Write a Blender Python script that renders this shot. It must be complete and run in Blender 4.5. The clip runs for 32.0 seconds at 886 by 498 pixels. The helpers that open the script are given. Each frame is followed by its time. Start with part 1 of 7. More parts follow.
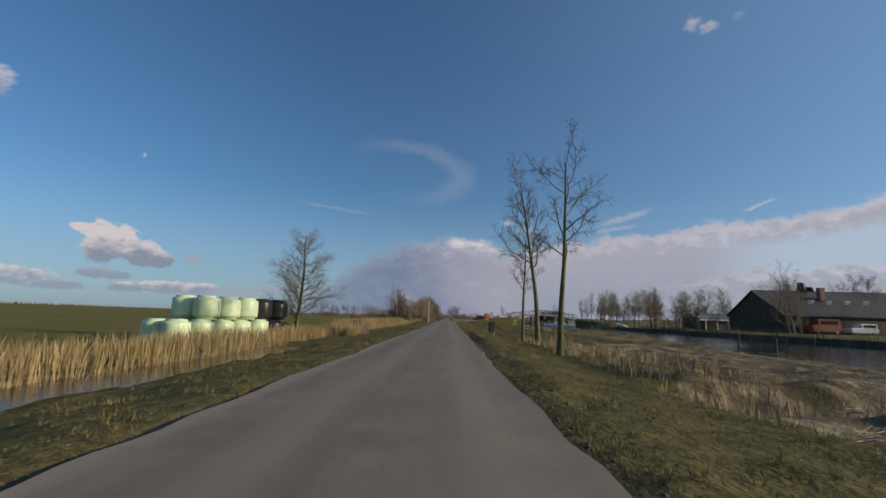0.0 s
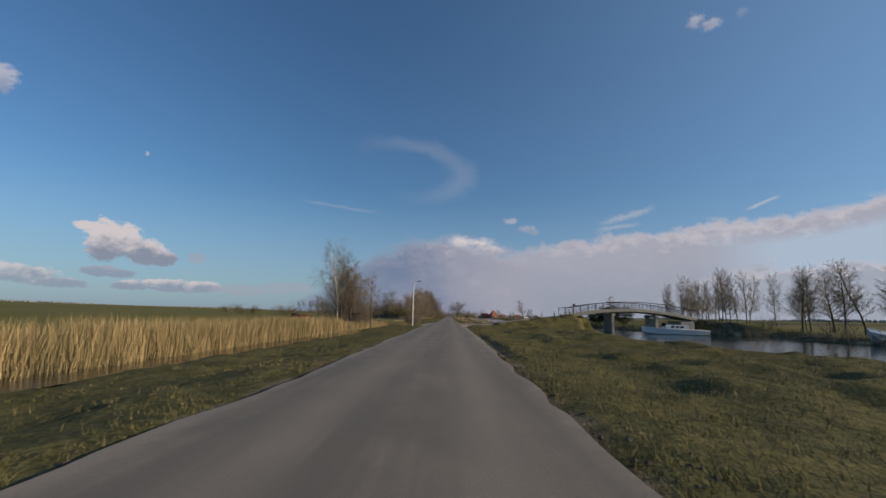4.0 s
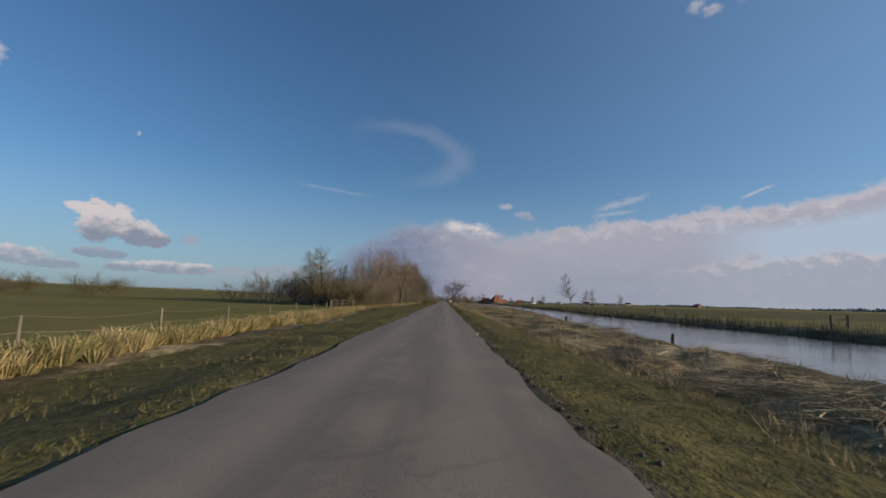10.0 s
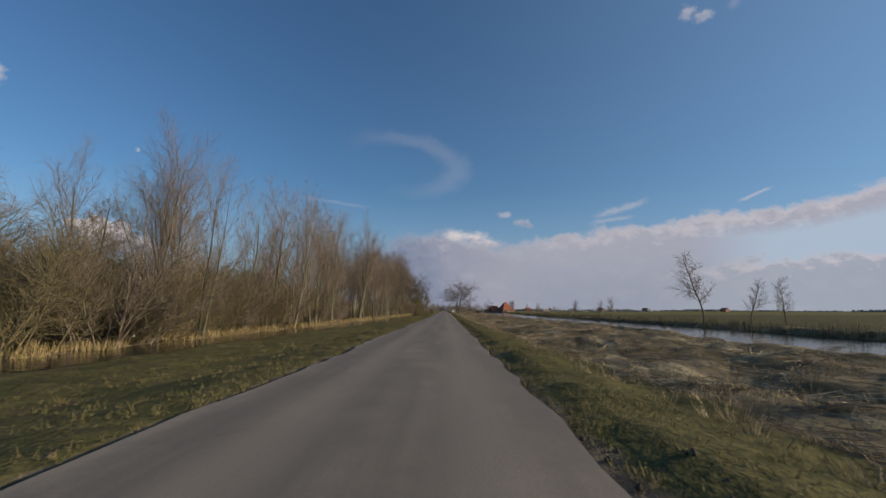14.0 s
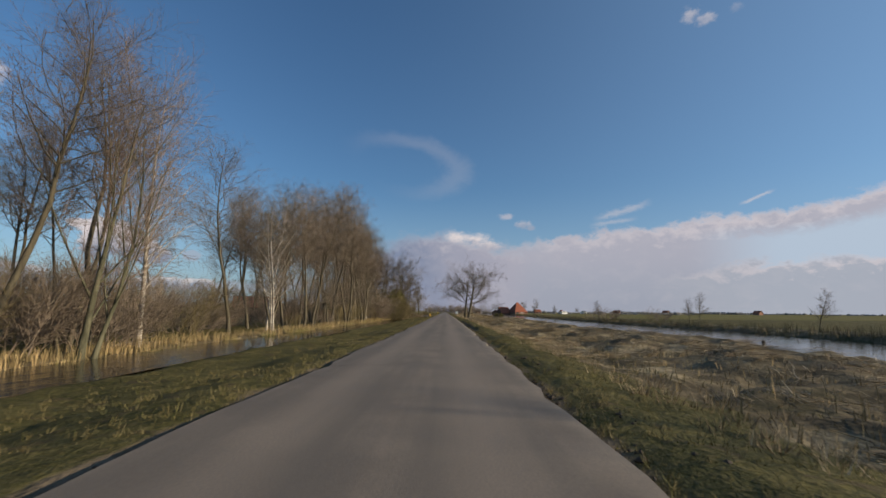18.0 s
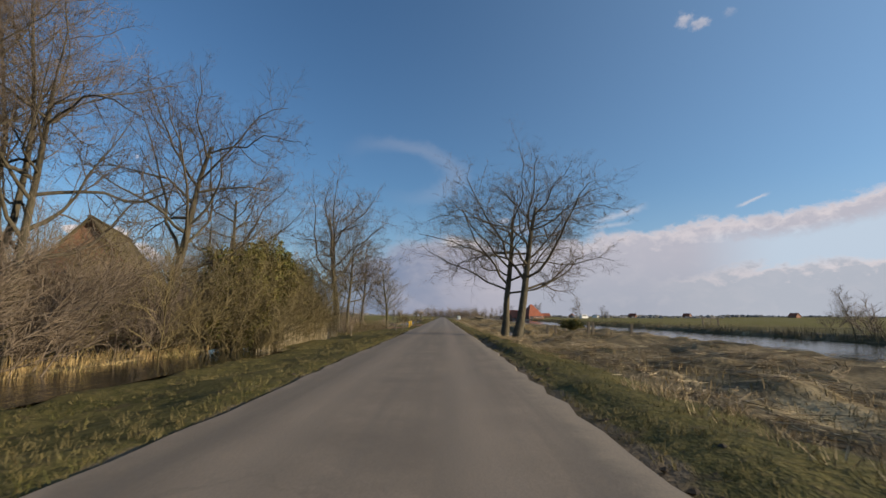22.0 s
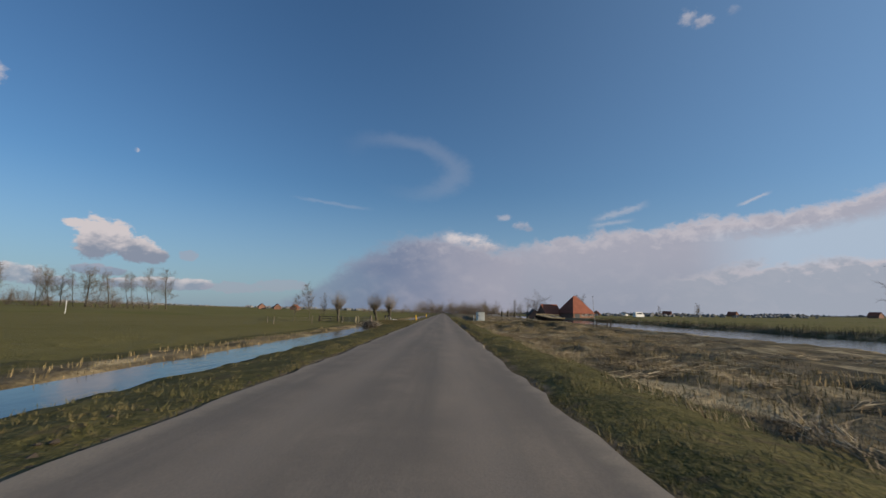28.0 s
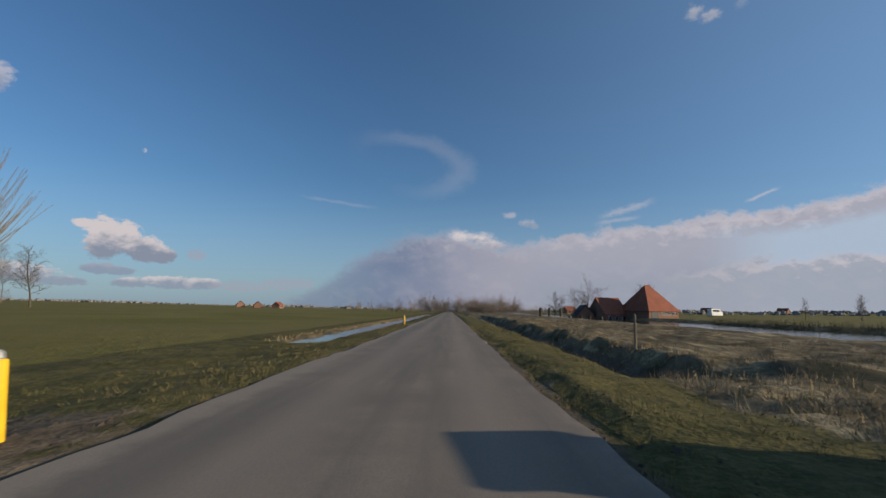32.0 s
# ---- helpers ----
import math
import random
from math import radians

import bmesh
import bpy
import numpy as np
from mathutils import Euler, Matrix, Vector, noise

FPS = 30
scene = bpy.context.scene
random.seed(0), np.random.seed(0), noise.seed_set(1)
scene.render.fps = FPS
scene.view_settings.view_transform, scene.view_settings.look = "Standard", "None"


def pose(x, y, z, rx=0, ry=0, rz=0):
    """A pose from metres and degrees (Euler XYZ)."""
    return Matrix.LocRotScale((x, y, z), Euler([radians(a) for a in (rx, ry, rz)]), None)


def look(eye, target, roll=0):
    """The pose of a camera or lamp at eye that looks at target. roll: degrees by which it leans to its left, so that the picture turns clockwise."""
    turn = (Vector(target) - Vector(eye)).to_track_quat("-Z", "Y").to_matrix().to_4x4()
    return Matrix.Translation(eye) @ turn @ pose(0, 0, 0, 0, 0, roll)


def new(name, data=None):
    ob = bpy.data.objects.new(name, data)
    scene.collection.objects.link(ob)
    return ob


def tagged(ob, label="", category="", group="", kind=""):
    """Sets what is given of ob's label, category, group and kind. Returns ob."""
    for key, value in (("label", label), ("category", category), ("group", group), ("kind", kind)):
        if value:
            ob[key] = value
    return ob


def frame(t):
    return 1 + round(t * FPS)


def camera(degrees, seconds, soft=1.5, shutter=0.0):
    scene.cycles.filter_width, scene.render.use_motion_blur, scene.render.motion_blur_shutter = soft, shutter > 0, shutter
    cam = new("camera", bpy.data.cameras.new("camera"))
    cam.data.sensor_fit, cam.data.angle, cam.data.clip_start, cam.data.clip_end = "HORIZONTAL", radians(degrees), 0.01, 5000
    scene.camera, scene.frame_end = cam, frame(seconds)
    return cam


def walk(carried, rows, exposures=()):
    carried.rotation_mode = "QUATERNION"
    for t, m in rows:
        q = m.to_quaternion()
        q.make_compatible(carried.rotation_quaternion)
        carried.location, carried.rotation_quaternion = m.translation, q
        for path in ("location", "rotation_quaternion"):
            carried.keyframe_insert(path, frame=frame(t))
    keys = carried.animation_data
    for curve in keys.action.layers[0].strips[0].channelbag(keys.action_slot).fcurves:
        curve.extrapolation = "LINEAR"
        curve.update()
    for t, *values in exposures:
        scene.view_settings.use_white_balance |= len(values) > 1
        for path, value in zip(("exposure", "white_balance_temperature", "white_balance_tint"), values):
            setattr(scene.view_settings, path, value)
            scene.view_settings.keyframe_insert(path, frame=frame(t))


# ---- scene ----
cam = camera(87.6, 32.0, soft=1.5, shutter=0.05)
# seconds, x, y, height, tilt, lean, heading
PATH = [
    (0, 0.61, 1.49, 1.2, 98.43, -1.35, 0.56),
    (0.5, 0.61, 9.62, 1.2, 96.85, -0.76, 0.56),
    (1, 0.61, 17.75, 1.2, 98.46, -0.90, 0.56),
    (1.5, 0.61, 25.89, 1.2, 97.14, -1.15, 0.50),
    (2, 0.61, 34.03, 1.2, 96.66, -1.01, 0.61),
    (2.5, 0.60, 42.17, 1.2, 97.22, -0.70, 0.87),
    (3, 0.60, 50.34, 1.2, 97.78, -1.22, 0.79),
    (3.5, 0.60, 58.52, 1.2, 97.99, -1.24, 0.90),
    (5.5, 0.60, 91.66, 1.2, 98.83, -1.85, 0.43),
    (6, 0.61, 99.95, 1.2, 98.87, -1.71, 0.46),
    (6.5, 0.65, 108.22, 1.2, 98.99, -1.65, 0.39),
    (7, 0.67, 116.46, 1.2, 99.06, -1.06, 0.46),
    (7.5, 0.70, 124.74, 1.2, 99.14, -1.26, 0.56),
    (8, 0.71, 133.01, 1.2, 98.57, -1.77, 0.69),
    (8.5, 0.70, 141.27, 1.2, 96.54, -1.82, 0.73),
    (9, 0.70, 149.52, 1.2, 96.29, -1.70, 0.50),
    (9.5, 0.69, 157.77, 1.2, 96.26, -2.03, 0.25),
    (10, 0.69, 166.01, 1.2, 96.34, -1.94, 0.12),
    (10.5, 0.69, 174.27, 1.2, 96.29, -1.72, 0.01),
    (11, 0.69, 182.56, 1.2, 96.27, -1.57, -0.05),
    (11.5, 0.69, 190.88, 1.2, 96.52, -1.43, -0.03),
    (12, 0.68, 199.25, 1.2, 96.67, -1.16, 0.06),
    (12.5, 0.68, 207.65, 1.2, 98.35, -1.14, -0.00),
    (13, 0.67, 216.08, 1.2, 97.72, -1.16, 0.10),
    (13.5, 0.66, 224.52, 1.2, 97.57, -0.98, 0.09),
    (14, 0.65, 232.97, 1.2, 97.51, -0.69, 0.24),
    (14.5, 0.65, 241.40, 1.2, 97.62, -0.99, 0.39),
    (16.5, 0.63, 275.08, 1.2, 97.83, -1.13, 0.43),
    (17, 0.63, 283.50, 1.2, 97.66, -0.98, 0.49),
    (17.5, 0.63, 291.92, 1.2, 97.16, -1.09, 0.45),
    (18, 0.64, 300.33, 1.2, 97.70, -0.98, 0.36),
    (18.5, 0.65, 308.75, 1.2, 97.43, -1.06, 0.38),
    (19, 0.66, 317.17, 1.2, 97.79, -0.84, 0.30),
    (19.5, 0.66, 325.58, 1.2, 97.35, -0.92, 0.31),
    (20, 0.66, 334.00, 1.2, 98.07, -0.78, 0.25),
    (20.5, 0.66, 342.41, 1.2, 97.58, -0.86, 0.19),
    (21, 0.66, 350.82, 1.2, 97.56, -0.64, 0.12),
    (21.5, 0.65, 359.23, 1.2, 97.87, -0.68, 0.05),
    (22, 0.65, 367.63, 1.2, 98.27, -0.59, 0.10),
    (22.5, 0.64, 376.02, 1.2, 97.86, -0.38, 0.08),
    (23, 0.64, 384.41, 1.2, 97.47, -0.36, -0.02),
    (23.5, 0.64, 392.78, 1.2, 97.75, -0.32, 0.17),
    (24, 0.64, 401.15, 1.2, 97.94, -0.66, 0.33),
    (24.5, 0.64, 409.51, 1.2, 97.63, -1.07, 0.50),
    (25, 0.64, 417.86, 1.2, 97.31, -1.17, 0.55),
    (25.5, 0.64, 426.21, 1.2, 98.42, -0.91, 0.50),
    (27.5, 0.66, 459.55, 1.2, 97.82, -0.73, 0.02),
    (28, 0.66, 467.89, 1.2, 97.81, -1.09, 0.08),
    (28.5, 0.66, 476.24, 1.2, 97.59, -0.62, 0.19),
    (29, 0.67, 484.58, 1.2, 97.72, -0.64, 0.40),
    (29.5, 0.68, 492.91, 1.2, 97.55, -0.88, 0.44),
    (30, 0.68, 501.24, 1.2, 97.72, -0.65, 0.56),
    (30.5, 0.66, 509.57, 1.2, 97.72, -0.76, 0.53),
    (31, 0.62, 517.89, 1.2, 97.83, -0.70, 0.70),
    (31.5, 0.62, 526.19, 1.2, 97.49, -0.82, 0.69),
    (32, 0.62, 534.48, 1.2, 97.55, -0.87, 0.84),
]
walk(cam, [(t, pose(x, y, z, tilt, lean, turn)) for t, x, y, z, tilt, lean, turn in PATH],
     exposures=[(0, 0.02, 6500, 10), (14, 0.02, 6500, 10), (17, 0.12, 6600, 10), (20, 0.26, 6750, 10), (22, 0.36, 6800, 10), (23, 0.38, 7150, 10), (24, 0.14, 6900, 10), (25, 0.06, 6650, 10), (28, 0.02, 6500, 10), (32, 0.02, 6500, 10)])

# ---- sky and sun ----
SUN_AZ, SUN_EL = radians(101), radians(15.5)
world = bpy.data.worlds.new("sky")
scene.world = world
world.use_nodes = True
wt = world.node_tree
wt.nodes.clear()


class Nodes:
    """Short hand for node trees."""

    def __init__(self, tree):
        self.t = tree

    def add(self, kind):
        return self.t.nodes.new(kind)

    def put(self, socket, value):
        if isinstance(value, bpy.types.NodeSocket):
            self.t.links.new(value, socket)
        elif value is not None:
            socket.default_value = value

    def math(self, op, a, b=None, c=None, clamp=False):
        n = self.add("ShaderNodeMath")
        n.operation, n.use_clamp = op, clamp
        for s, v in zip(n.inputs, (a, b, c)):
            self.put(s, v)
        return n.outputs[0]

    def remap(self, v, a, b, c=0.0, d=1.0, smooth=True):
        n = self.add("ShaderNodeMapRange")
        n.interpolation_type = "SMOOTHSTEP" if smooth else "LINEAR"
        for s, x in zip(n.inputs, (v, a, b, c, d)):
            self.put(s, x)
        return n.outputs[0]

    def mix(self, f, a, b, blend="MIX"):
        n = self.add("ShaderNodeMix")
        n.data_type, n.blend_type = "RGBA", blend
        self.put(n.inputs[0], f)
        self.put(n.inputs[6], a if not isinstance(a, tuple) else (*a, 1)[:4])
        self.put(n.inputs[7], b if not isinstance(b, tuple) else (*b, 1)[:4])
        return n.outputs[2]

    def noise(self, vec, scale, detail=4.0, rough=0.55, distort=0.0):
        n = self.add("ShaderNodeTexNoise")
        self.put(n.inputs["Vector"], vec)
        for k, v in (("Scale", scale), ("Detail", detail), ("Roughness", rough), ("Distortion", distort)):
            n.inputs[k].default_value = v
        return n.outputs[0]

    def ramp(self, v, stops):
        n = self.add("ShaderNodeValToRGB")
        self.put(n.inputs[0], v)
        el = n.color_ramp.elements
        while len(el) < len(stops):
            el.new(0.5)
        for e, (p, c) in zip(el, stops):
            e.position = p
            e.color = (*c, 1) if isinstance(c, tuple) else (c, c, c, 1)
        return n.outputs[0]

    def combine(self, x, y, z=0.0):
        n = self.add("ShaderNodeCombineXYZ")
        for s, v in zip(n.inputs, (x, y, z)):
            self.put(s, v)
        return n.outputs[0]


W = Nodes(wt)
nishita = W.add("ShaderNodeTexSky")
nishita.sky_type, nishita.sun_disc = "NISHITA", False
nishita.sun_elevation, nishita.sun_rotation = SUN_EL, SUN_AZ
nishita.altitude, nishita.air_density, nishita.dust_density, nishita.ozone_density = 0, 1.0, 0.9, 2.6
way = W.add("ShaderNodeSeparateXYZ")
W.put(way.inputs[0], W.add("ShaderNodeTexCoord").outputs["Generated"])
# heading from the road's line and height over the horizon, in degrees
az = W.math("DEGREES", W.math("ARCTAN2", way.outputs[0], way.outputs[1]))
elv = W.math("DEGREES", W.math("ARCSINE", way.outputs[2]))
sky = nishita.outputs[0]
sky = W.mix(1.0, sky, (0.66, 0.91, 1.10), "MULTIPLY")
# thin veil towards the sun
sky = W.mix(W.remap(az, -20.0, 95.0, 0.0, 0.42), sky, (3.0, 4.7, 6.9))


# cloud texture: broad heaps, billows and ragged fringes
heads = W.combine(az, W.math("MULTIPLY", elv, 1.5))
big_n = W.math("SUBTRACT", W.noise(heads, 0.16, 3.0, 0.5, 0.2), 0.5)
bil_n = W.math("SUBTRACT", W.noise(heads, 0.5, 5.0, 0.58, 0.35), 0.5)
rag_n = W.math("SUBTRACT", W.noise(heads, 1.5, 5.0, 0.62, 0.2), 0.5)
K = 1 / 0.1  # cloud brightness is given as seen; the sky is scaled by 0.1 below
white, lavender, slate = (0.60 * K, 0.55 * K, 0.56 * K), (0.34 * K, 0.345 * K, 0.415 * K), (0.165 * K, 0.205 * K, 0.31 * K)
pinkish = (0.55 * K, 0.505 * K, 0.535 * K)


def weigh(*terms):
    """The sum of value times weight."""
    total = 0.0
    for value, weight in terms:
        total = W.math("ADD", W.math("MULTIPLY", value, weight), total)
    return total


def bank(top, edge, bright, grey, rim, thick, strength):
    """A cloud bank under the line top, with a billowing upper edge; rim says how bright that edge is along the heading."""
    global sky
    under = W.math("ADD", W.math("SUBTRACT", top, elv), weigh((big_n, 2.2), (bil_n, 2.6), (rag_n, 0.9)))
    cover = W.remap(under, -0.2, edge)
    lit = W.remap(W.math("ADD", under, weigh((big_n, 2.0), (bil_n, 5.0), (rag_n, 1.2))), 0.0, thick, 1.0, 0.0)
    lit = W.math("ADD", W.math("MULTIPLY", lit, rim), weigh((bil_n, 0.45), (big_n, 0.35)), clamp=True)
    sky = W.mix(W.math("MULTIPLY", cover, strength), sky, W.mix(lit, grey, bright))


def cloud(lobes, bright, grey, base, tall, amount=1.0, rag=1.0, soft=0.3):
    """A cumulus of several lobes (heading, height, half width, half height): a ragged, billowing top, lit from the upper right, over a flat grey base."""
    global sky
    body = None
    for a, e, wide, high in lobes:
        dx = W.math("DIVIDE", W.math("SUBTRACT", az, a), wide)
        dy = W.math("DIVIDE", W.math("SUBTRACT", elv, e), high)
        d = W.math("SUBTRACT", 1.0, W.math("SQRT", W.math("ADD", W.math("MULTIPLY", dx, dx), W.math("MULTIPLY", dy, dy))))
        body = d if body is None else W.math("SMOOTH_MAX", body, d, 0.25)
    body = W.math("ADD", body, weigh((bil_n, 0.9 * rag), (rag_n, 0.75 * rag)))
    body = W.math("MINIMUM", body, W.math("ADD", W.math("MULTIPLY", W.math("SUBTRACT", elv, base), 1.2), weigh((rag_n, 0.9), (bil_n, 0.5), (1.0, 0.2))))
    cover = W.math("MULTIPLY", W.remap(body, 0.0, soft), amount)
    tone = W.math("ADD", W.math("DIVIDE", W.math("SUBTRACT", elv, base), tall), weigh((bil_n, 1.3), (rag_n, 0.8), (body, -0.25)))
    sky = W.mix(cover, sky, W.mix(W.remap(tone, 0.12, 0.8), grey, bright))


def streak(a, e, slope, long, thick, amount):
    """A thin wisp along a slanting line."""
    global sky
    dx = W.math("SUBTRACT", az, a)
    dy = W.math("SUBTRACT", W.math("SUBTRACT", elv, e), W.math("MULTIPLY", dx, slope))
    f = W.remap(W.math("ABSOLUTE", W.math("ADD", dy, weigh((bil_n, thick * 1.6), (rag_n, thick * 1.2)))), 0.0, thick, 1.0, 0.0)
    f = W.math("MULTIPLY", f, W.remap(W.math("ABSOLUTE", dx), long * 0.35, long, 1.0, 0.0))
    sky = W.mix(W.math("MULTIPLY", f, amount), sky, white)


# thin haze low over the land
sky = W.mix(W.remap(elv, 0.0, 16.0, 0.55, 0.0), sky, (0.30 * K, 0.40 * K, 0.53 * K))
across = W.math("DIVIDE", W.math("ADD", az, 50.0), 100.0)
# slate bank left of the road's end, rising to a heap over the road
top = W.ramp(across, [(0.28, 0.0), (0.33, 0.13), (0.37, 0.27), (0.405, 0.40), (0.44, 0.47), (0.47, 0.505), (0.50, 0.505), (0.535, 0.49), (0.56, 0.45), (0.60, 0.42), (0.66, 0.42)])
rim = W.ramp(across, [(0.36, 0.1), (0.43, 0.3), (0.48, 0.55), (0.53, 0.6), (0.57, 0.3), (0.60, 0.2)])
shade = W.mix(W.remap(W.math("ADD", az, weigh((big_n, 14.0))), -9.0, 7.0), slate, (0.345 * K, 0.34 * K, 0.41 * K))
bank(W.math("MULTIPLY", top, 20.0), 2.0, pinkish, shade, rim, 3.0, W.math("MULTIPLY", W.remap(across, 0.31, 0.47, 0.6, 0.95), W.remap(across, 0.58, 0.66, 1.0, 0.0)))
# broad grey bank to the right with a bright ribbon for its upper edge
top = W.ramp(across, [(0.50, 0.30), (0.57, 0.41), (0.62, 0.455), (0.68, 0.485), (0.74, 0.515), (0.80, 0.545), (0.85, 0.54), (0.885, 0.545), (0.92, 0.575), (0.96, 0.635)])
rim = W.ramp(across, [(0.55, 0.35), (0.62, 0.5), (0.72, 0.75), (0.82, 0.95), (0.92, 1.0)])
base = W.math("MULTIPLY", top, 20.0)
bank(base, 0.9, pinkish, W.mix(W.remap(elv, 1.0, 8.0), (0.30 * K, 0.32 * K, 0.395 * K), (0.37 * K, 0.365 * K, 0.43 * K)), rim, 2.6, W.remap(across, 0.535, 0.64, 0.0, 0.92))
# blue gap under the ribbon, then a lower bank
below = W.math("ADD", W.math("SUBTRACT", base, elv), weigh((bil_n, -2.2), (big_n, -1.5), (rag_n, -0.7)))
gap = W.math("MULTIPLY", W.remap(az, 27.0, 37.0), W.remap(below, 1.2, 3.0))
sky = W.mix(W.math("MULTIPLY", gap, 0.85), sky, (0.40 * K, 0.50 * K, 0.62 * K))
low = W.ramp(across, [(0.70, 0.16), (0.76, 0.225), (0.82, 0.285), (0.87, 0.28), (0.92, 0.30), (0.96, 0.33)])
rim = W.ramp(across, [(0.70, 0.2), (0.80, 0.6), (0.90, 0.9)])
bank(W.math("MULTIPLY", low, 20.0), 0.8, pinkish, (0.33 * K, 0.355 * K, 0.42 * K), rim, 1.7, W.remap(az, 22.0, 30.0, 0.0, 0.9))
cloud([(3.4, 8.8, 2.4, 1.3), (5.2, 8.1, 2.0, 1.0), (1.2, 9.2, 1.8, 1.0)], (0.66 * K, 0.60 * K, 0.60 * K), lavender, 6.9, 2.4, 0.9, 1.0, 0.9)
cloud([(-7.2, 5.4, 5.5, 1.6), (-3.5, 6.3, 3.0, 1.2)], lavender, slate, 3.6, 4.0, 0.5, 1.2, 0.9)
# fair-weather heap on the left with smaller ones under it
cloud([(-37.3, 6.7, 2.1, 2.6), (-35.8, 6.9, 1.7, 2.0), (-34.2, 5.9, 2.1, 1.5), (-32.4, 5.3, 1.7, 0.9), (-39.2, 8.0, 1.1, 0.5)], white, (0.235 * K, 0.27 * K, 0.345 * K), 4.6, 2.9)
cloud([(-37.6, 3.6, 2.0, 0.6), (-36.0, 3.5, 1.6, 0.5)], lavender, (0.24 * K, 0.29 * K, 0.38 * K), 3.1, 1.3, 0.85)
cloud([(-29.2, 5.6, 1.2, 0.6)], lavender, lavender, 5.0, 1.0, 0.55, 1.2)
cloud([(-31.5, 2.5, 3.6, 0.8), (-28.4, 2.5, 2.4, 0.7), (-35.0, 2.3, 2.0, 0.6)], white, (0.25 * K, 0.29 * K, 0.37 * K), 1.8, 1.5, 0.85)
cloud([(-43.5, 3.0, 3.2, 1.0), (-47.5, 3.4, 3.0, 1.3), (-40.5, 2.2, 2.4, 0.6)], white, (0.25 * K, 0.29 * K, 0.37 * K), 1.9, 2.0, 0.8)
cloud([(-24.5, 2.3, 4.0, 0.7), (-19.5, 2.8, 3.6, 0.8)], lavender, lavender, 1.2, 1.2, 0.5, 1.2)
cloud([(-46.7, 19.9, 1.3, 1.5)], white, lavender, 18.4, 2.2, 0.6, 1.3, 0.6)
cloud([(29.3, 31.3, 1.5, 0.9), (30.7, 30.6, 1.4, 0.7)], white, lavender, 29.6, 1.8, 0.5, 1.4, 0.8)
cloud([(33.6, 30.8, 0.9, 0.6)], white, lavender, 30.1, 1.2, 0.18, 1.4, 0.8)
# torn scraps over the banks
cloud([(7.4, 11.7, 1.3, 0.5), (9.4, 10.7, 1.5, 0.6), (10.4, 10.3, 0.9, 0.4)], pinkish, lavender, 9.8, 1.6, 0.5, 1.3, 0.7)
streak(21.0, 11.9, 0.24, 3.6, 0.6, 0.36)
streak(20.0, 10.7, 0.1, 3.0, 0.4, 0.3)
streak(34.3, 12.2, 0.35, 1.8, 0.28, 0.5)
streak(-14.0, 12.8, -0.09, 5.5, 0.3, 0.14)
# curved wisp high over the road
wx = W.math("ADD", az, 6.0)
wy = W.math("SUBTRACT", W.math("ADD", elv, W.math("MULTIPLY", wx, 0.06)), 17.6)
ring = W.math("SQRT", W.math("ADD", W.math("POWER", W.math("DIVIDE", wx, 8.4), 2.0), W.math("POWER", W.math("DIVIDE", wy, 3.7), 2.0)))
wisp = W.math("ABSOLUTE", W.math("ADD", W.math("SUBTRACT", ring, 0.86), weigh((big_n, 0.35), (bil_n, 0.22), (rag_n, 0.1))))
wisp = W.math("MULTIPLY", W.remap(wisp, 0.0, 0.34, 1.0, 0.0), W.remap(W.math("ADD", az, W.math("MULTIPLY", wy, 1.1)), -13.0, 1.0))
sky = W.mix(W.math("MULTIPLY", wisp, 0.12), sky, white)
# half moon by day
mdx, mdy = W.math("SUBTRACT", az, -34.9), W.math("SUBTRACT", elv, 16.0)
moon = W.remap(W.math("SQRT", W.math("ADD", W.math("MULTIPLY", mdx, mdx), W.math("MULTIPLY", mdy, mdy))), 0.16, 0.3, 1.0, 0.0)
moon = W.math("MULTIPLY", moon, W.remap(mdx, -0.12, 0.12, 0.1, 0.55))
sky = W.mix(moon, sky, white)
backdrop = W.add("ShaderNodeBackground")
W.put(backdrop.inputs[0], sky)
backdrop.inputs[1].default_value = 0.1
W.put(W.add("ShaderNodeOutputWorld").inputs[0], backdrop.outputs[0])

sun_lamp = bpy.data.lights.new("sun", "SUN")
sun_lamp.energy, sun_lamp.angle, sun_lamp.color = 5.0, radians(0.6), (1.0, 0.83, 0.60)
sun = new("sun", sun_lamp)
sun.matrix_world = look((0, 0, 0), (-math.sin(SUN_AZ) * math.cos(SUN_EL), -math.cos(SUN_AZ) * math.cos(SUN_EL), -math.sin(SUN_EL)))

# ---- materials ----
def material(name, build):
    m = bpy.data.materials.new(name)
    m.use_nodes = True
    m.node_tree.nodes.clear()
    N = Nodes(m.node_tree)
    bsdf = N.add("ShaderNodeBsdfPrincipled")
    N.put(N.add("ShaderNodeOutputMaterial").inputs[0], bsdf.outputs[0])
    build(N, bsdf)
    return m


def bump(N, bsdf, height, strength, distance):
    b = N.add("ShaderNodeBump")
    b.inputs["Strength"].default_value, b.inputs["Distance"].default_value = strength, distance
    N.put(b.inputs["Height"], height)
    N.put(bsdf.inputs["Normal"], b.outputs[0])


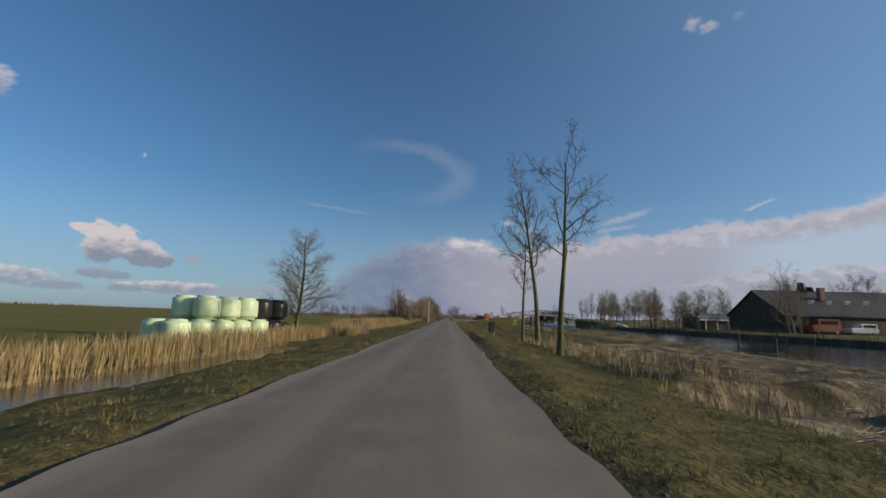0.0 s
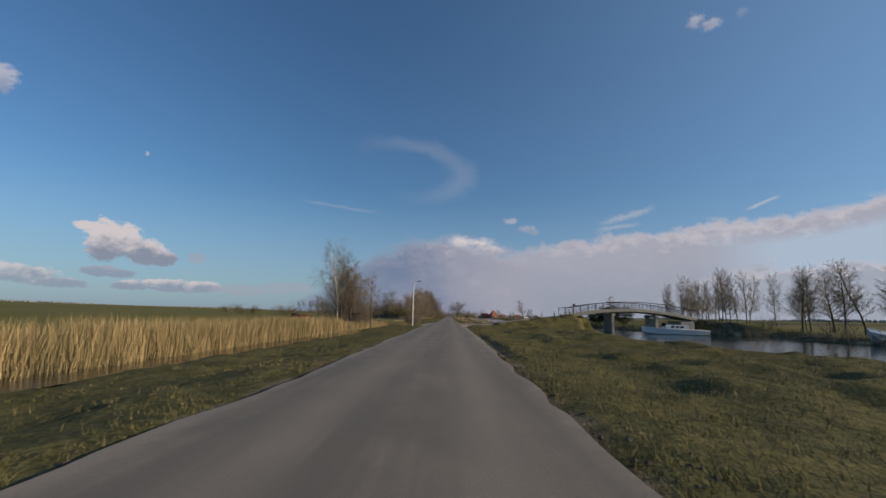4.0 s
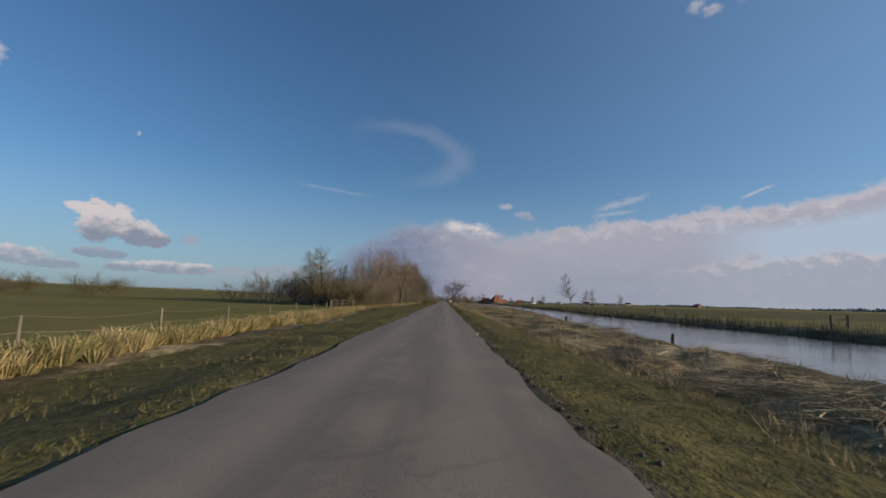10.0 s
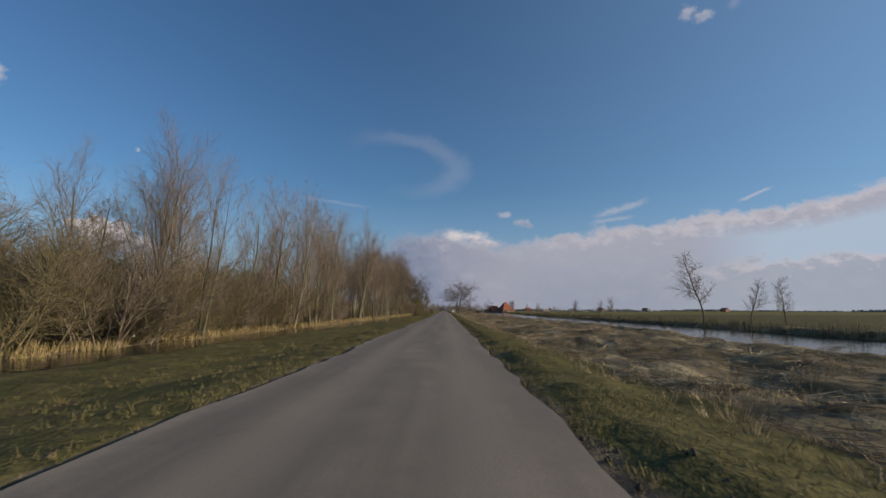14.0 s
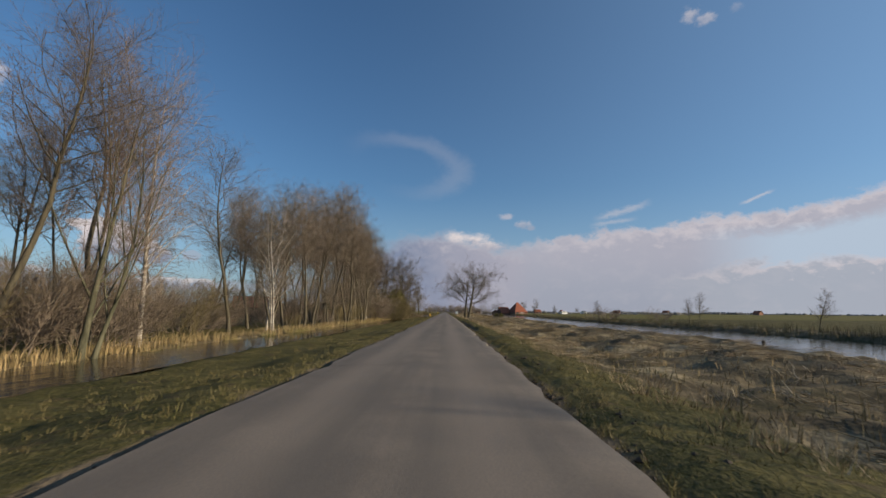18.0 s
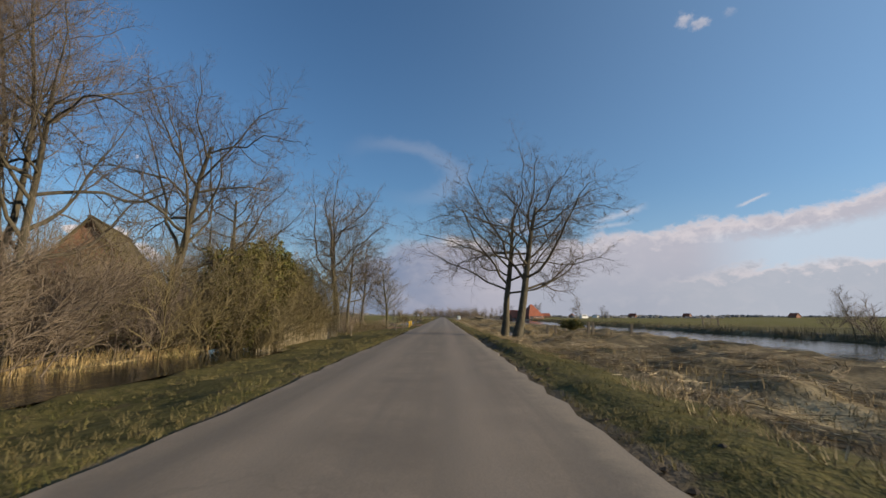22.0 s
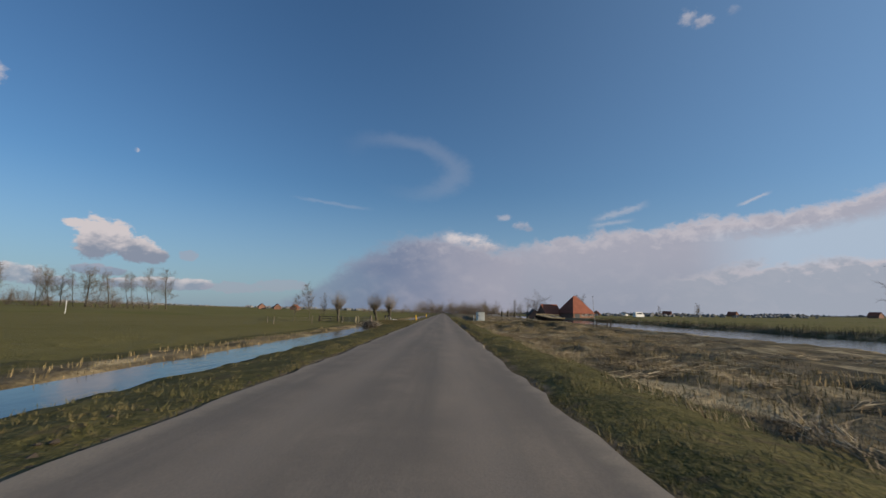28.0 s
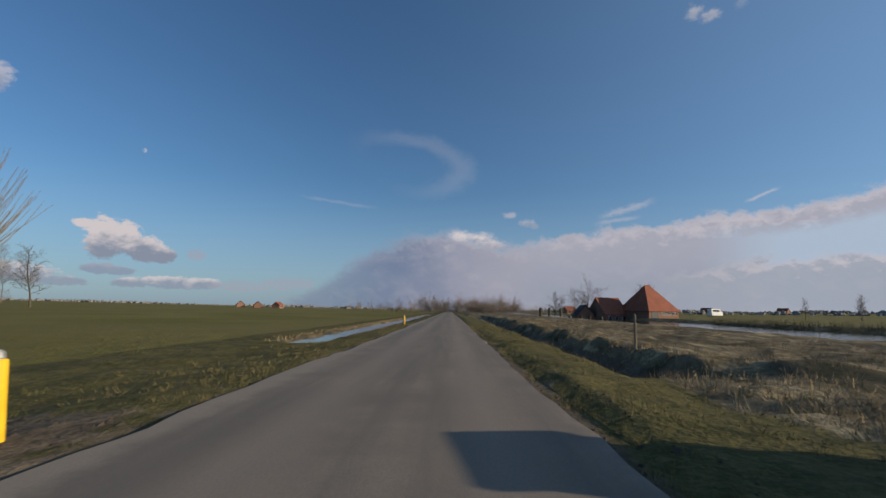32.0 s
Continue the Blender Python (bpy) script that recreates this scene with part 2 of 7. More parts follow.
def plain(name, a, b, scale, rough=0.8, relief=0.3, depth=0.01, metal=0.0, streak=(1, 1, 1), vary=0.25):
    """Two tones mixed by grain at two scales, with fine relief and a shift from piece to piece."""

    def build(N, bsdf):
        tc = N.add("ShaderNodeTexCoord")
        mp = N.add("ShaderNodeMapping")
        N.put(mp.inputs[0], tc.outputs["Object"])
        mp.inputs["Scale"].default_value = streak
        g = N.noise(mp.outputs[0], scale, 6.0, 0.6)
        h = N.noise(tc.outputs["Object"], scale * 0.13, 3.0, 0.5)
        f = N.remap(N.math("ADD", N.math("MULTIPLY", g, 0.65), N.math("MULTIPLY", h, 0.35)), 0.36, 0.64)
        col = N.mix(f, a, b)
        rnd = N.add("ShaderNodeObjectInfo").outputs["Random"]
        col = N.mix(vary, col, N.mix(rnd, tuple(x * 0.55 for x in a), tuple(min(1, x * 1.35) for x in b)))
        N.put(bsdf.inputs["Base Color"], col)
        bsdf.inputs["Roughness"].default_value, bsdf.inputs["Metallic"].default_value = rough, metal
        bsdf.inputs["Specular IOR Level"].default_value = 0.3
        bump(N, bsdf, g, relief, depth)

    return material(name, build)


def blades(name, a, b, dry, amount):
    """Grass, reed or straw: each blade its own tone."""

    def build(N, bsdf):
        geo = N.add("ShaderNodeNewGeometry")
        rnd = geo.outputs["Random Per Island"]
        col = N.mix(rnd, a, b)
        patch = N.noise(geo.outputs["Position"], 0.35, 3.0)
        f = N.remap(N.math("ADD", patch, N.math("MULTIPLY", N.math("FRACT", N.math("MULTIPLY", rnd, 7.3)), 0.35)), 0.95 - amount, 1.05 - amount)
        N.put(bsdf.inputs["Base Color"], N.mix(f, col, dry))
        bsdf.inputs["Roughness"].default_value = 0.75
        bsdf.inputs["Specular IOR Level"].default_value = 0.25

    return material(name, build)


def build_asphalt(N, bsdf, edges=True):
    geo = N.add("ShaderNodeNewGeometry")
    pos = geo.outputs["Position"]
    sp = N.add("ShaderNodeSeparateXYZ")
    N.put(sp.inputs[0], pos)
    grit = N.noise(pos, 45.0, 4.0, 0.7)
    stain = N.noise(pos, 0.7, 5.0, 0.6)
    mp = N.add("ShaderNodeMapping")
    N.put(mp.inputs[0], pos)
    mp.inputs["Scale"].default_value = (1.0, 0.06, 1.0)
    long_stain = N.noise(mp.outputs[0], 1.6, 4.0, 0.6)
    col = N.mix(N.remap(stain, 0.3, 0.7), (0.165, 0.137, 0.108), (0.246, 0.203, 0.160))
    col = N.mix(N.remap(long_stain, 0.35, 0.7), col, (0.156, 0.134, 0.11))
    # worn, paler wheel tracks
    side = N.math("ABSOLUTE", N.math("SUBTRACT", N.math("ABSOLUTE", N.math("ADD", sp.outputs[0], -0.05)), 1.0))
    track = N.remap(N.math("ADD", side, N.math("MULTIPLY", stain, 0.3)), 0.1, 0.75, 0.55, 0.0)
    col = N.mix(track, col, (0.28, 0.231, 0.183))
    # sand and soil drifted over the edges
    rim = N.math("ADD", N.math("ABSOLUTE", sp.outputs[0]), N.math("MULTIPLY", N.noise(pos, 1.9, 5.0, 0.65), 0.7))
    col = N.mix(N.remap(rim, 2.25, 2.62, 0.0, 0.8 if edges else 0.0), col, (0.30, 0.25, 0.19))
    col = N.mix(N.remap(grit, 0.35, 0.65, 0.0, 0.35), col, (0.10, 0.092, 0.085))
    # cracks
    vor = N.add("ShaderNodeTexVoronoi")
    vor.feature = "DISTANCE_TO_EDGE"
    bent = N.add("ShaderNodeVectorMath")
    bent.operation = "MULTIPLY_ADD"
    N.put(bent.inputs[0], N.noise(pos, 0.9, 5.0, 0.7))
    bent.inputs[1].default_value = (2.4, 2.4, 0.0)
    N.put(bent.inputs[2], pos)
    N.put(vor.inputs["Vector"], bent.outputs[0])
    vor.inputs["Scale"].default_value = 0.22
    crack = N.math("MULTIPLY", N.remap(vor.outputs["Distance"], 0.0, 0.012, 1.0, 0.0), N.remap(N.noise(pos, 0.12, 2.0), 0.52, 0.6))
    col = N.mix(N.math("MULTIPLY", crack, 0.22), col, (0.05, 0.048, 0.046))
    N.put(bsdf.inputs["Base Color"], col)
    N.put(bsdf.inputs["Roughness"], N.remap(stain, 0.3, 0.7, 0.8, 0.92))
    bsdf.inputs["Specular IOR Level"].default_value = 0.2
    bump(N, bsdf, grit, 0.35, 0.012)


def build_ground(N, bsdf):
    geo = N.add("ShaderNodeNewGeometry")
    pos = geo.outputs["Position"]
    zone = N.add("ShaderNodeAttribute")
    zone.attribute_name = "zone"
    zs = N.add("ShaderNodeSeparateColor")
    N.put(zs.inputs[0], zone.outputs["Color"])
    big, mid, tiny = N.noise(pos, 0.05, 4.0), N.noise(pos, 0.9, 5.0, 0.6), N.noise(pos, 9.0, 4.0, 0.7)
    mow = N.noise(pos, 0.013, 3.0)
    # grass tones, lowered like the blades to carry the verge's shading
    grass = N.mix(N.remap(mid, 0.3, 0.7), (0.048, 0.048, 0.015), (0.112, 0.096, 0.034))
    grass = N.mix(N.remap(tiny, 0.45, 0.75, 0.0, 0.7), grass, (0.18, 0.14, 0.065))
    tufts = N.noise(pos, 3.2, 4.0, 0.6)
    grass = N.mix(N.remap(tufts, 0.5, 0.62, 0.0, 0.6), grass, (0.042, 0.043, 0.014))
    grass = N.mix(N.remap(N.noise(pos, 26.0, 4.0, 0.7), 0.5, 0.66, 0.0, 0.75), grass, (0.135, 0.125, 0.05))
    grass = N.mix(N.remap(N.noise(pos, 1.7, 4.0, 0.65), 0.56, 0.68, 0.0, 0.75), grass, (0.085, 0.064, 0.038))
    meadow = N.mix(N.remap(big, 0.35, 0.65), (0.118, 0.112, 0.026), (0.155, 0.136, 0.043))
    meadow = N.mix(N.remap(mow, 0.42, 0.6, 0.0, 0.55), meadow, (0.16, 0.13, 0.052))
    meadow = N.mix(N.remap(mid, 0.55, 0.8, 0.0, 0.5), meadow, (0.11, 0.108, 0.027))
    swath = N.add("ShaderNodeMapping")
    N.put(swath.inputs[0], pos)
    swath.inputs["Scale"].default_value = (1.0, 0.35, 1.0)
    rows = N.noise(swath.outputs[0], 0.55, 5.0, 0.65, 0.6)
    straw = N.mix(N.remap(mid, 0.3, 0.68), (0.075, 0.06, 0.036), (0.20, 0.158, 0.092))
    straw = N.mix(N.remap(rows, 0.52, 0.66, 0.0, 0.9), straw, (0.45, 0.36, 0.21))
    straw = N.mix(N.remap(rows, 0.46, 0.36, 0.0, 0.85), straw, (0.05, 0.046, 0.024))
    straw = N.mix(N.remap(tiny, 0.45, 0.7, 0.0, 0.6), straw, (0.05, 0.04, 0.028))
    mud = N.mix(N.remap(mid, 0.3, 0.7), (0.07, 0.055, 0.037), (0.17, 0.135, 0.094))

    def mask(ch, wobble=0.5):
        return N.remap(N.math("ADD", zs.outputs[ch], N.math("MULTIPLY", N.math("SUBTRACT", mid, 0.5), wobble)), 0.35, 0.65)

    col = N.mix(mask(2, 0.2), grass, meadow)
    col = N.mix(mask(0, 1.3), col, straw)
    col = N.mix(mask(1, 1.0), col, mud)
    N.put(bsdf.inputs["Base Color"], col)
    bsdf.inputs["Roughness"].default_value = 0.95
    bsdf.inputs["Specular IOR Level"].default_value = 0.1
    bump(N, bsdf, N.math("ADD", N.math("MULTIPLY", mid, 0.5), N.math("ADD", N.math("MULTIPLY", tufts, 0.5), N.math("MULTIPLY", tiny, 0.3))), 1.0, 0.15)


def build_water(N, bsdf):
    pos = N.add("ShaderNodeNewGeometry").outputs["Position"]
    mp = N.add("ShaderNodeMapping")
    N.put(mp.inputs[0], pos)
    mp.inputs["Scale"].default_value = (1.0, 0.35, 1.0)
    calm = N.remap(N.noise(pos, 0.05, 3.0), 0.4, 0.6)
    rip = N.math("MULTIPLY", N.noise(mp.outputs[0], 2.6, 5.0, 0.6), N.math("ADD", 0.25, calm))
    N.put(bsdf.inputs["Base Color"], N.mix(N.noise(pos, 0.2), (0.010, 0.014, 0.014), (0.022, 0.024, 0.02)))
    bsdf.inputs["Roughness"].default_value = 0.09
    bsdf.inputs["IOR"].default_value = 1.33
    bump(N, bsdf, rip, 0.45, 0.07)


M_ASPHALT = material("asphalt", build_asphalt)
M_LANE = material("lane_asphalt", lambda N, bsdf: build_asphalt(N, bsdf, False))
M_GROUND = material("ground", build_ground)
M_WATER = material("water", build_water)
# blade tones set darker, with the verge's shading and vignetting put into them
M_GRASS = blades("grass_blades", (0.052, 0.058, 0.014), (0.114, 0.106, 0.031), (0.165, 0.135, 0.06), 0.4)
M_REED = blades("reed", (0.30, 0.21, 0.10), (0.46, 0.34, 0.17), (0.22, 0.17, 0.08), 0.4)
M_FRINGE = blades("dead_reed", (0.13, 0.10, 0.055), (0.25, 0.195, 0.11), (0.09, 0.082, 0.04), 0.4)
M_TUSSOCK = blades("dry_grass", (0.34, 0.25, 0.11), (0.52, 0.41, 0.21), (0.16, 0.15, 0.05), 0.3)
M_STRAW = blades("cut_reed", (0.28, 0.21, 0.12), (0.60, 0.49, 0.31), (0.20, 0.15, 0.09), 0.38)
M_WEED = blades("dead_weeds", (0.15, 0.11, 0.058), (0.27, 0.20, 0.105), (0.10, 0.088, 0.04), 0.36)
M_BARK = plain("dark_bark", (0.052, 0.046, 0.033), (0.12, 0.104, 0.07), 9.0, 0.9, 0.9, 0.04, streak=(1, 1, 0.25))
M_BARK_GREEN = plain("mossy_bark", (0.052, 0.053, 0.026), (0.135, 0.125, 0.058), 7.0, 0.9, 0.8, 0.04, streak=(1, 1, 0.3))
M_BIRCH = plain("birch_bark", (0.16, 0.13, 0.10), (0.62, 0.58, 0.50), 3.4, 0.7, 0.4, 0.02, streak=(1, 1, 2.5))
M_TWIG_RED = plain("alder_twigs", (0.115, 0.092, 0.071), (0.205, 0.164, 0.126), 1.2, 0.9, 0.1)
M_TWIG_GREY = plain("grey_twigs", (0.12, 0.10, 0.075), (0.22, 0.18, 0.135), 1.2, 0.9, 0.1)
M_TWIG_GOLD = plain("olive_brown_twigs", (0.10, 0.083, 0.042), (0.185, 0.15, 0.078), 1.2, 0.8, 0.1)
M_BARK_GREY = plain("grey_green_bark", (0.06, 0.06, 0.036), (0.175, 0.165, 0.105), 5.0, 0.9, 0.7, 0.03, streak=(1, 1, 0.3))
M_TWIG_ROSE = plain("rosy_twigs", (0.14, 0.105, 0.082), (0.25, 0.19, 0.155), 1.2, 0.9, 0.1)
M_TWIG_DARK = plain("oak_twigs", (0.075, 0.06, 0.045), (0.13, 0.105, 0.08), 1.2, 0.9, 0.1)
M_IVY = blades("evergreen_leaves", (0.06, 0.07, 0.014), (0.125, 0.118, 0.03), (0.17, 0.14, 0.05), 0.3)
M_NEEDLE = blades("conifer_needles", (0.012, 0.024, 0.012), (0.03, 0.045, 0.02), (0.05, 0.05, 0.03), 0.2)
M_CONCRETE = plain("concrete", (0.31, 0.285, 0.235), (0.48, 0.445, 0.38), 3.0, 0.85, 0.3, 0.01)
M_RAIL = plain("dark_painted_steel", (0.018, 0.02, 0.026), (0.035, 0.037, 0.042), 8.0, 0.45, 0.1, 0.004, 0.3)
M_GALV = plain("galvanised_steel", (0.19, 0.20, 0.20), (0.31, 0.31, 0.31), 12.0, 0.6, 0.1, 0.003, 0.6)
M_POLE = plain("pale_pole_paint", (0.55, 0.55, 0.54), (0.72, 0.71, 0.69), 3.0, 0.5, 0.1)
M_WOOD = plain("weathered_wood", (0.115, 0.095, 0.07), (0.25, 0.21, 0.16), 8.0, 0.9, 0.5, 0.01, streak=(1, 1, 0.15))
M_OLD_WOOD = plain("mossy_grey_wood", (0.07, 0.062, 0.042), (0.16, 0.138, 0.095), 8.0, 0.9, 0.5, 0.01, streak=(1, 1, 0.15))
M_WOOD_DARK = plain("dark_wood", (0.045, 0.036, 0.028), (0.11, 0.088, 0.065), 8.0, 0.85, 0.5, 0.01, streak=(1, 1, 0.2))
M_PICKET = plain("chestnut_paling", (0.19, 0.155, 0.095), (0.38, 0.32, 0.21), 9.0, 0.9, 0.5, 0.01, streak=(1, 1, 0.2))
M_WRAP = plain("pale_green_wrap", (0.40, 0.52, 0.33), (0.54, 0.65, 0.44), 2.2, 0.30, 0.35, 0.02, vary=0.2)
M_WRAP_BLACK = plain("black_wrap", (0.010, 0.010, 0.011), (0.028, 0.028, 0.03), 2.2, 0.26, 0.35, 0.02)
M_BLACK = plain("black_plastic", (0.012, 0.012, 0.013), (0.03, 0.03, 0.031), 9.0, 0.5, 0.1)
M_YELLOW = plain("yellow_plastic", (0.70, 0.40, 0.01), (0.85, 0.52, 0.03), 5.0, 0.45, 0.1, vary=0.1)
M_WHITE = plain("white_paint", (0.62, 0.62, 0.60), (0.82, 0.82, 0.80), 4.0, 0.5, 0.1, vary=0.1)
M_CABINET = plain("grey_green_panels", (0.58, 0.60, 0.57), (0.70, 0.72, 0.69), 5.0, 0.5, 0.1, vary=0.12)
M_CABROOF = plain("dark_grey_roof", (0.11, 0.12, 0.12), (0.19, 0.20, 0.20), 6.0, 0.6, 0.2)
M_TILE = plain("red_roof_tiles", (0.17, 0.052, 0.03), (0.30, 0.10, 0.056), 4.0, 0.8, 0.6, 0.03)
M_TILE_DARK = plain("dark_roof_tiles", (0.03, 0.032, 0.036), (0.075, 0.072, 0.07), 4.0, 0.7, 0.5, 0.03)
M_BRICK = plain("brown_brick", (0.17, 0.085, 0.055), (0.30, 0.17, 0.12), 14.0, 0.9, 0.4, 0.01)
M_GLASS = plain("window_glass", (0.015, 0.02, 0.025), (0.035, 0.04, 0.05), 2.0, 0.08, 0.02)
M_RED = plain("red_paint", (0.16, 0.042, 0.028), (0.27, 0.07, 0.042), 3.0, 0.5, 0.1)
M_RUST = plain("rusty_red_paint", (0.06, 0.028, 0.02), (0.17, 0.052, 0.032), 3.0, 0.75, 0.3)
M_THATCH = plain("thatch", (0.13, 0.10, 0.06), (0.24, 0.19, 0.12), 6.0, 0.95, 0.6, 0.04, streak=(1, 1, 0.3))
M_OLD_THATCH = plain("old_thatch", (0.05, 0.042, 0.024), (0.105, 0.085, 0.045), 6.0, 0.95, 0.6, 0.04, streak=(1, 1, 0.3))
M_DIRT = plain("red_brown_drive", (0.12, 0.058, 0.034), (0.20, 0.105, 0.066), 3.0, 0.95, 0.6, 0.03, vary=0.0)
M_SOIL = plain("dark_soil", (0.035, 0.028, 0.022), (0.085, 0.066, 0.05), 4.0, 0.95, 0.8, 0.05)
# far woods in pale grey: the haze of distance is put into the base colour
M_FAR_HAZED = plain("far_woods", (0.17, 0.175, 0.18), (0.25, 0.24, 0.225), 0.25, 0.95, 0.6, 0.5)

# ---- helpers for meshes ----
def mesh_from(name, verts, faces, mats, smooth=False):
    me = bpy.data.meshes.new(name)
    me.from_pydata(verts, [], faces)
    for m in mats if isinstance(mats, (list, tuple)) else [mats]:
        me.materials.append(m)
    if smooth:
        me.shade_smooth()
    else:
        me.shade_flat()
    me.update()
    return me


def arrays_mesh(name, co, tris, mat, quads=False):
    """A mesh from numpy arrays: points (n, 3) and faces (m, 3 or 4)."""
    k = 4 if quads else 3
    me = bpy.data.meshes.new(name)
    me.vertices.add(len(co))
    me.vertices.foreach_set("co", np.ascontiguousarray(co, dtype=np.float32).ravel())
    me.loops.add(len(tris) * k)
    me.loops.foreach_set("vertex_index", np.ascontiguousarray(tris, dtype=np.int32).ravel())
    me.polygons.add(len(tris))
    me.polygons.foreach_set("loop_start", np.arange(0, len(tris) * k, k, dtype=np.int32))
    me.materials.append(mat)
    me.update(calc_edges=True)
    me.shade_flat()
    return me


def empty(name, m, label, category, group=""):
    ob = new(name)
    ob.matrix_basis = m
    return tagged(ob, label, category, group)


def part(name, bm, mat, parent, label=""):
    """One bmesh as one mesh object under its thing."""
    me = bpy.data.meshes.new(name)
    bm.to_mesh(me)
    bm.free()
    me.materials.append(mat)
    ob = new(name, me)
    ob.parent = parent
    return tagged(ob, label)


def share(name, me, parent, m=None, label=""):
    ob = new(name, me)
    ob.parent = parent
    if m is not None:
        ob.matrix_basis = m
    return tagged(ob, label)


def box(sx, sy, sz, m=None, bevel=0.0, bm=None):
    """A box sitting on z = 0 of m, with rounded edges if bevel is given."""
    b = bmesh.new()
    bmesh.ops.create_cube(b, size=1.0, matrix=Matrix.Translation((0, 0, sz / 2)) @ Matrix.Diagonal((sx, sy, sz, 1)))
    if bevel:
        bmesh.ops.bevel(b, geom=b.edges[:], offset=bevel, segments=2, affect="EDGES", clamp_overlap=True)
    if m is not None:
        bmesh.ops.transform(b, matrix=m, verts=b.verts)
    return merge(bm, b)


def tube(r1, r2, h, m=None, n=12, bevel=0.0, bm=None):
    b = bmesh.new()
    bmesh.ops.create_cone(b, cap_ends=True, segments=n, radius1=r1, radius2=r2, depth=h, matrix=Matrix.Translation((0, 0, h / 2)))
    if bevel:
        rim = [e for e in b.edges if abs(e.verts[0].co.z - e.verts[1].co.z) < 1e-4]
        bmesh.ops.bevel(b, geom=rim, offset=bevel, segments=3, affect="EDGES", clamp_overlap=True)
    if m is not None:
        bmesh.ops.transform(b, matrix=m, verts=b.verts)
    return merge(bm, b)


def merge(into, b):
    if into is None:
        return b
    me = bpy.data.meshes.new("tmp")
    b.to_mesh(me)
    b.free()
    into.from_mesh(me)
    bpy.data.meshes.remove(me)
    return into


def bar(a, b, w, d=None, bm=None):
    """A square bar from a to b."""
    a, b = Vector(a), Vector(b)
    v = b - a
    m = Matrix.Translation(a) @ v.to_track_quat("Z", "Y").to_matrix().to_4x4()
    return box(w, d or w, v.length, m, 0.0, bm)


def rod(a, b, r, n=6, bm=None, r2=None):
    a, b = Vector(a), Vector(b)
    v = b - a
    m = Matrix.Translation(a) @ v.to_track_quat("Z", "Y").to_matrix().to_4x4()
    return tube(r, r if r2 is None else r2, v.length, m, n, 0.0, bm)


# ---- the lie of the land ----
RNG = np.random.default_rng(7)
ROAD = 2.25
WATER, DITCH = -0.65, -0.5


def line(y, pts):
    a = np.array(pts, dtype=float)
    return np.interp(y, a[:, 0], a[:, 1])


NEAR = [(-300, 19), (0, 19), (30, 18.5), (47, 21.5), (62, 24.5), (75, 22), (85, 18.5), (100, 15.6), (112, 16.2), (118, 17.6), (122, 19.3), (129, 19.8), (136, 21), (141, 20), (146, 15), (152, 11.2), (190, 11.0), (215, 13.5), (250, 17),
        (285, 18.5), (320, 16.5), (350, 16), (385, 17.5), (420, 21), (460, 23), (520, 24), (600, 27), (700, 32), (1200, 60)]
FAR = [(-300, 42), (0, 42), (60, 40), (105, 39), (130, 42), (136, 40.5), (141, 37.5), (152, 35), (170, 31), (200, 28.5), (250, 30), (300, 33.5), (400, 35), (470, 37), (500, 38.5), (560, 44), (700, 52), (1200, 80)]
# edges of the road along y
EDGE_L = [(-60, -2.45), (8, -2.4), (57, -2.3), (108, -2.35), (157, -1.8), (205, -2.0), (239, -2.25), (290, -2.05), (326, -1.95), (357, -1.95), (392, -2.15), (425, -2.15), (475, -2.3), (543, -2.5), (700, -2.4), (4000, -2.4)]
EDGE_R = [(-60, 1.9), (8, 1.9), (57, 2.05), (110, 2.4), (157, 2.05), (205, 2.0), (239, 1.95), (290, 2.05), (326, 2.3), (357, 2.4), (392, 2.45), (425, 2.3), (475, 2.2), (543, 2.05), (700, 2.1), (4000, 2.1)]
# height of the bank between road and canal
BANK = [(-300, -0.2), (60, -0.15), (75, 0.0), (140, 0.0), (200, -0.05), (300, 0.0), (390, 0.02), (430, 0.0), (480, -0.1), (530, -0.05), (600, 0.2), (700, 0.25), (1200, 0.2)]
# left ditch: (from, to, inner edge at both ends, outer edge at both ends)
DITCHES = [(-60, 27, -7.0, -6.9, -8.6, -8.3), (58, 113, -8.6, -8.0, -9.7, -9.0), (192, 246, -7.1, -10.3, -7.9, -12.2), (245, 294, -10.3, -7.8, -12.5, -10.6), (293, 340, -7.8, -7.6, -10.6, -9.9), (339, 391, -7.6, -7.3, -9.9, -9.8),
           (452, 517.5, -6.1, -6.3, -7.3, -7.75), (557, 700, -5.3, -5.3, -6.7, -6.9), (404, 424, 6.2, 6.3, 8.0, 8.4), (546, 640, 5.4, 6.6, 6.9, 8.6)]


def sm(a, b, x):
    t = np.clip((x - a) / (b - a), 0, 1)
    return t * t * (3 - 2 * t)


def hash_noise(x, y, s, seed=0):
    """Smooth value noise on arrays, between -1 and 1."""
    u, v = x / s, y / s
    i, j = np.floor(u).astype(np.int64), np.floor(v).astype(np.int64)
    f, g = u - i, v - j
    f, g = f * f * (3 - 2 * f), g * g * (3 - 2 * g)

    def h(a, b):
        n = (a * 374761393 + b * 668265263 + seed * 974711) & 0x7FFFFFFF
        n = ((n ^ (n >> 13)) * 1274126177) & 0x7FFFFFFF
        return ((n ^ (n >> 16)) & 0xFFFF) / 32767.5 - 1.0

    return (h(i, j) * (1 - f) + h(i + 1, j) * f) * (1 - g) + (h(i, j + 1) * (1 - f) + h(i + 1, j + 1) * f) * g


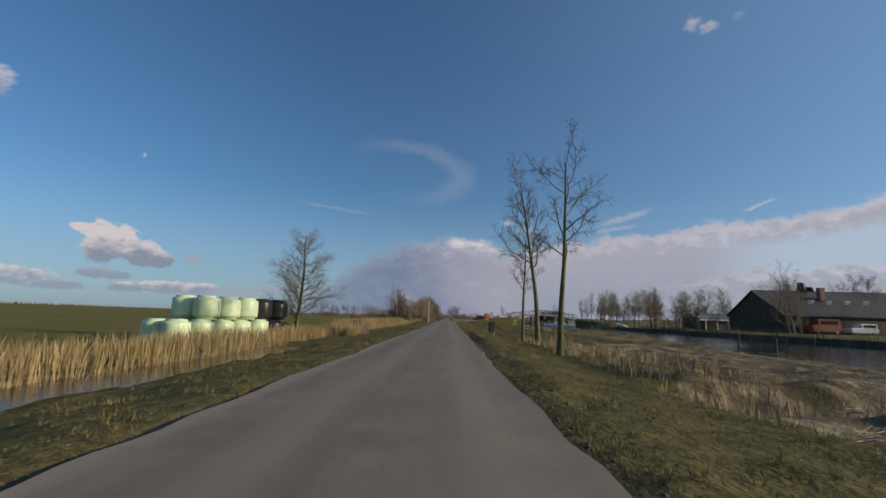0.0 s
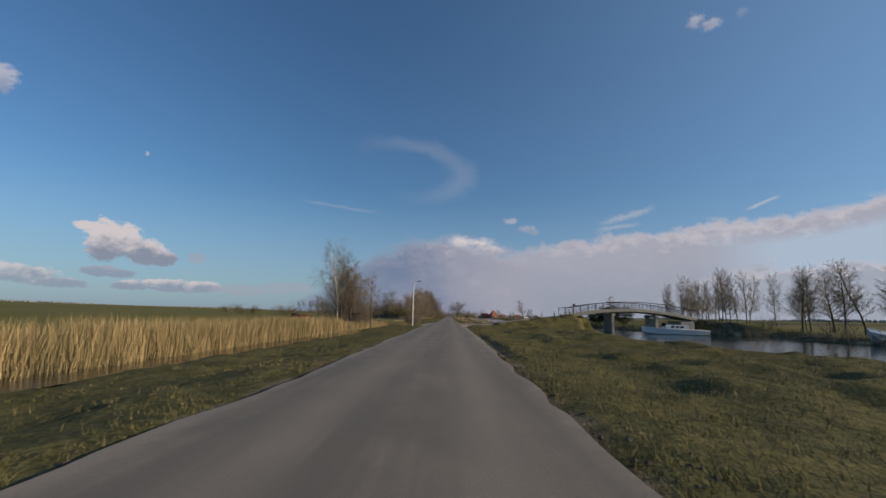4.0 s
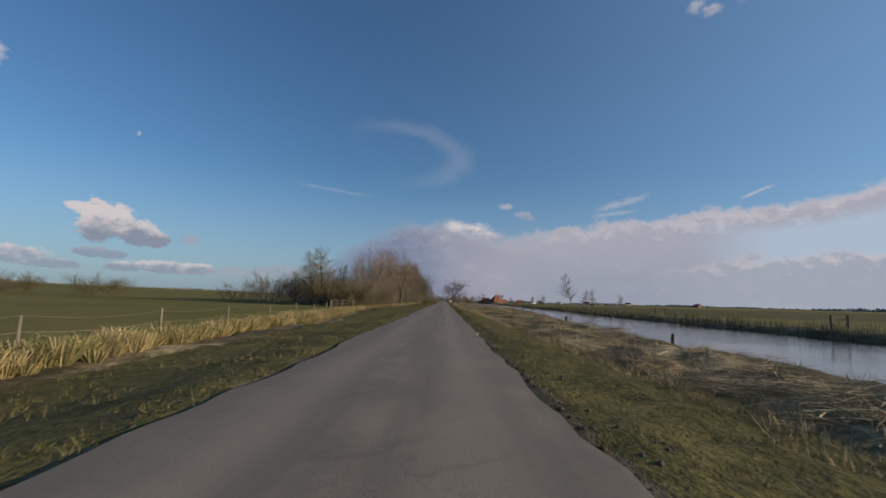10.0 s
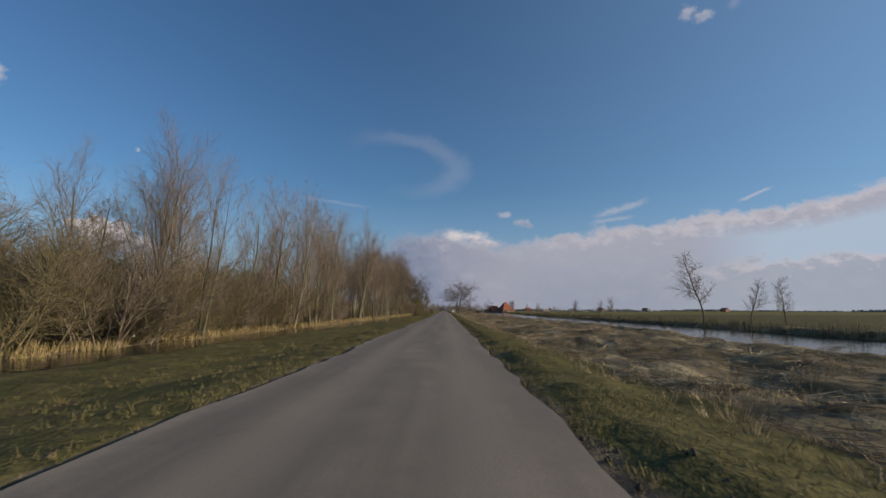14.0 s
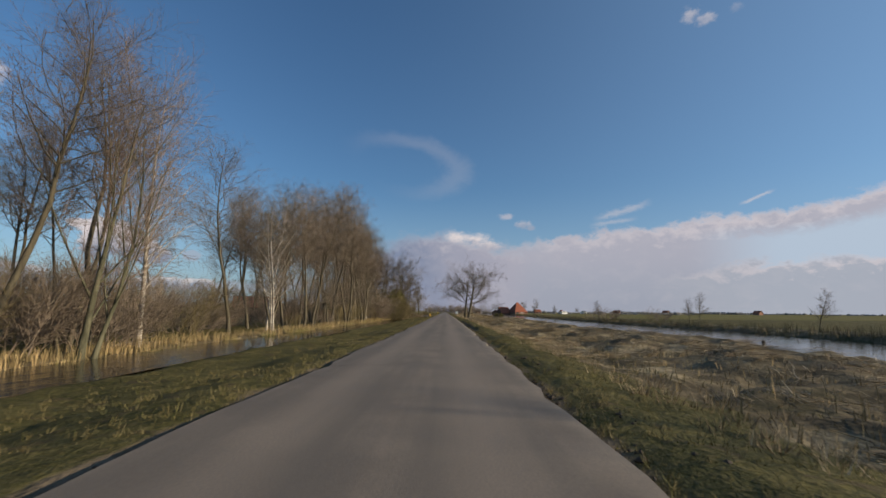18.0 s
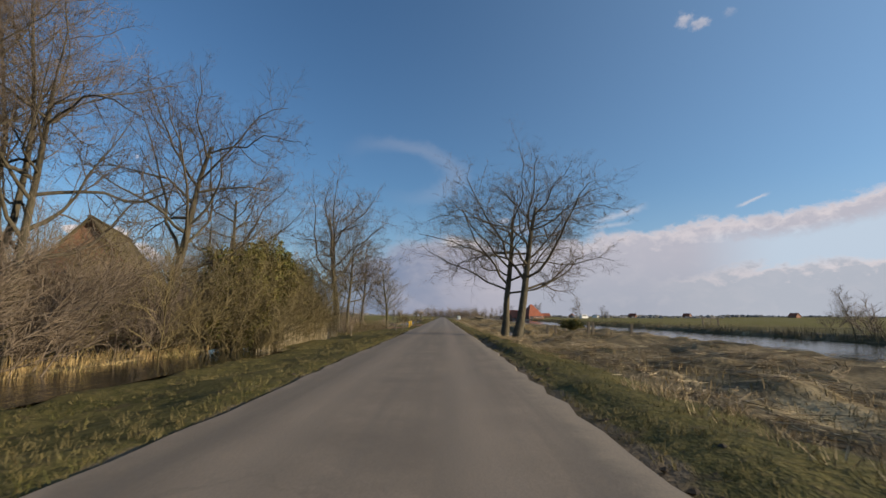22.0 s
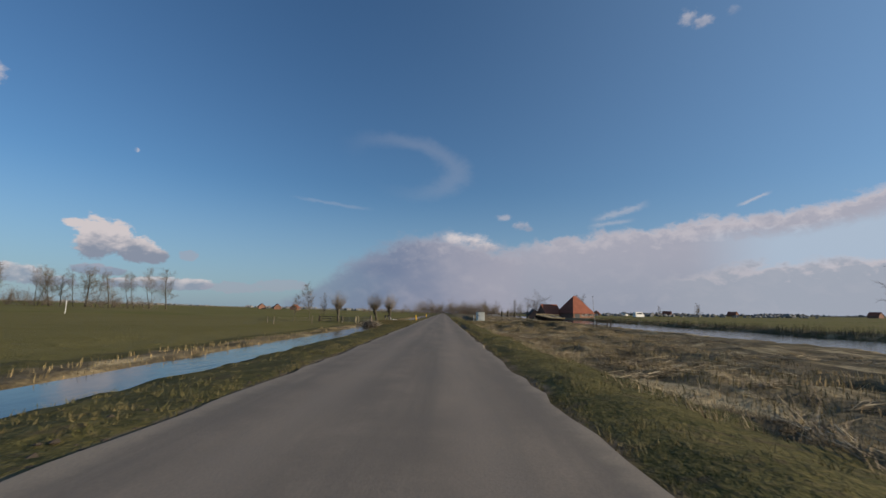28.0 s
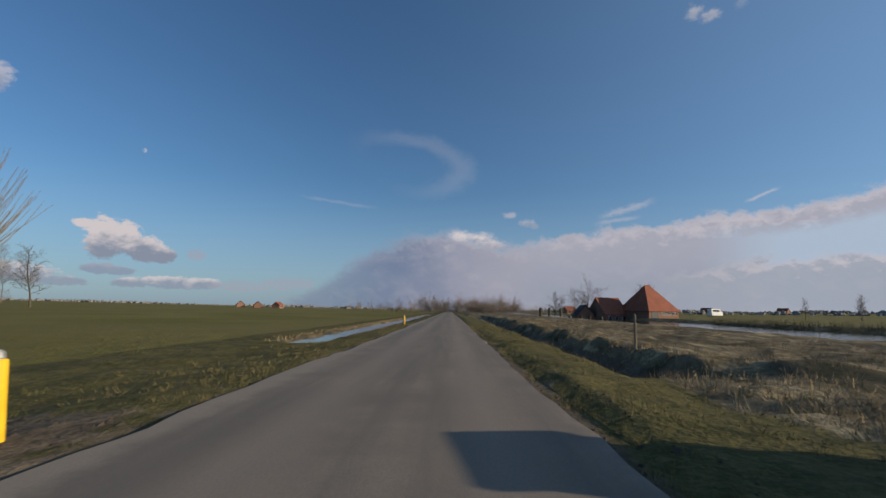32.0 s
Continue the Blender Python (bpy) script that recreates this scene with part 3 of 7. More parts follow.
def lane(x):
    """Centre line y, height and half width of the side road to the bridge, along x."""
    return np.interp(x, [2, 6, 12, 19, 46, 60], [132, 132.8, 137, 140.5, 140.5, 140.5]), np.interp(x, [1.6, 2, 6, 12, 19, 28.5, 37.5, 54], [-0.05, 0, 0.15, 1.0, 1.7, 2.2, 1.6, 0.2]), np.interp(x, [2, 2.6, 3.4, 4.4, 5.6, 7.2, 9.5, 14], [10.0, 8.0, 6.4, 5.1, 4.0, 3.1, 2.4, 1.9])


def land(x, y):
    """Height of the ground."""
    x, y = np.broadcast_arrays(np.asarray(x, float), np.asarray(y, float))
    a = np.where(x > 0, x * ROAD / line(y, EDGE_R), x * ROAD / line(y, EDGE_L))
    z = -0.05 - np.where(x < 0, 0.36, 0.22) * sm(ROAD + 0.3, 6.0, a)
    z = z - 0.06 * (a < ROAD + 0.05)
    rough = sm(ROAD + 0.1, ROAD + 1.0, a) * (1 - sm(60, 120, a))
    z = z + rough * (0.06 * hash_noise(x, y, 1.3) + 0.05 * hash_noise(x, y, 0.7, 3) + 0.035 * hash_noise(x, y, 0.42, 4))
    # worn rut along the right edge of the road
    worn = 1 + 0.25 * sm(205, 235, y) * (1 - sm(400, 425, y))
    z = z - 0.12 * worn * np.exp(-((x - line(y, EDGE_R) - 0.33 - 0.15 * hash_noise(x * 0, y, 6.0, 5)) / 0.22) ** 2) * sm(-0.2, 0.5, hash_noise(x * 0, y, 17.0, 9))
    # the verge stands a little proud of the worn edge
    edge = x - line(y, EDGE_R)
    z = z + 0.075 * worn * sm(0.38, 0.6, edge) * (1 - sm(1.2, 3.0, edge)) * sm(-0.3, 0.3, hash_noise(x * 0, y, 23.0, 19)) * (1 - sm(116, 120, y) * (1 - sm(146, 150, y)))
    # cut reed lying in heaps on the bank
    near, far = line(y, NEAR), line(y, FAR)
    heap = sm(5.0, 7.0, x) * (1 - sm(near - 1.5, near - 0.3, x))
    heap = heap * (1 - 0.7 * sm(9.5, 13.5, x) * (1 - sm(55, 75, y) * (1 - sm(425, 450, y)))) * (1 - 0.6 * sm(34, 38, y) * (1 - sm(60, 68, y)))
    z = z + heap * (0.20 * hash_noise(x, y, 2.3, 11) + 0.15 * hash_noise(x, y, 0.9, 12) + 0.10)
    z = z + line(y, BANK) * sm(4.2, 8.5, x) * (1 - sm(near - 1.5, near + 0.5, x))
    z = z + 0.62 * np.exp(-(((x - 11.5) / 5.0) ** 2 + ((y - 518) / 7.0) ** 2))
    z = z + 0.32 * np.exp(-(((x - 6.3) / 2.2) ** 2 + ((y - 537.4) / 3.2) ** 2))
    # hollows torn into the matted bank, and a dip with a turf bank behind it at the ditch's end
    z = z - 0.42 * sm(5.6, 6.6, x) * (1 - sm(near - 3.0, near - 1.5, x)) * sm(506, 512, y) * (1 - sm(533, 536, y)) * sm(0.22, 0.42, hash_noise(x, y, 1.9, 41) + 0.3 * hash_noise(x, y, 0.6, 42))
    z = z - 0.4 * np.exp(-(((x + 6.9) / 1.9) ** 4 + ((y - 528.2) / 1.0) ** 4))
    z = z + (0.26 + 0.14 * hash_noise(x, y, 0.7, 43)) * np.exp(-(((x + 6.8) / 2.6) ** 4 + ((y - 531.6) / 1.5) ** 4))
    # a dark trench cut through the bank towards the canal
    z = z - 0.8 * sm(5.2, 6.8, x) * (1 - sm(near - 1.5, near - 0.5, x)) * (1 - sm(0.7, 1.9, np.abs(y - 11.8 - 0.12 * (x - 6))))
    wob = 0.5 * hash_noise(x * 0, y, 7.0, 21)
    cut = sm(near - 1.1 + wob, near + 0.6 + wob, x) * (1 - sm(far - 0.5, far + 1.0, x))
    z = z * (1 - cut) + cut * -1.9
    for y0, y1, i0, i1, o0, o1 in DITCHES:
        f = np.clip((y - y0) / (y1 - y0), 0, 1)
        c0, c1 = i0 + (i1 - i0) * f, o0 + (o1 - o0) * f
        mid, half = (c0 + c1) / 2, np.abs(c1 - c0) / 2
        w = 0.25 * hash_noise(x * 0, y, 3.1, 31)
        d = np.abs(x - mid + w) - half
        on = sm(y0 - 1, y0 + 1.5, y) * (1 - sm(y1 - 1.5, y1 + 1, y))
        z = z - on * (1 - sm(-0.35, 0.75, d)) * 0.85
    z = z + 0.25 * sm(far + 0.3, far + 3.0, x)
    # fields rise very gently away from the road
    z = z - 0.1 * sm(9, 14, -x) + 0.011 * np.clip(-x - 40, 0, 1500) ** 1.0 * (1 - sm(1500, 2500, -x) * 0.3)
    z = z + 0.010 * np.clip(x - 70, 0, 1500)
    # ramp up to the bridge, both sides of the canal
    cy, cz, half = lane(x)
    side = np.abs(y - cy) - half
    ramp = (1 - sm(0.2, 4.0 + cz * 2.2, side)) * sm(2.0, 5.0, x) * (1 - sm(50, 56, x)) * (1 - cut)
    ramp = ramp * (1 - sm(20.5, 23.5, x) * (1 - sm(36, 38, x)))
    z = np.where(ramp > 0, np.maximum(z, z + ramp * (cz + 0.2)), z)
    flat_lane = (1 - sm(-0.3, 0.3, side)) * sm(2.0, 3.0, x) * (1 - sm(21, 24, x))
    return z * (1 - flat_lane) + flat_lane * (cz - 0.07)


def ground_z(x, y):
    return float(land(np.array([x]), np.array([y]))[0])


def spread(lo, hi, step, grow, limit):
    """Coordinates with an even step between lo and hi that widen outside."""
    mid = list(np.arange(lo, hi + step / 2, step))
    s, v = step, hi
    while v < limit:
        s *= grow
        v += s
        mid.append(v)
    s, v = step, lo
    while v > -limit:
        s *= grow
        v -= s
        mid.insert(0, v)
    return np.array(mid)


gx = spread(-12, 16, 0.24, 1.10, 4200)
gy = spread(-8, 560, 0.55, 1.15, 4200)
X, Y = np.meshgrid(gx, gy)
Z = land(X, Y)
nx, ny = len(gx), len(gy)
idx = np.arange(nx * ny).reshape(ny, nx)
quads = np.stack([idx[:-1, :-1], idx[:-1, 1:], idx[1:, 1:], idx[1:, :-1]], -1).reshape(-1, 4)
ground_mesh = arrays_mesh("ground", np.stack([X, Y, Z], -1).reshape(-1, 3), quads, M_GROUND, True)
ground_mesh.shade_smooth()
near, far = line(Y, NEAR), line(Y, FAR)
bank_from = line(Y, [(-300, 6.5), (31, 6.5), (37, 15), (63, 15), (70, 10), (120, 14), (150, 7), (165, 5.6), (230, 5.0), (300, 4.6), (380, 4.8), (430, 4.6), (470, 5.0), (520, 4.6), (560, 5.5), (1200, 6)])
straw = sm(bank_from - 0.8, bank_from + 0.8, X) * (1 - sm(near - 1.0, near, X)) * np.where((Y > 66) & (Y < 152) & (X < 22), 0.12, 1.0)
straw = np.maximum(straw, 0.75 * sm(far, far + 1, X) * (1 - 0.55 * sm(far + 2.5, far + 4.5, X)) * (1 - 0.5 * sm(150, 400, X)))
for y0, y1, x0, x1 in ((-40, 40, -12, -8.3), (57, 132, -12.5, -8.8), (162, 200, -8.8, -6.4), (198, 246, -12.0, -9.4), (244, 392, -13.5, -10.0), (450, 525, -9.4, -7.8), (557, 700, -8.0, -6.9)):
    straw = np.maximum(straw, 0.8 * sm(x0 - 1, x0 + 0.4, X) * (1 - sm(x1 - 0.2, x1 + 0.5, X)) * sm(y0 - 2, y0 + 2, Y) * (1 - sm(y1 - 2, y1 + 2, Y)))
out = np.where(X > 0, X - line(Y, EDGE_R), line(Y, EDGE_L) - X)
mud = 0.62 * (1 - sm(0.1, 0.5, out))
mud = np.maximum(mud, 0.95 * (1 - sm(-0.7, -0.5, Z)))
rut = np.exp(-((X - line(Y, EDGE_R) - 0.33) / 0.3) ** 2) * sm(-0.2, 0.5, hash_noise(X * 0, Y, 17.0, 9))
mud = np.maximum(mud, 0.95 * rut)
mud = np.maximum(mud, 0.8 * sm(43.5, 45.5, Y) * (1 - sm(51, 54, Y)) * sm(-14, -11, X) * (1 - sm(-3.2, -2.4, X)))
mud = np.maximum(mud, 0.75 * sm(533, 536, Y) * (1 - sm(539.5, 541, Y)) * sm(-16, -12, X) * (1 - sm(-3.2, -2.4, X)))
mud = np.maximum(mud, 0.42 * sm(0.1, 0.8, hash_noise(X, Y, 2.6, 41)) * straw)
mud = np.maximum(mud, 0.62 * sm(0.0, 0.7, hash_noise(X, Y, 1.9, 43) + 0.5 * hash_noise(X, Y, 0.8, 44)) * sm(36, 42, Y) * (1 - sm(58, 66, Y)) * sm(4, 6, X) * (1 - sm(12, 16, X)))
meadow = np.maximum(sm(9.5, 12.5, -X), sm(far + 2.5, far + 5, X)) * (1 - 0.8 * sm(238, 250, Y) * (1 - sm(440, 452, Y)) * sm(-70, -50, X))
zone = np.stack([straw, mud, meadow, np.ones_like(X)], -1).reshape(-1, 4).astype(np.float32)
attr = ground_mesh.attributes.new("zone", "FLOAT_COLOR", "POINT")
attr.data.foreach_set("color", zone.ravel())
tagged(new("ground", ground_mesh), "grassy verges, reed-strewn bank and flat green meadows", "ground", kind="structure")

# road: a crowned strip with crumbled edges
ys = np.concatenate([np.arange(-60, 640, 0.4), np.arange(640, 3000, 40.0)])
xs = np.array([-1.0, -0.985, -0.6, 0.0, 0.6, 0.985, 1.0])
crumble = 0.07 * hash_noise(ys, ys * 0, 0.9, 51) + 0.10 * hash_noise(ys, ys * 0, 5.0, 52)
crumble2 = 0.07 * hash_noise(ys, ys * 0 + 40, 0.8, 53) + 0.05 * hash_noise(ys, ys * 0 + 90, 6.0, 54)
mouth_l = 0.9 * sm(118, 124, ys) * (1 - sm(140, 147, ys))
rx = np.where(xs[None, :] < 0, xs[None, :] * (-line(ys, EDGE_L) + crumble + mouth_l)[:, None], xs[None, :] * (line(ys, EDGE_R) + crumble2)[:, None])
rz = np.broadcast_to(np.array([-0.14, 0.0, 0.018, 0.03, 0.018, 0.0, -0.14])[None, :], rx.shape)
rco = np.stack([rx, np.broadcast_to(ys[:, None], rx.shape), rz], -1).reshape(-1, 3)
ri = np.arange(rx.size).reshape(rx.shape)
rq = np.stack([ri[:-1, :-1], ri[:-1, 1:], ri[1:, 1:], ri[1:, :-1]], -1).reshape(-1, 4)
road_mesh = arrays_mesh("road", rco, rq, M_ASPHALT, True)
tagged(new("road", road_mesh), "narrow grey worn asphalt country road with crumbled edges", "road", kind="structure")

# side road up to the bridge
lx = np.concatenate([np.arange(1.65, 19.5, 0.35), [20.0, 21.0]])
lcy, lcz, lh = lane(lx)
lco, lq = [], []
for i, (a, b, c, d) in enumerate(zip(lx, lcy, lcz, lh)):
    for s in (-1.02, -1.0, 0.0, 1.0, 1.02):
        lco.append((a, b + s * d, c + (0.012 if abs(s) <= 1 else -0.12) + (0.02 if s == 0 else 0)))
    if i:
        for k in range(4):
            p = (i - 1) * 5 + k
            lq.append((p, p + 5, p + 6, p + 1))
tagged(new("side_road", mesh_from("side_road", lco, lq, M_LANE, True)), "asphalt side road climbing to a small bridge", "road", kind="structure")


def strip_water(name, y0, y1, left, right, z, label, step=2.0):
    yy = np.arange(y0, y1 + step / 2, step)
    co = [(f(y), y, z) for y in yy for f in (left, right)]
    fc = [(2 * i, 2 * i + 1, 2 * i + 3, 2 * i + 2) for i in range(len(yy) - 1)]
    tagged(new(name, mesh_from(name, co, fc, M_WATER)), label, "water", kind="structure")


strip_water("water_canal", -300, 1200, lambda y: float(line(y, NEAR)) - 1.5, lambda y: float(line(y, FAR)) + 1.5, WATER, "still grey canal water between reed banks")
for step, (y0, y1, i0, i1, o0, o1) in enumerate(DITCHES[:-1]):
    def edge(y, a, b, y0=y0, y1=y1):
        return a + (b - a) * (y - y0) / (y1 - y0)
    grow = 0.45 if i0 < 0 else -0.45
    strip_water("water_ditch", y0, y1, lambda y: edge(y, o0, o1) - grow, lambda y: edge(y, i0, i1) + grow, DITCH + 0.005 * step, "dark ditch water beside the road", max(1.0, (y1 - y0) / 60))

# ---- trees ----
def unit(v):
    return v / max(1e-9, math.sqrt(v[0] * v[0] + v[1] * v[1] + v[2] * v[2]))


def cross(a, b):
    return np.array([a[1] * b[2] - a[2] * b[1], a[2] * b[0] - a[0] * b[2], a[0] * b[1] - a[1] * b[0]])


class Tree:
    """Grows bare branches as polylines; level 0 is the stem."""

    def __init__(self, seed, spec):
        self.r = np.random.default_rng(seed)
        self.s = spec
        self.lines = []

    def branch(self, level, p, d, length, rad):
        s, r = self.s, self.r
        n = s["segs"][level]
        pts, rads, dirs = [p.copy()], [rad], [d]
        step = length / n
        tip = s["tip"][level]
        for i in range(n):
            d = unit(d + r.normal(0, s["bend"][level], 3) + np.array([0, 0, s["up"][level]]) )
            p = p + d * step
            pts.append(p.copy())
            rads.append(rad * (1 - (1 - tip) * (i + 1) / n))
            dirs.append(d)
        self.lines.append((level, np.array(pts), np.array(rads)))
        if level + 1 >= len(s["segs"]):
            return
        k = s["kids"][level]
        k = int(k * (0.8 + 0.4 * r.random()) + 0.5)
        az = r.random() * 6.28
        for j in range(k):
            f = s["from"][level] + (1 - s["from"][level]) * ((j + r.random() * 0.8) / k)
            q = min(n - 1e-6, f * n)
            i = int(q)
            base = pts[i] + (pts[i + 1] - pts[i]) * (q - i)
            dd = dirs[min(i + 1, n)]
            az += 2.4 + r.normal(0, 0.5)
            side = unit(cross(dd, (0.31, 0.95, 0.05)))
            other = cross(dd, side)
            ang = radians(s["angle"][level] * (0.75 + 0.5 * r.random()))
            nd = unit(dd * math.cos(ang) + (side * math.cos(az) + other * math.sin(az)) * math.sin(ang))
            shape = 1 - s["taper"][level] * f
            ln = length * s["ratio"][level] * shape * (0.7 + 0.6 * r.random())
            nr = min(rads[i] * 0.85, max(s["rmin"], rads[i] * s["thick"][level]))
            self.branch(level + 1, base, nd, ln, nr)


def tubes(lines, sides):
    """Tapered tubes round the polylines, all of one level at once."""
    sets = {}
    for level, pts, rads in lines:
        sets.setdefault((level, len(pts)), []).append((pts, rads))
    co, fc, n0 = [], [], 0
    for (level, n), rows in sorted(sets.items()):
        k = sides[min(level, len(sides) - 1)]
        P = np.array([r[0] for r in rows])
        R = np.array([r[1] for r in rows])
        T = np.gradient(P, axis=1)
        T /= np.linalg.norm(T, axis=2, keepdims=True) + 1e-9
        A = np.cross(T, np.array([0.83, 0.2, 0.52]))
        A /= np.linalg.norm(A, axis=2, keepdims=True) + 1e-9
        B = np.cross(T, A)
        ang = np.arange(k) * (2 * math.pi / k)
        ring = P[:, :, None] + R[:, :, None, None] * (np.cos(ang)[:, None] * A[:, :, None] + np.sin(ang)[:, None] * B[:, :, None])
        co.append(ring.reshape(-1, 3))
        ids = n0 + np.arange(ring.shape[0] * n * k).reshape(-1, n, k)
        a, b = ids[:, :-1], ids[:, 1:]
        fc.append(np.stack([a, np.roll(a, -1, 2), np.roll(b, -1, 2), b], -1).reshape(-1, 4))
        n0 += ring.shape[0] * n * k
    return np.concatenate(co), np.concatenate(fc)


def tree_meshes(name, seed, spec, bark, twig, height, stems=1, lean=0.0, gap=0.25):
    """Meshes of trunk and crown; several stems give a clump."""
    T = Tree(seed, spec)
    for i in range(stems):
        a = T.r.random() * 6.28
        off = np.array([math.cos(a), math.sin(a), 0]) * (gap * (i > 0) * (0.4 + T.r.random()))
        d = unit(np.array([math.cos(a) * lean, math.sin(a) * lean, 1.0]))
        h = height * (1 if i == 0 else 0.7 + 0.3 * T.r.random())
        T.branch(0, off + np.array([0, 0, -0.25]), d, h, spec["r0"] * (1 if i == 0 else 0.7))
    cutoff = spec["limbs"]
    # a slight flare at the foot
    for level, pts, rads in T.lines:
        if level == 0:
            rads[0] *= 1.3
    out = []
    for nm, sel, mat in (("trunk", [l for l in T.lines if l[0] < cutoff], bark), ("crown", [l for l in T.lines if l[0] >= cutoff], twig)):
        co, fc = tubes(sel, spec["sides"])
        me = arrays_mesh(name + "_" + nm, co, fc, mat, True)
        me.shade_smooth()
        out.append(me)
    return out


def spec(**kw):
    kw["from"] = kw.pop("start")
    return kw


OAK = spec(segs=(6, 8, 5, 3, 1), kids=(14, 10, 8, 6), angle=(66, 48, 46, 42), ratio=(0.86, 0.44, 0.5, 0.55), taper=(0.42, 0.4, 0.4, 0.3), up=(0.0, 0.075, 0.05, 0.02, 0.0),
           bend=(0.05, 0.23, 0.29, 0.28, 0.2), tip=(0.34, 0.16, 0.3, 0.4, 0.4), thick=(0.46, 0.47, 0.46, 0.5), r0=0.26, rmin=0.0075, limbs=2, sides=(10, 6, 4, 3, 3), start=(0.36, 0.2, 0.12, 0.1))
ALDER = spec(segs=(9, 5, 3, 1), kids=(32, 11, 9), angle=(50, 42, 42), ratio=(0.30, 0.45, 0.5), taper=(0.45, 0.3, 0.3), up=(0.02, 0.07, 0.03, 0.0),
             bend=(0.075, 0.14, 0.18, 0.2), tip=(0.12, 0.3, 0.4, 0.25), thick=(0.36, 0.48, 0.55), r0=0.13, rmin=0.0088, limbs=2, sides=(7, 4, 3, 3), start=(0.46, 0.15, 0.1))
VERGE = spec(segs=(10, 6, 4, 2, 1), kids=(15, 8, 6, 4), angle=(50, 44, 45, 45), ratio=(0.30, 0.45, 0.5, 0.5), taper=(0.35, 0.3, 0.3, 0.3), up=(0.03, 0.10, 0.05, 0.02, 0.0),
             bend=(0.022, 0.17, 0.2, 0.25, 0.2), tip=(0.2, 0.25, 0.4, 0.4, 0.3), thick=(0.45, 0.5, 0.6, 0.6), r0=0.155, rmin=0.009, limbs=2, sides=(8, 5, 3, 3, 3), start=(0.46, 0.3, 0.2, 0.1))
BIRCH = dict(ALDER, angle=(46, 42, 45), up=(0.03, 0.05, -0.06, -0.12), bend=(0.03, 0.12, 0.18, 0.2), kids=(34, 10, 9), r0=0.12, ratio=(0.30, 0.5, 0.6), segs=(9, 5, 3, 2), start=0)
BIRCH["from"] = (0.2, 0.2, 0.1)
TALLWILLOW = spec(segs=(8, 6, 3, 1), kids=(13, 13, 9), angle=(31, 34, 36), ratio=(0.6, 0.34, 0.5), taper=(0.4, 0.3, 0.3), up=(0.03, 0.08, 0.06, 0.02),
                  bend=(0.06, 0.08, 0.12, 0.15), tip=(0.15, 0.2, 0.4, 0.3), thick=(0.42, 0.42, 0.55), r0=0.16, rmin=0.0085, limbs=2, sides=(7, 4, 3, 3), start=(0.12, 0.18, 0.1))
YOUNG = spec(segs=(7, 5, 3, 1), kids=(26, 10, 8), angle=(52, 45, 42), ratio=(0.38, 0.42, 0.5), taper=(0.55, 0.3, 0.3), up=(0.02, 0.06, 0.02, 0.0), bend=(0.06, 0.14, 0.18, 0.2), tip=(0.2, 0.3, 0.5, 0.3),
             thick=(0.4, 0.55, 0.6), r0=0.09, rmin=0.010, limbs=2, sides=(6, 4, 3, 3), start=(0.26, 0.15, 0.1))
SHRUB = spec(segs=(4, 3, 1), kids=(12, 12), angle=(32, 38), ratio=(0.5, 0.5), taper=(0.3, 0.2), up=(0.04, 0.06, 0.02), bend=(0.12, 0.15, 0.2), tip=(0.3, 0.4, 0.3),
             thick=(0.6, 0.6), r0=0.028, rmin=0.0105, limbs=1, sides=(4, 3, 3), start=(0.15, 0.1))

PROTO = {}


def proto(kind, seed, spec, bark, twig, height, **kw):
    pair = tree_meshes(kind, seed, spec, bark, twig, height, **kw)
    tall = 0.0
    for me in pair:
        flat_co = np.empty(len(me.vertices) * 3, dtype=np.float32)
        me.vertices.foreach_get("co", flat_co)
        tall = max(tall, float(flat_co[2::3].max()))
    PROTO.setdefault(kind, []).append((pair, tall))


proto("oak_tree", 11, OAK, M_BARK, M_TWIG_DARK, 10.6, lean=0.01)
proto("oak_tree", 14, OAK, M_BARK, M_TWIG_DARK, 10.2, lean=0.02)
for sd in (21, 22, 23):
    proto("alder_tree", sd, ALDER, M_BARK, M_TWIG_RED, 14.0, stems=2 if sd == 21 else 1, lean=0.07, gap=0.6)
for sd in (26, 27, 28):
    proto("verge_tree", sd, VERGE, M_BARK_GREEN, M_TWIG_DARK, 9.0, stems=1, lean=0.004, gap=0.3)
ROUND = spec(segs=(8, 6, 3, 1), kids=(40, 12, 8), angle=(62, 45, 42), ratio=(0.44, 0.4, 0.5), taper=(0.72, 0.3, 0.3), up=(0.0, 0.09, 0.03, 0.0), bend=(0.04, 0.10, 0.18, 0.2), tip=(0.12, 0.25, 0.5, 0.3),
             thick=(0.34, 0.5, 0.6), r0=0.14, rmin=0.008, limbs=2, sides=(8, 4, 3, 3), start=(0.2, 0.15, 0.1))
proto("round_tree", 81, ROUND, M_BARK_GREEN, M_TWIG_GREY, 8.0, lean=0.02)
for sd in (31, 32):
    proto("birch_tree", sd, BIRCH, M_BIRCH, M_TWIG_GREY, 12.0, stems=1, lean=0.02)
for sd in (41, 42, 43):
    proto("willow_tree", sd, TALLWILLOW, M_BARK_GREY, M_TWIG_ROSE, 11.0, stems=2, lean=0.16, gap=0.5)
for sd in (51, 52, 53):
    proto("young_tree", sd, YOUNG, M_BARK, M_TWIG_GREY, 6.5, lean=0.04)
for sd in (61, 62, 63):
    proto("shrub", sd, SHRUB, M_TWIG_GOLD, M_TWIG_GOLD, 3.0, stems=10, lean=0.55, gap=0.7)
for sd in (64, 65):
    proto("brown_shrub", sd, SHRUB, M_TWIG_RED, M_TWIG_RED, 3.0, stems=10, lean=0.55, gap=0.7)

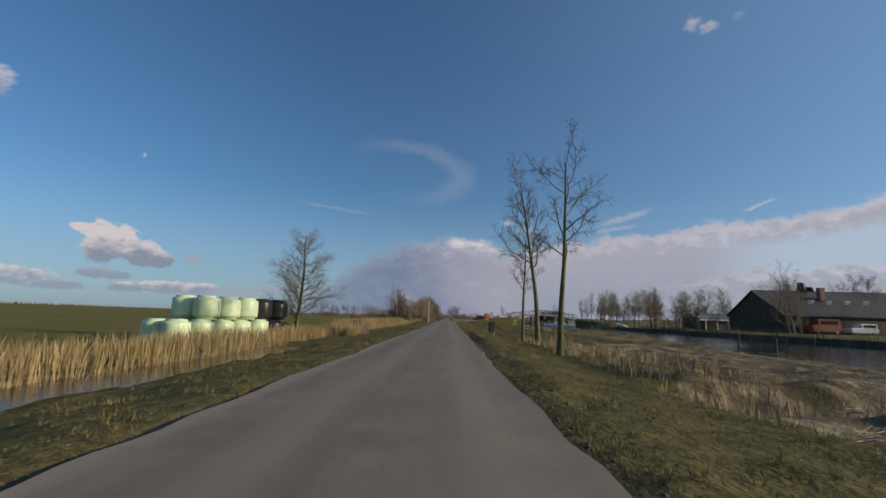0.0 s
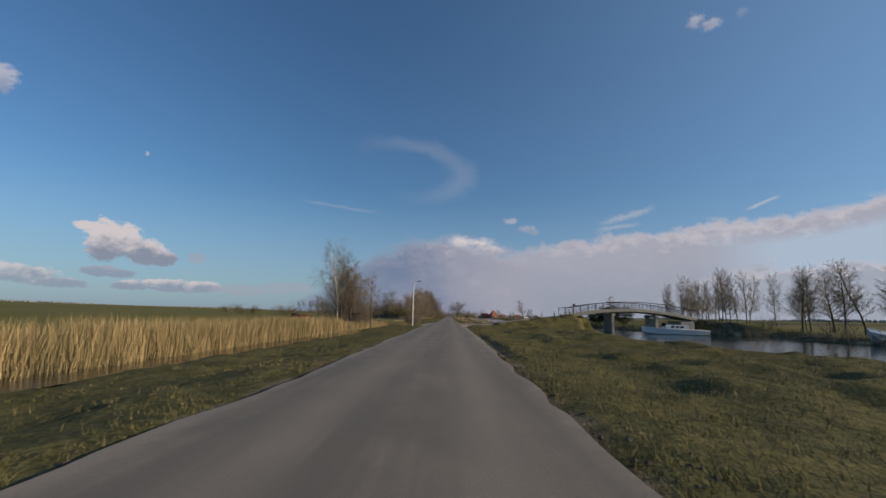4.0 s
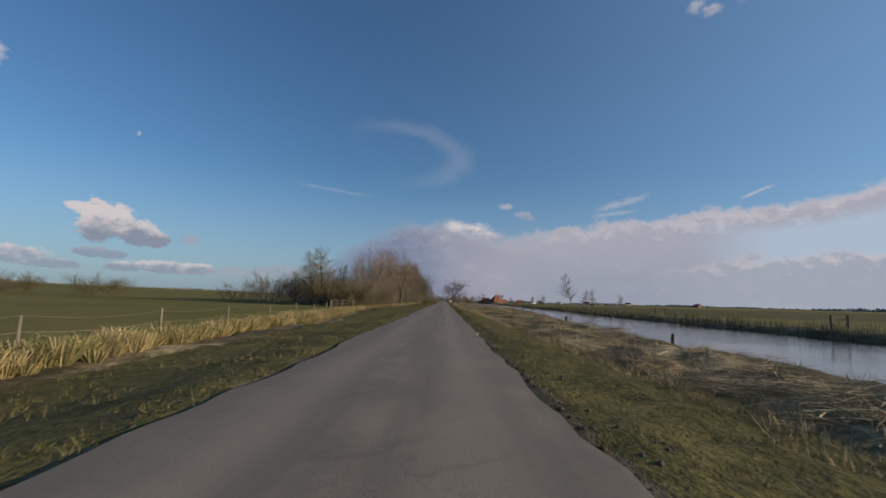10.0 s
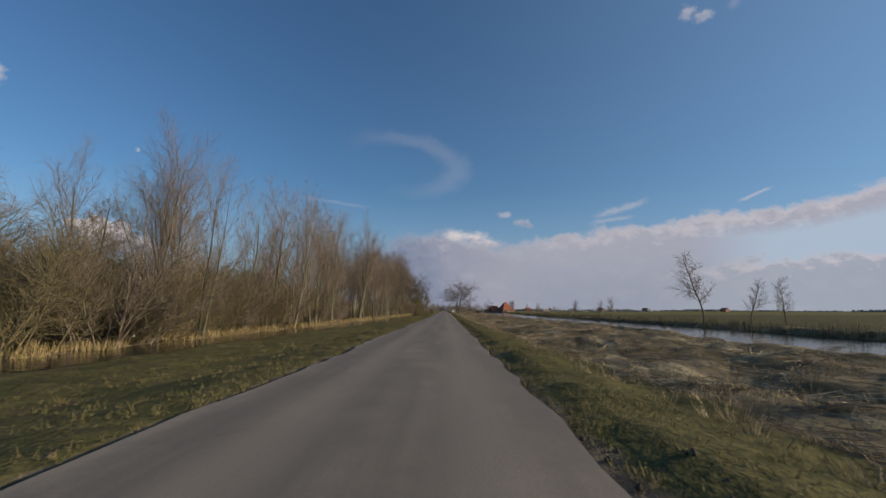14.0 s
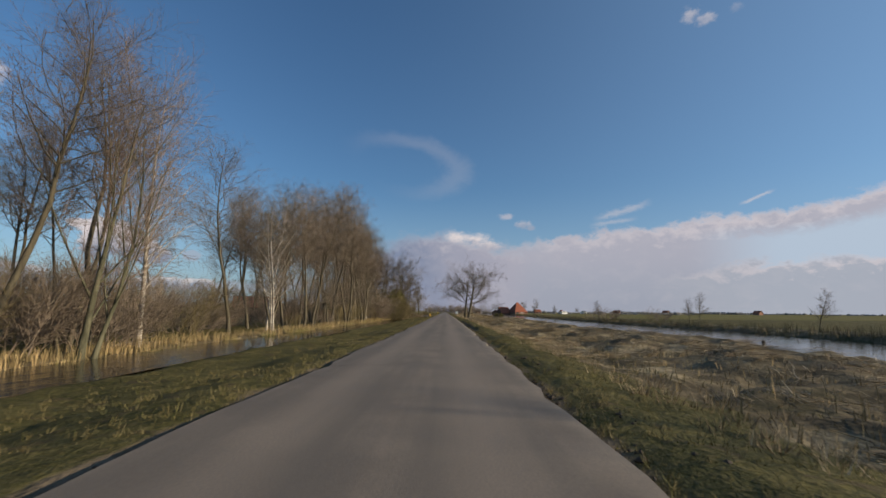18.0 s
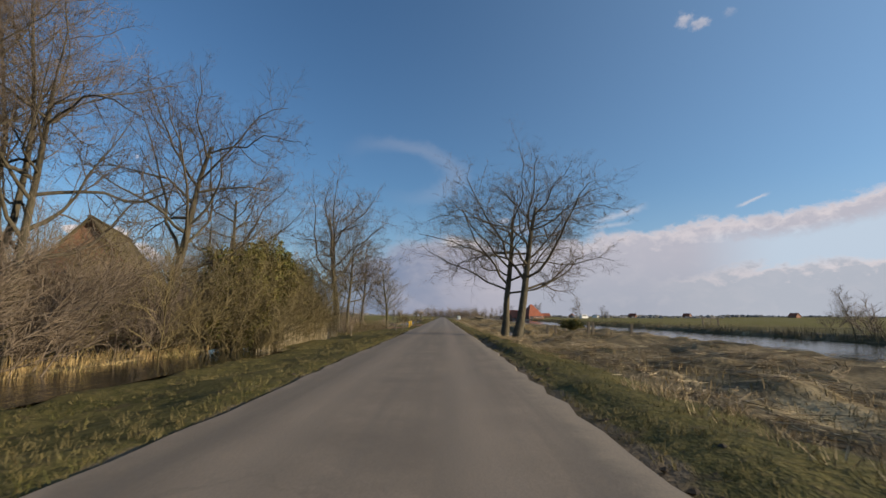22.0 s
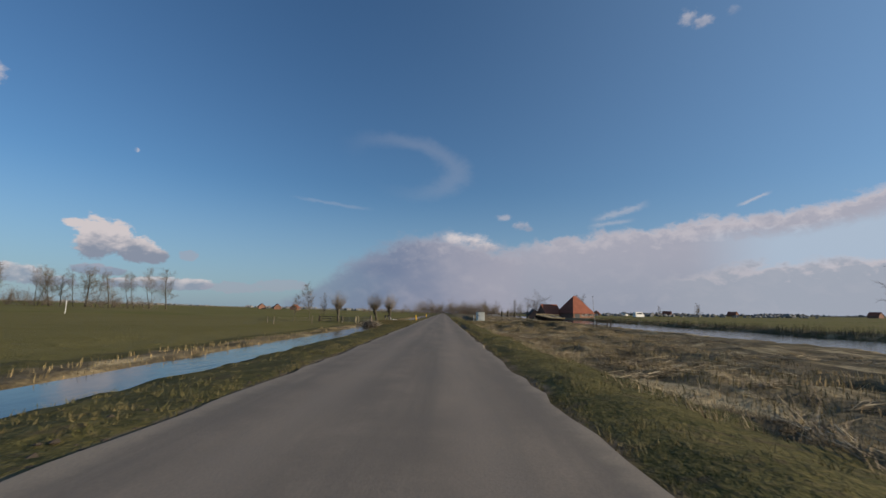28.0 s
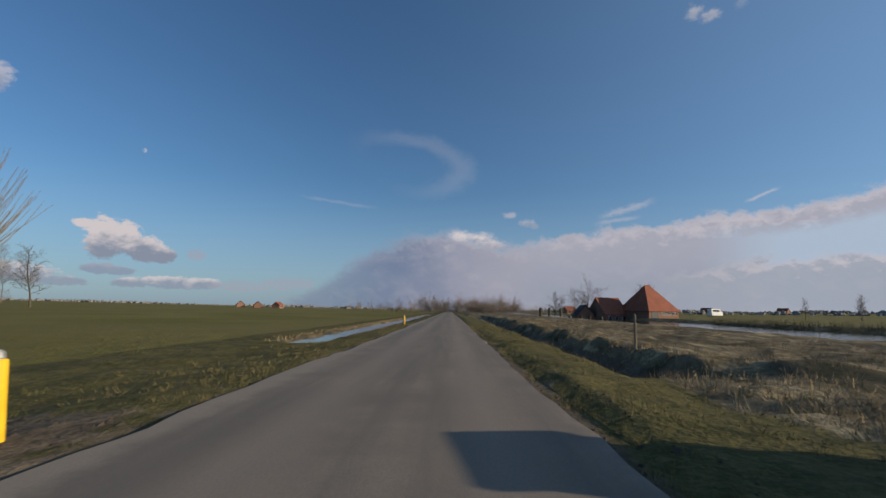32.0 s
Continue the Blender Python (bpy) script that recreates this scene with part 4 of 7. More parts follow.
LIGHT_YOUNG = dict(YOUNG, kids=(28, 9, 5), rmin=0.017)
LIGHT_SHRUB = dict(SHRUB, kids=(9, 7), rmin=0.018)
for sd in (71, 72, 73):
    proto("young_tree_far", sd, LIGHT_YOUNG, M_BARK, M_TWIG_GREY, 6.5, lean=0.04)
for sd in (74, 75):
    proto("brown_shrub_far", sd, LIGHT_SHRUB, M_TWIG_RED, M_TWIG_RED, 3.0, stems=8, lean=0.55, gap=0.7)

TREE_WORDS = {
    "oak_tree": ("large bare oak with a broad spreading crown on the verge", "tree"),
    "alder_tree": ("tall bare alder with reddish brown twigs beside the ditch", "tree"),
    "round_tree": ("bare tree with a full rounded crown of fine twigs", "tree"),
    "verge_tree": ("slim bare tree with a long clean trunk on the verge", "tree"),
    "birch_tree": ("bare birch with a white trunk in rough grass", "tree"),
    "willow_tree": ("tall bare willow with grey stems and rosy twigs", "tree"),
    "young_tree": ("slender bare grey-twigged tree", "tree"),
    "shrub": ("dense leafless olive brown shrub", "shrub"),
    "brown_shrub": ("dense leafless red-brown shrub", "shrub"),
}
turn = random.Random(5)


def plant(kind, x, y, h, which=None, wide=1.0, group="", label="", sink=0.0, z=None, rz=None):
    """One tree of the kind, h metres high."""
    variants = PROTO.get(kind + "_far" if abs(x) > 30 or y > 640 else kind, PROTO[kind])
    (trunk, crown), h0 = variants[turn.randrange(len(variants)) if which is None else which]
    name = {"brown_shrub": "shrub"}.get(kind, kind)
    zz = (ground_z(x, y) if z is None else z) - sink
    s = h / h0
    ob = empty(name, Matrix.Translation((x, y, zz)) @ Matrix.Rotation(turn.random() * 6.28 if rz is None else rz, 4, "Z") @ Matrix.Diagonal((s * wide, s * wide, s, 1)),
               label or TREE_WORDS[kind][0], TREE_WORDS[kind][1], group)
    share("trunk", trunk, ob)
    share("crown", crown, ob)
    return ob


# by the bales and along the first verge
plant("round_tree", -9.6, 32.8, 7.6, 0, 1.25, label="bare rounded tree beside wrapped bales")
ALD = "bare slim alders on the verge"
plant("verge_tree", 5.6, 22.4, 10.9, 0, 1.0, ALD)
plant("verge_tree", 5.9, 29.0, 11.6, 1, 1.0, ALD)
plant("verge_tree", 6.0, 35.0, 8.8, 2, 1.0, ALD)
# birches and scrub before the lamp
plant("birch_tree", -12.1, 119.6, 10.8, 0, 1.2)
plant("birch_tree", -11.4, 121.4, 9.0, 1, 1.1)
plant("young_tree", -8.0, 117.4, 6.6, 0, 1.0, label="bare slender alder in dry reed")
for x, y, h in ((-11.6, 120.4, 7.6), (-10.9, 122.0, 6.6), (-12.6, 123.0, 8.2)):
    plant("young_tree", x, y, h, None, 1.3, label="dense bare brown tree beside birches")
plant("alder_tree", -13.0, 122.0, 10.0, 1, 0.9)
plant("alder_tree", -12.6, 124.0, 7.8, 2, 1.1)
for x, y, h in ((-10.9, 121.8, 6.6), (-11.6, 123.0, 6.0), (-10.8, 120.4, 7.4)):
    plant("young_tree", x, y, h, None, 1.25, label="dense bare roadside tree in a thicket")
plant("alder_tree", -14.5, 131.0, 7.5, 1, 1.1)
for x, y, h in ((-11.0, 121, 5.5), (-11.0, 122.6, 4.6), (-12.6, 125, 4.6), (-11.0, 127, 2.6), (-9.4, 120.5, 2.2), (-12.2, 130, 2.6), (-11.0, 132, 2.0), (-10.6, 123.5, 3.4), (-12.2, 127.5, 3.0), (-14.0, 133, 2.8), (-15, 136, 3.0)):
    plant("brown_shrub", x, y, h, None, 0.9)
for x, y, h in ((-5.2, 148.8, 1.8), (-5.6, 150.1, 2.2), (-6.2, 151.6, 2.2), (-5.6, 152.6, 1.8), (-6.9, 150.3, 1.9), (-7.0, 153.4, 1.7)):
    plant("brown_shrub" if x > -6.5 else "shrub", x, y, h, None, 1.0, label="dense tan-brown leafless bush by the road")
plant("young_tree", -6.95, 162.0, 3.4, 1, 1.0)
for x, y, h in ((-22, 150, 5), (-25, 157, 5.5), (-20, 164, 4.2), (-27, 170, 4.6)):
    plant("young_tree", x, y, h, None, 1.2)
for x, y in ((-62, 250), (-70, 262), (-82, 256), (-95, 270)):
    plant("shrub", x, y, 5.0, None, 1.6)
# wood along the left side
for x, y, h in ((-22.5, 254, 11.5), (-25.5, 258, 11.0), (-20.5, 260, 8.5), (-30, 262, 7.0)):
    plant("round_tree", x, y, h, 0, 1.15, label="bare grey tree with a rounded crown in the meadow")
rr = random.Random(3)
WOOD = "trees of the roadside wood"
for i in range(16):
    plant("brown_shrub", -19 - rr.random() * 26, 258 + rr.random() * 36, 5.5 + rr.random() * 4, None, 1.2)
for y in np.arange(253, 300, 4.2):
    plant("willow_tree" if rr.random() < 0.75 else "birch_tree", -13.4 - rr.random() * 3.0, y + rr.random() * 2, float(np.interp(y, [253, 257, 273, 300], [9.5, 11.5, 13.0, 16.0])) * (0.85 + 0.25 * rr.random()), None, 0.9, WOOD)
for x, y, h in ((-13.6, 255.5, 12.5), (-14.6, 257.6, 12.2), (-13.2, 259.2, 11.4), (-15.2, 260.8, 12.0), (-12.8, 274.5, 13.5), (-12.6, 279.0, 15.2), (-13.2, 283.0, 14.4), (-12.5, 287.0, 15.0)):
    plant("willow_tree", x, y, h, None, 0.8, WOOD)
for y in np.arange(262, 296, 2.2):
    plant("brown_shrub" if rr.random() < 0.5 else "shrub", -14.5 - rr.random() * 3, y, 3.6 + rr.random() * 2.2, None, 1.15)
for y in np.arange(292, 332, 2.0):
    plant("brown_shrub" if rr.random() < 0.7 else "shrub", -19.5 - rr.random() * 4, y + rr.random(), 3.8 + rr.random() * 2.0, None, 1.3)
for x, y, h in ((-11.9, 301.0, 17.5), (-12.3, 302.6, 16.5), (-11.6, 303.4, 15.0), (-11.0, 309.4, 13.5), (-10.8, 315.0, 12.5)):
    plant("willow_tree", x, y, h, None, 0.85, WOOD, label="tall bare willow with several mossy stems at the ditch")
for y in np.arange(247, 322, 2.2):
    plant("shrub" if rr.random() < 0.5 else "brown_shrub", float(line(y, [(243, -13.6), (294, -13.0), (322, -12.2)])) - rr.random() * 3.2, y + rr.random() * 2, float(line(y, [(247, 4.4), (280, 4.0), (286, 3.0), (292, 1.6), (306, 1.6), (314, 3.0)])) + rr.random() * 1.8, None, 1.15)
for y in np.arange(250, 300, 2.6):
    plant("shrub" if rr.random() < 0.5 else "brown_shrub", -17.5 - rr.random() * 5, y + rr.random() * 2, 4.2 + rr.random() * 2.4, None, 1.2)
for y in np.arange(300, 321, 2.6):
    plant("alder_tree" if rr.random() < 0.6 else "birch_tree" if rr.random() < 0.4 else "willow_tree", -12.4 - rr.random() * 7, y + rr.random() * 2, 10.5 + rr.random() * 3.0, None, 1.0, WOOD)
for y in np.arange(334, 373, 2.0):
    plant("alder_tree", -10.9 - rr.random() * 6.0, y + rr.random() * 1.4, float(np.interp(y, [334, 341, 351, 373], [10.5, 13.5, 16.0, 17.5])) * (0.9 + 0.22 * rr.random()), None, 1.12, WOOD)
for y in np.arange(373.5, 383, 1.5):
    plant("alder_tree", -11.8 - rr.random() * 5, y + rr.random(), 14.0 + rr.random() * 3.0, None, 1.05, WOOD)
for y in np.arange(340, 380, 3.0):
    plant("young_tree", -10.8 - rr.random() * 3.0, y + rr.random() * 1.5, 5.5 + rr.random() * 4.0, None, 1.2, WOOD, label="slender bare understorey tree at the wood's edge")
for y in np.arange(330, 386, 5.0):
    plant("brown_shrub", -16 - rr.random() * 8, y, 3.0 + rr.random() * 2.5, None, 1.2)
for y in np.arange(345, 388, 2.4):
    plant("brown_shrub" if rr.random() < 0.5 else "shrub", -11.8 - rr.random() * 4, y + rr.random(), 1.8 + rr.random() * 2.2, None, 0.9)
for y in np.arange(376, 392, 1.6):
    plant("brown_shrub" if rr.random() < 0.7 else "shrub", -11.2 - rr.random() * 2.5, y + rr.random(), 4.0 + rr.random() * 1.6, None, 1.1, label="dense brown leafless thicket beside the ditch")
for y in np.arange(338, 374, 4.6):
    plant("alder_tree", -17.5 - rr.random() * 8, y + rr.random() * 2, float(np.interp(y, [338, 350, 374], [11.0, 14.5, 17.0])) + rr.random() * 3.0, None, 1.05, WOOD)
for x, y, h in ((-11.5, 333.2, 10.5), (-11.9, 333.9, 9.8), (-13.4, 337.0, 12.0), (-12.0, 319.6, 13.5), (-12.2, 366.4, 14.5), (-11.6, 372.0, 15.0)):
    plant("birch_tree", x, y, h, None, 0.95, WOOD)
for x, y, h in ((-13.4, 330.6, 13.5), (-12.6, 313.6, 13.5), (-12.4, 317.4, 14.0)):
    plant("alder_tree", x, y, h, 1, 1.15, WOOD)
for x, y, h in ((-16.5, 331.0, 4.2), (-17.6, 334.0, 4.8), (-18.5, 337.5, 4.5)):
    plant("brown_shrub", x, y, h, None, 1.3)
plant("birch_tree", -15.8, 375, 15.5, 1, 0.9, WOOD)
plant("oak_tree", -11.8, 380.8, 15.0, 0, 0.7, rz=1.0, label="leaning bare tree at the edge of the wood")
plant("oak_tree", -12.2, 388.6, 14.0, 1, 0.9, rz=2.0, label="bare tree leaning over the ditch")
for x, y, h in ((-9.2, 389.5, 5.6), (-9.0, 391.8, 5.9), (-9.0, 394, 5.9), (-9.0, 396.3, 5.6), (-9.1, 398.6, 5.0), (-9.3, 400.8, 4.4), (-9.5, 403, 3.6), (-8.4, 390.6, 2.6), (-8.3, 393, 2.4), (-8.3, 395.4, 2.6), (-8.4, 397.8, 2.2), (-8.4, 400.2, 2.2), (-8.4, 402.6, 1.8), (-11, 386, 6.5), (-11.2, 390, 7.2), (-11.2, 394, 7.0), (-11.4, 398, 6.2), (-12.6, 392, 6.5), (-12.8, 397, 6.0),
                (-13.5, 380, 4.5), (-12.5, 375, 4.0), (-12, 369, 3.4), (-13, 383, 5.0), (-17, 388, 6)):
    plant("shrub", x, y, h, None, 1.0, label="dense leafless olive brown shrub behind the paling fence")
for x, y, h in ((-14, 404, 9), (-15, 408, 10), (-26, 390, 12), (-27, 398, 12), (-13, 410, 9), (-20, 409, 12)):
    plant("willow_tree", x, y, h, None, 1.0, label="bare bushy willow behind the paling fence")
# the pair of oaks and the trees opposite
plant("oak_tree", 4.62, 398.3, 13.8, 0, 1.22, "pair of oaks by the road", rz=0.4)
plant("oak_tree", 5.25, 397.5, 12.8, 1, 1.25, "pair of oaks by the road", rz=2.2)
plant("oak_tree", -9.6, 412.6, 16.5, 1, 1.05, rz=4.0)
plant("oak_tree", -8.4, 411.2, 13.5, 0, 0.8, rz=1.0)
plant("oak_tree", -17.5, 407, 20.0, 0, 0.9, rz=2.6)
for x, y, h in ((-9.6, 425.5, 4.5),):
    plant("young_tree", x, y, h, None, 1.0, label="bare slender alder by the field gate")
DRIVE = "trees by the field gate"
plant("round_tree", -6.95, 430.6, 9.6, 0, 1.15, DRIVE, label="bare tree with upswept limbs and a dark trunk beside the drive", rz=2.0)
plant("oak_tree", -10.9, 433.4, 13.0, 1, 0.8, DRIVE, label="tall bare alder with a dark trunk by the drive", rz=0.6)
plant("oak_tree", -18.0, 437.8, 13.4, 0, 0.8, DRIVE, label="tall bare alder with a dark trunk by the drive", rz=3.1)
for x, y, h, k, w in ((-12.5, 434.2, 11.5, 2, 0.9), (-14.6, 436.0, 12.5, 0, 0.9)):
    plant("alder_tree", x, y, h, k, w, DRIVE, label="bare slim alder with reddish twigs by the drive")
for x, y, h in ((-24.5, 437, 12.5), (-27.5, 440, 13.0), (-26.0, 446, 12.0), (-31, 443, 13.0), (-35, 448, 13.5), (-38, 441, 13.0), (-43, 447, 13.5), (-22, 441, 11.0)):
    plant("alder_tree", x, y, h, None, 1.1, "trees by the field gate")
for i in range(13):
    plant("shrub" if i % 3 else "brown_shrub", -5.9 - 0.09 * (12 - i) - 0.9 * rr.random(), 408.0 + i * 1.1, 1.1 + 0.5 * rr.random(), None, 1.0, "low hedge along the verge", label="low clipped leafless hedge bush with woody stems")
for x, y, h in ((-20, 462, 4.0), (-23, 464, 4.6), (-26, 461, 4.4), (-29, 466, 5.0)):
    plant("brown_shrub", x, y, h, None, 1.3, label="leafless brown thicket in the meadow")
plant("shrub", -5.3, 448.4, 2.6, 1, 1.2, label="round leafless shrub by the ditch")
plant("shrub", -6.0, 449.2, 2.6, 2, 1.2, label="round leafless shrub by the ditch")
for x, y, h in ((-12, 434, 2.2), (-14, 440, 2.6), (-16, 436, 2.4), (-19, 442, 3.0), (-22, 437, 2.6), (-26, 444, 3.2), (-30, 440, 3.0), (-11, 428, 1.8), (-10, 420, 1.6), (-9, 414, 1.8), (-35, 470, 6), (-40, 474, 6.5), (-46, 470, 7)):
    plant("brown_shrub", x, y, h, None, 1.2, label="leafless undergrowth by the red drive")
# far bank of the canal
for x, y, h in ((37.0, 298.5, 10.6), (37.2, 289, 5.6), (39.0, 285.5, 5.8), (41, 272, 4.2), (46.0, 198, 8.2), (46.9, 199.2, 7.6), (32, 196, 3.0), (33, 199, 3.2), (39.5, 372, 5.0), (41, 378, 4.4), (37, 335, 4.8), (38.5, 348, 4.4), (40.5, 507, 8.6), (50, 513, 5.8), (36, 408, 4.8)):
    plant("young_tree", x, y, h, None, 1.0, label="bare young tree on the far bank")
for x, y, h in ((37.2, 406, 4.0), (38.4, 409, 3.2), (70, 452, 3.6), (40, 388, 3.2)):
    plant("brown_shrub", x, y, h, None, 1.5)
# trees round the farm over the canal at the start
for i in range(24):
    gap_y = 150 + i * 2.0 + rr.random() * 2
    plant("young_tree", max(49 + rr.random() * 22, 1.1 * (gap_y - 133) + 2), gap_y, 10 + rr.random() * 3.5, None, 0.7, "line of trees beyond the canal", label="tall thin bare tree in a row beyond the canal")
for x, y, h in ((46, 88, 8.5), (48, 98, 8.0), (47.5, 110, 9), (52, 118, 10.5), (50, 126, 9.5), (57, 131, 11), (62, 122, 10), (64, 108, 9), (54, 78, 9.0), (66, 92, 10), (70, 136, 11), (58, 142, 11.5), (72, 104, 12), (76, 116, 12), (60, 114, 9.5), (68, 126, 11), (75, 84, 11), (80, 96, 12), (84, 72, 12), (47, 94, 6.5), (51, 105, 8), (55, 124, 9), (78, 130, 12), (65, 146, 11), (50, 133, 8.5), (90, 110, 12)):
    plant("round_tree" if int(x + y) % 2 else "young_tree", x, y, h, None, 1.1, label="bare tree with a full crown beyond the canal")
for x, y, h in ((51, 70, 12.0), (53.5, 72, 10.5)):
    plant("willow_tree", x, y, h, None, 1.0, label="bushy bare willow beside the barn")
for x, y, h in ((49, 92, 4.5), (55, 96, 5), (48, 104, 3.6), (53, 112, 4.0), (58, 86, 5.5), (44.5, 120, 2.6), (46, 134, 3.0)):
    plant("brown_shrub", x, y, h, None, 1.3)
# pollards and saplings near the end
for x, y, h in ((-20.0, 540, 6.2), (-18.0, 540.6, 4.6), (-22.3, 539.4, 4.4)):
    plant("young_tree", x, y, h, None, 0.75, label="bare sapling in the meadow")
for i in range(18):
    plant("alder_tree" if i % 3 else "young_tree", -112 - i * 4.2 - rr.random() * 3, 640 + rr.random() * 22, 13.5 + rr.random() * 4.5, None, 1.15, "copse in the meadow", label="bare tree of a copse in the meadow")
for i in range(9):
    plant("brown_shrub", -110 - i * 8 - rr.random() * 3, 642 + rr.random() * 12, 6 + rr.random() * 3, None, 1.5, label="leafless undergrowth of a copse in the meadow")
# trees by the farmhouse
plant("oak_tree", 42.0, 676, 15.5, 0, 1.0, label="bare round-crowned tree by the farmhouse")
plant("oak_tree", 66, 690, 12.0, 1, 0.8, label="bare round-crowned tree behind the barn")
for x, y, h in ((32, 674, 10), (35, 680, 9), (37.5, 672, 7.5)):
    plant("young_tree", x, y, h, None, 1.2, label="bare tree by the farmhouse")
for x, y, h in ((80, 640, 5.5), (97, 645, 6.5), (98.5, 647, 6.0)):
    plant("young_tree", x, y, h, None, 0.8, label="slender tree beyond the canal")
for i in range(22):
    plant("brown_shrub", -14 + i * 2.3 + rr.random() * 1.5, 800 + rr.random() * 26, 8 + rr.random() * 6, None, 1.1, "far trees beside the road", label="bare far tree clump beside the road")
for i in range(12):
    plant("brown_shrub", 8 + i * 3.2, 740 + rr.random() * 20, 6 + rr.random() * 3, None, 1.4, "hedge by the farmhouse", label="bare hedge bush near the farmhouse")
for x, y in ((-16, 720), (-30, 790), (-42, 800), (-55, 812)):
    plant("brown_shrub", x, y, 8, None, 1.3, label="bare far tree clump in the meadow")


def pollard_meshes(seed):
    """A knuckled stump and a fan of straight shoots."""
    r = np.random.default_rng(seed)
    stem = []
    p, d = np.array([0, 0, -0.2]), np.array([0.03, 0.02, 1.0])
    pts, rads = [p], [0.2]
    for i in range(7):
        d = unit(d + r.normal(0, 0.06, 3))
        p = p + d * 0.29
        pts.append(p)
        rads.append((0.19, 0.17, 0.16, 0.165, 0.2, 0.29, 0.17)[i])
    stem.append((0, np.array(pts), np.array(rads)))
    head = pts[-2]
    shoots = []
    for i in range(300):
        a, t = r.random() * 6.28, r.random() ** 0.55 * 1.12
        dd = unit(np.array([math.cos(a) * math.sin(t), math.sin(a) * math.sin(t), math.cos(t) + 0.15]))
        q = head + dd * 0.2
        ln = (1.5 + 1.1 * r.random()) * (1.12 - 0.3 * t)
        ps = [q]
        for k in range(4):
            dd = unit(dd + np.array([0, 0, 0.17]) + r.normal(0, 0.05, 3))
            ps.append(ps[-1] + dd * ln / 4)
        shoots.append((1, np.array(ps), np.linspace(0.0095, 0.0035, 5)))
    out = []
    for nm, ls, mat in (("trunk", stem, M_BARK), ("shoots", shoots, M_TWIG_GREY)):
        co, fc = tubes(ls, (10, 3))
        me = arrays_mesh("pollard_" + nm, co, fc, mat, True)
        me.shade_smooth()
        out.append(me)
    return out


POLLARDS = [pollard_meshes(s) for s in (1, 2)]
for i, (x, y, s) in enumerate(((-15.7, 540.3, 1.12), (-8.95, 535.0, 1.04), (-7.8, 541.9, 1.08))):
    ob = empty("pollard_willow", pose(x, y, ground_z(x, y), 0, 0, i * 70) @ Matrix.Diagonal((s, s, s, 1)), "pollard willow with a knuckled head and bare shoots", "tree", "pollard willows by the drive")
    share("trunk", POLLARDS[i % 2][0], ob)
    share("crown", POLLARDS[i % 2][1], ob)

# ---- bales ----
def bale_mesh(mat, seed):
    r = random.Random(seed)
    b = tube(0.62, 0.62, 1.22, None, 28, 0.13)
    bmesh.ops.subdivide_edges(b, edges=[e for e in b.edges if abs(e.verts[0].co.z - e.verts[1].co.z) > 0.5], cuts=6)
    for v in b.verts:
        f = 1 + 0.07 * math.sin(math.pi * min(1, max(0, v.co.z / 1.22))) + 0.012 * math.sin(v.co.z * 21 + r.random() * 0.4)
        v.co.x *= f
        v.co.y *= f
        v.co.z += 0.02 * math.sin(v.co.x * 9 + seed)
    me = bpy.data.meshes.new("bale")
    b.to_mesh(me)
    b.free()
    me.materials.append(mat)
    me.shade_smooth()
    return me


BALE = [bale_mesh(M_WRAP, 1), bale_mesh(M_WRAP, 2)]
BALE_BLACK = bale_mesh(M_WRAP_BLACK, 3)
BX, BY = -12.6, 24.2
rb = random.Random(9)
for i in range(6):
    for j in range(2):
        for lvl in (0, 1):
            if lvl == 1 and i == 0:
                continue
            dark = i >= 4 and (lvl == 1 or i == 5) or i == 4 and j == 1
            x = BX + i * 0.42 - j * 1.25 + rb.uniform(-0.08, 0.08) + (0.2 if lvl else 0)
            y = BY + i * 1.36 + j * 0.35 + rb.uniform(-0.05, 0.05) + (0.15 if lvl else 0)
            z = ground_z(BX, BY + 3) + 0.05 + lvl * 1.22
            ob = new("silage_bale", BALE_BLACK if dark else BALE[(i + j) % 2])
            ob.matrix_basis = pose(x, y, z, 0, 0, rb.uniform(0, 360))
            tagged(ob, "round bale in glossy black wrap, stacked" if dark else "round bale in glossy pale green wrap, stacked", "bale", "stacked silage bales")

# ---- bridge ----
bridge = empty("bridge", pose(3.78, -6.5, 0) @ Matrix.Diagonal((0.79, 1, 1, 1)), "small arched concrete road bridge with dark steel railings", "bridge")


def deck_z(x):
    return 1.72 + 1.05 * max(0.0, 1 - ((x - 31) / 11.5) ** 2)


def arc_strip(x0, x1, n, ya, yb, top, bottom):
    b = bmesh.new()
    rows = []
    for i in range(n + 1):
        x = x0 + (x1 - x0) * i / n
        rows.append([b.verts.new(p) for p in ((x, ya, bottom(x)), (x, yb, bottom(x)), (x, yb, top(x)), (x, ya, top(x)))])
    for p, q in zip(rows, rows[1:]):
        for k in range(4):
            b.faces.new((p[k], q[k], q[(k + 1) % 4], p[(k + 1) % 4]))
    b.faces.new(rows[0])
    b.faces.new(rows[-1][::-1])
    bmesh.ops.recalc_face_normals(b, faces=b.faces[:])
    return b


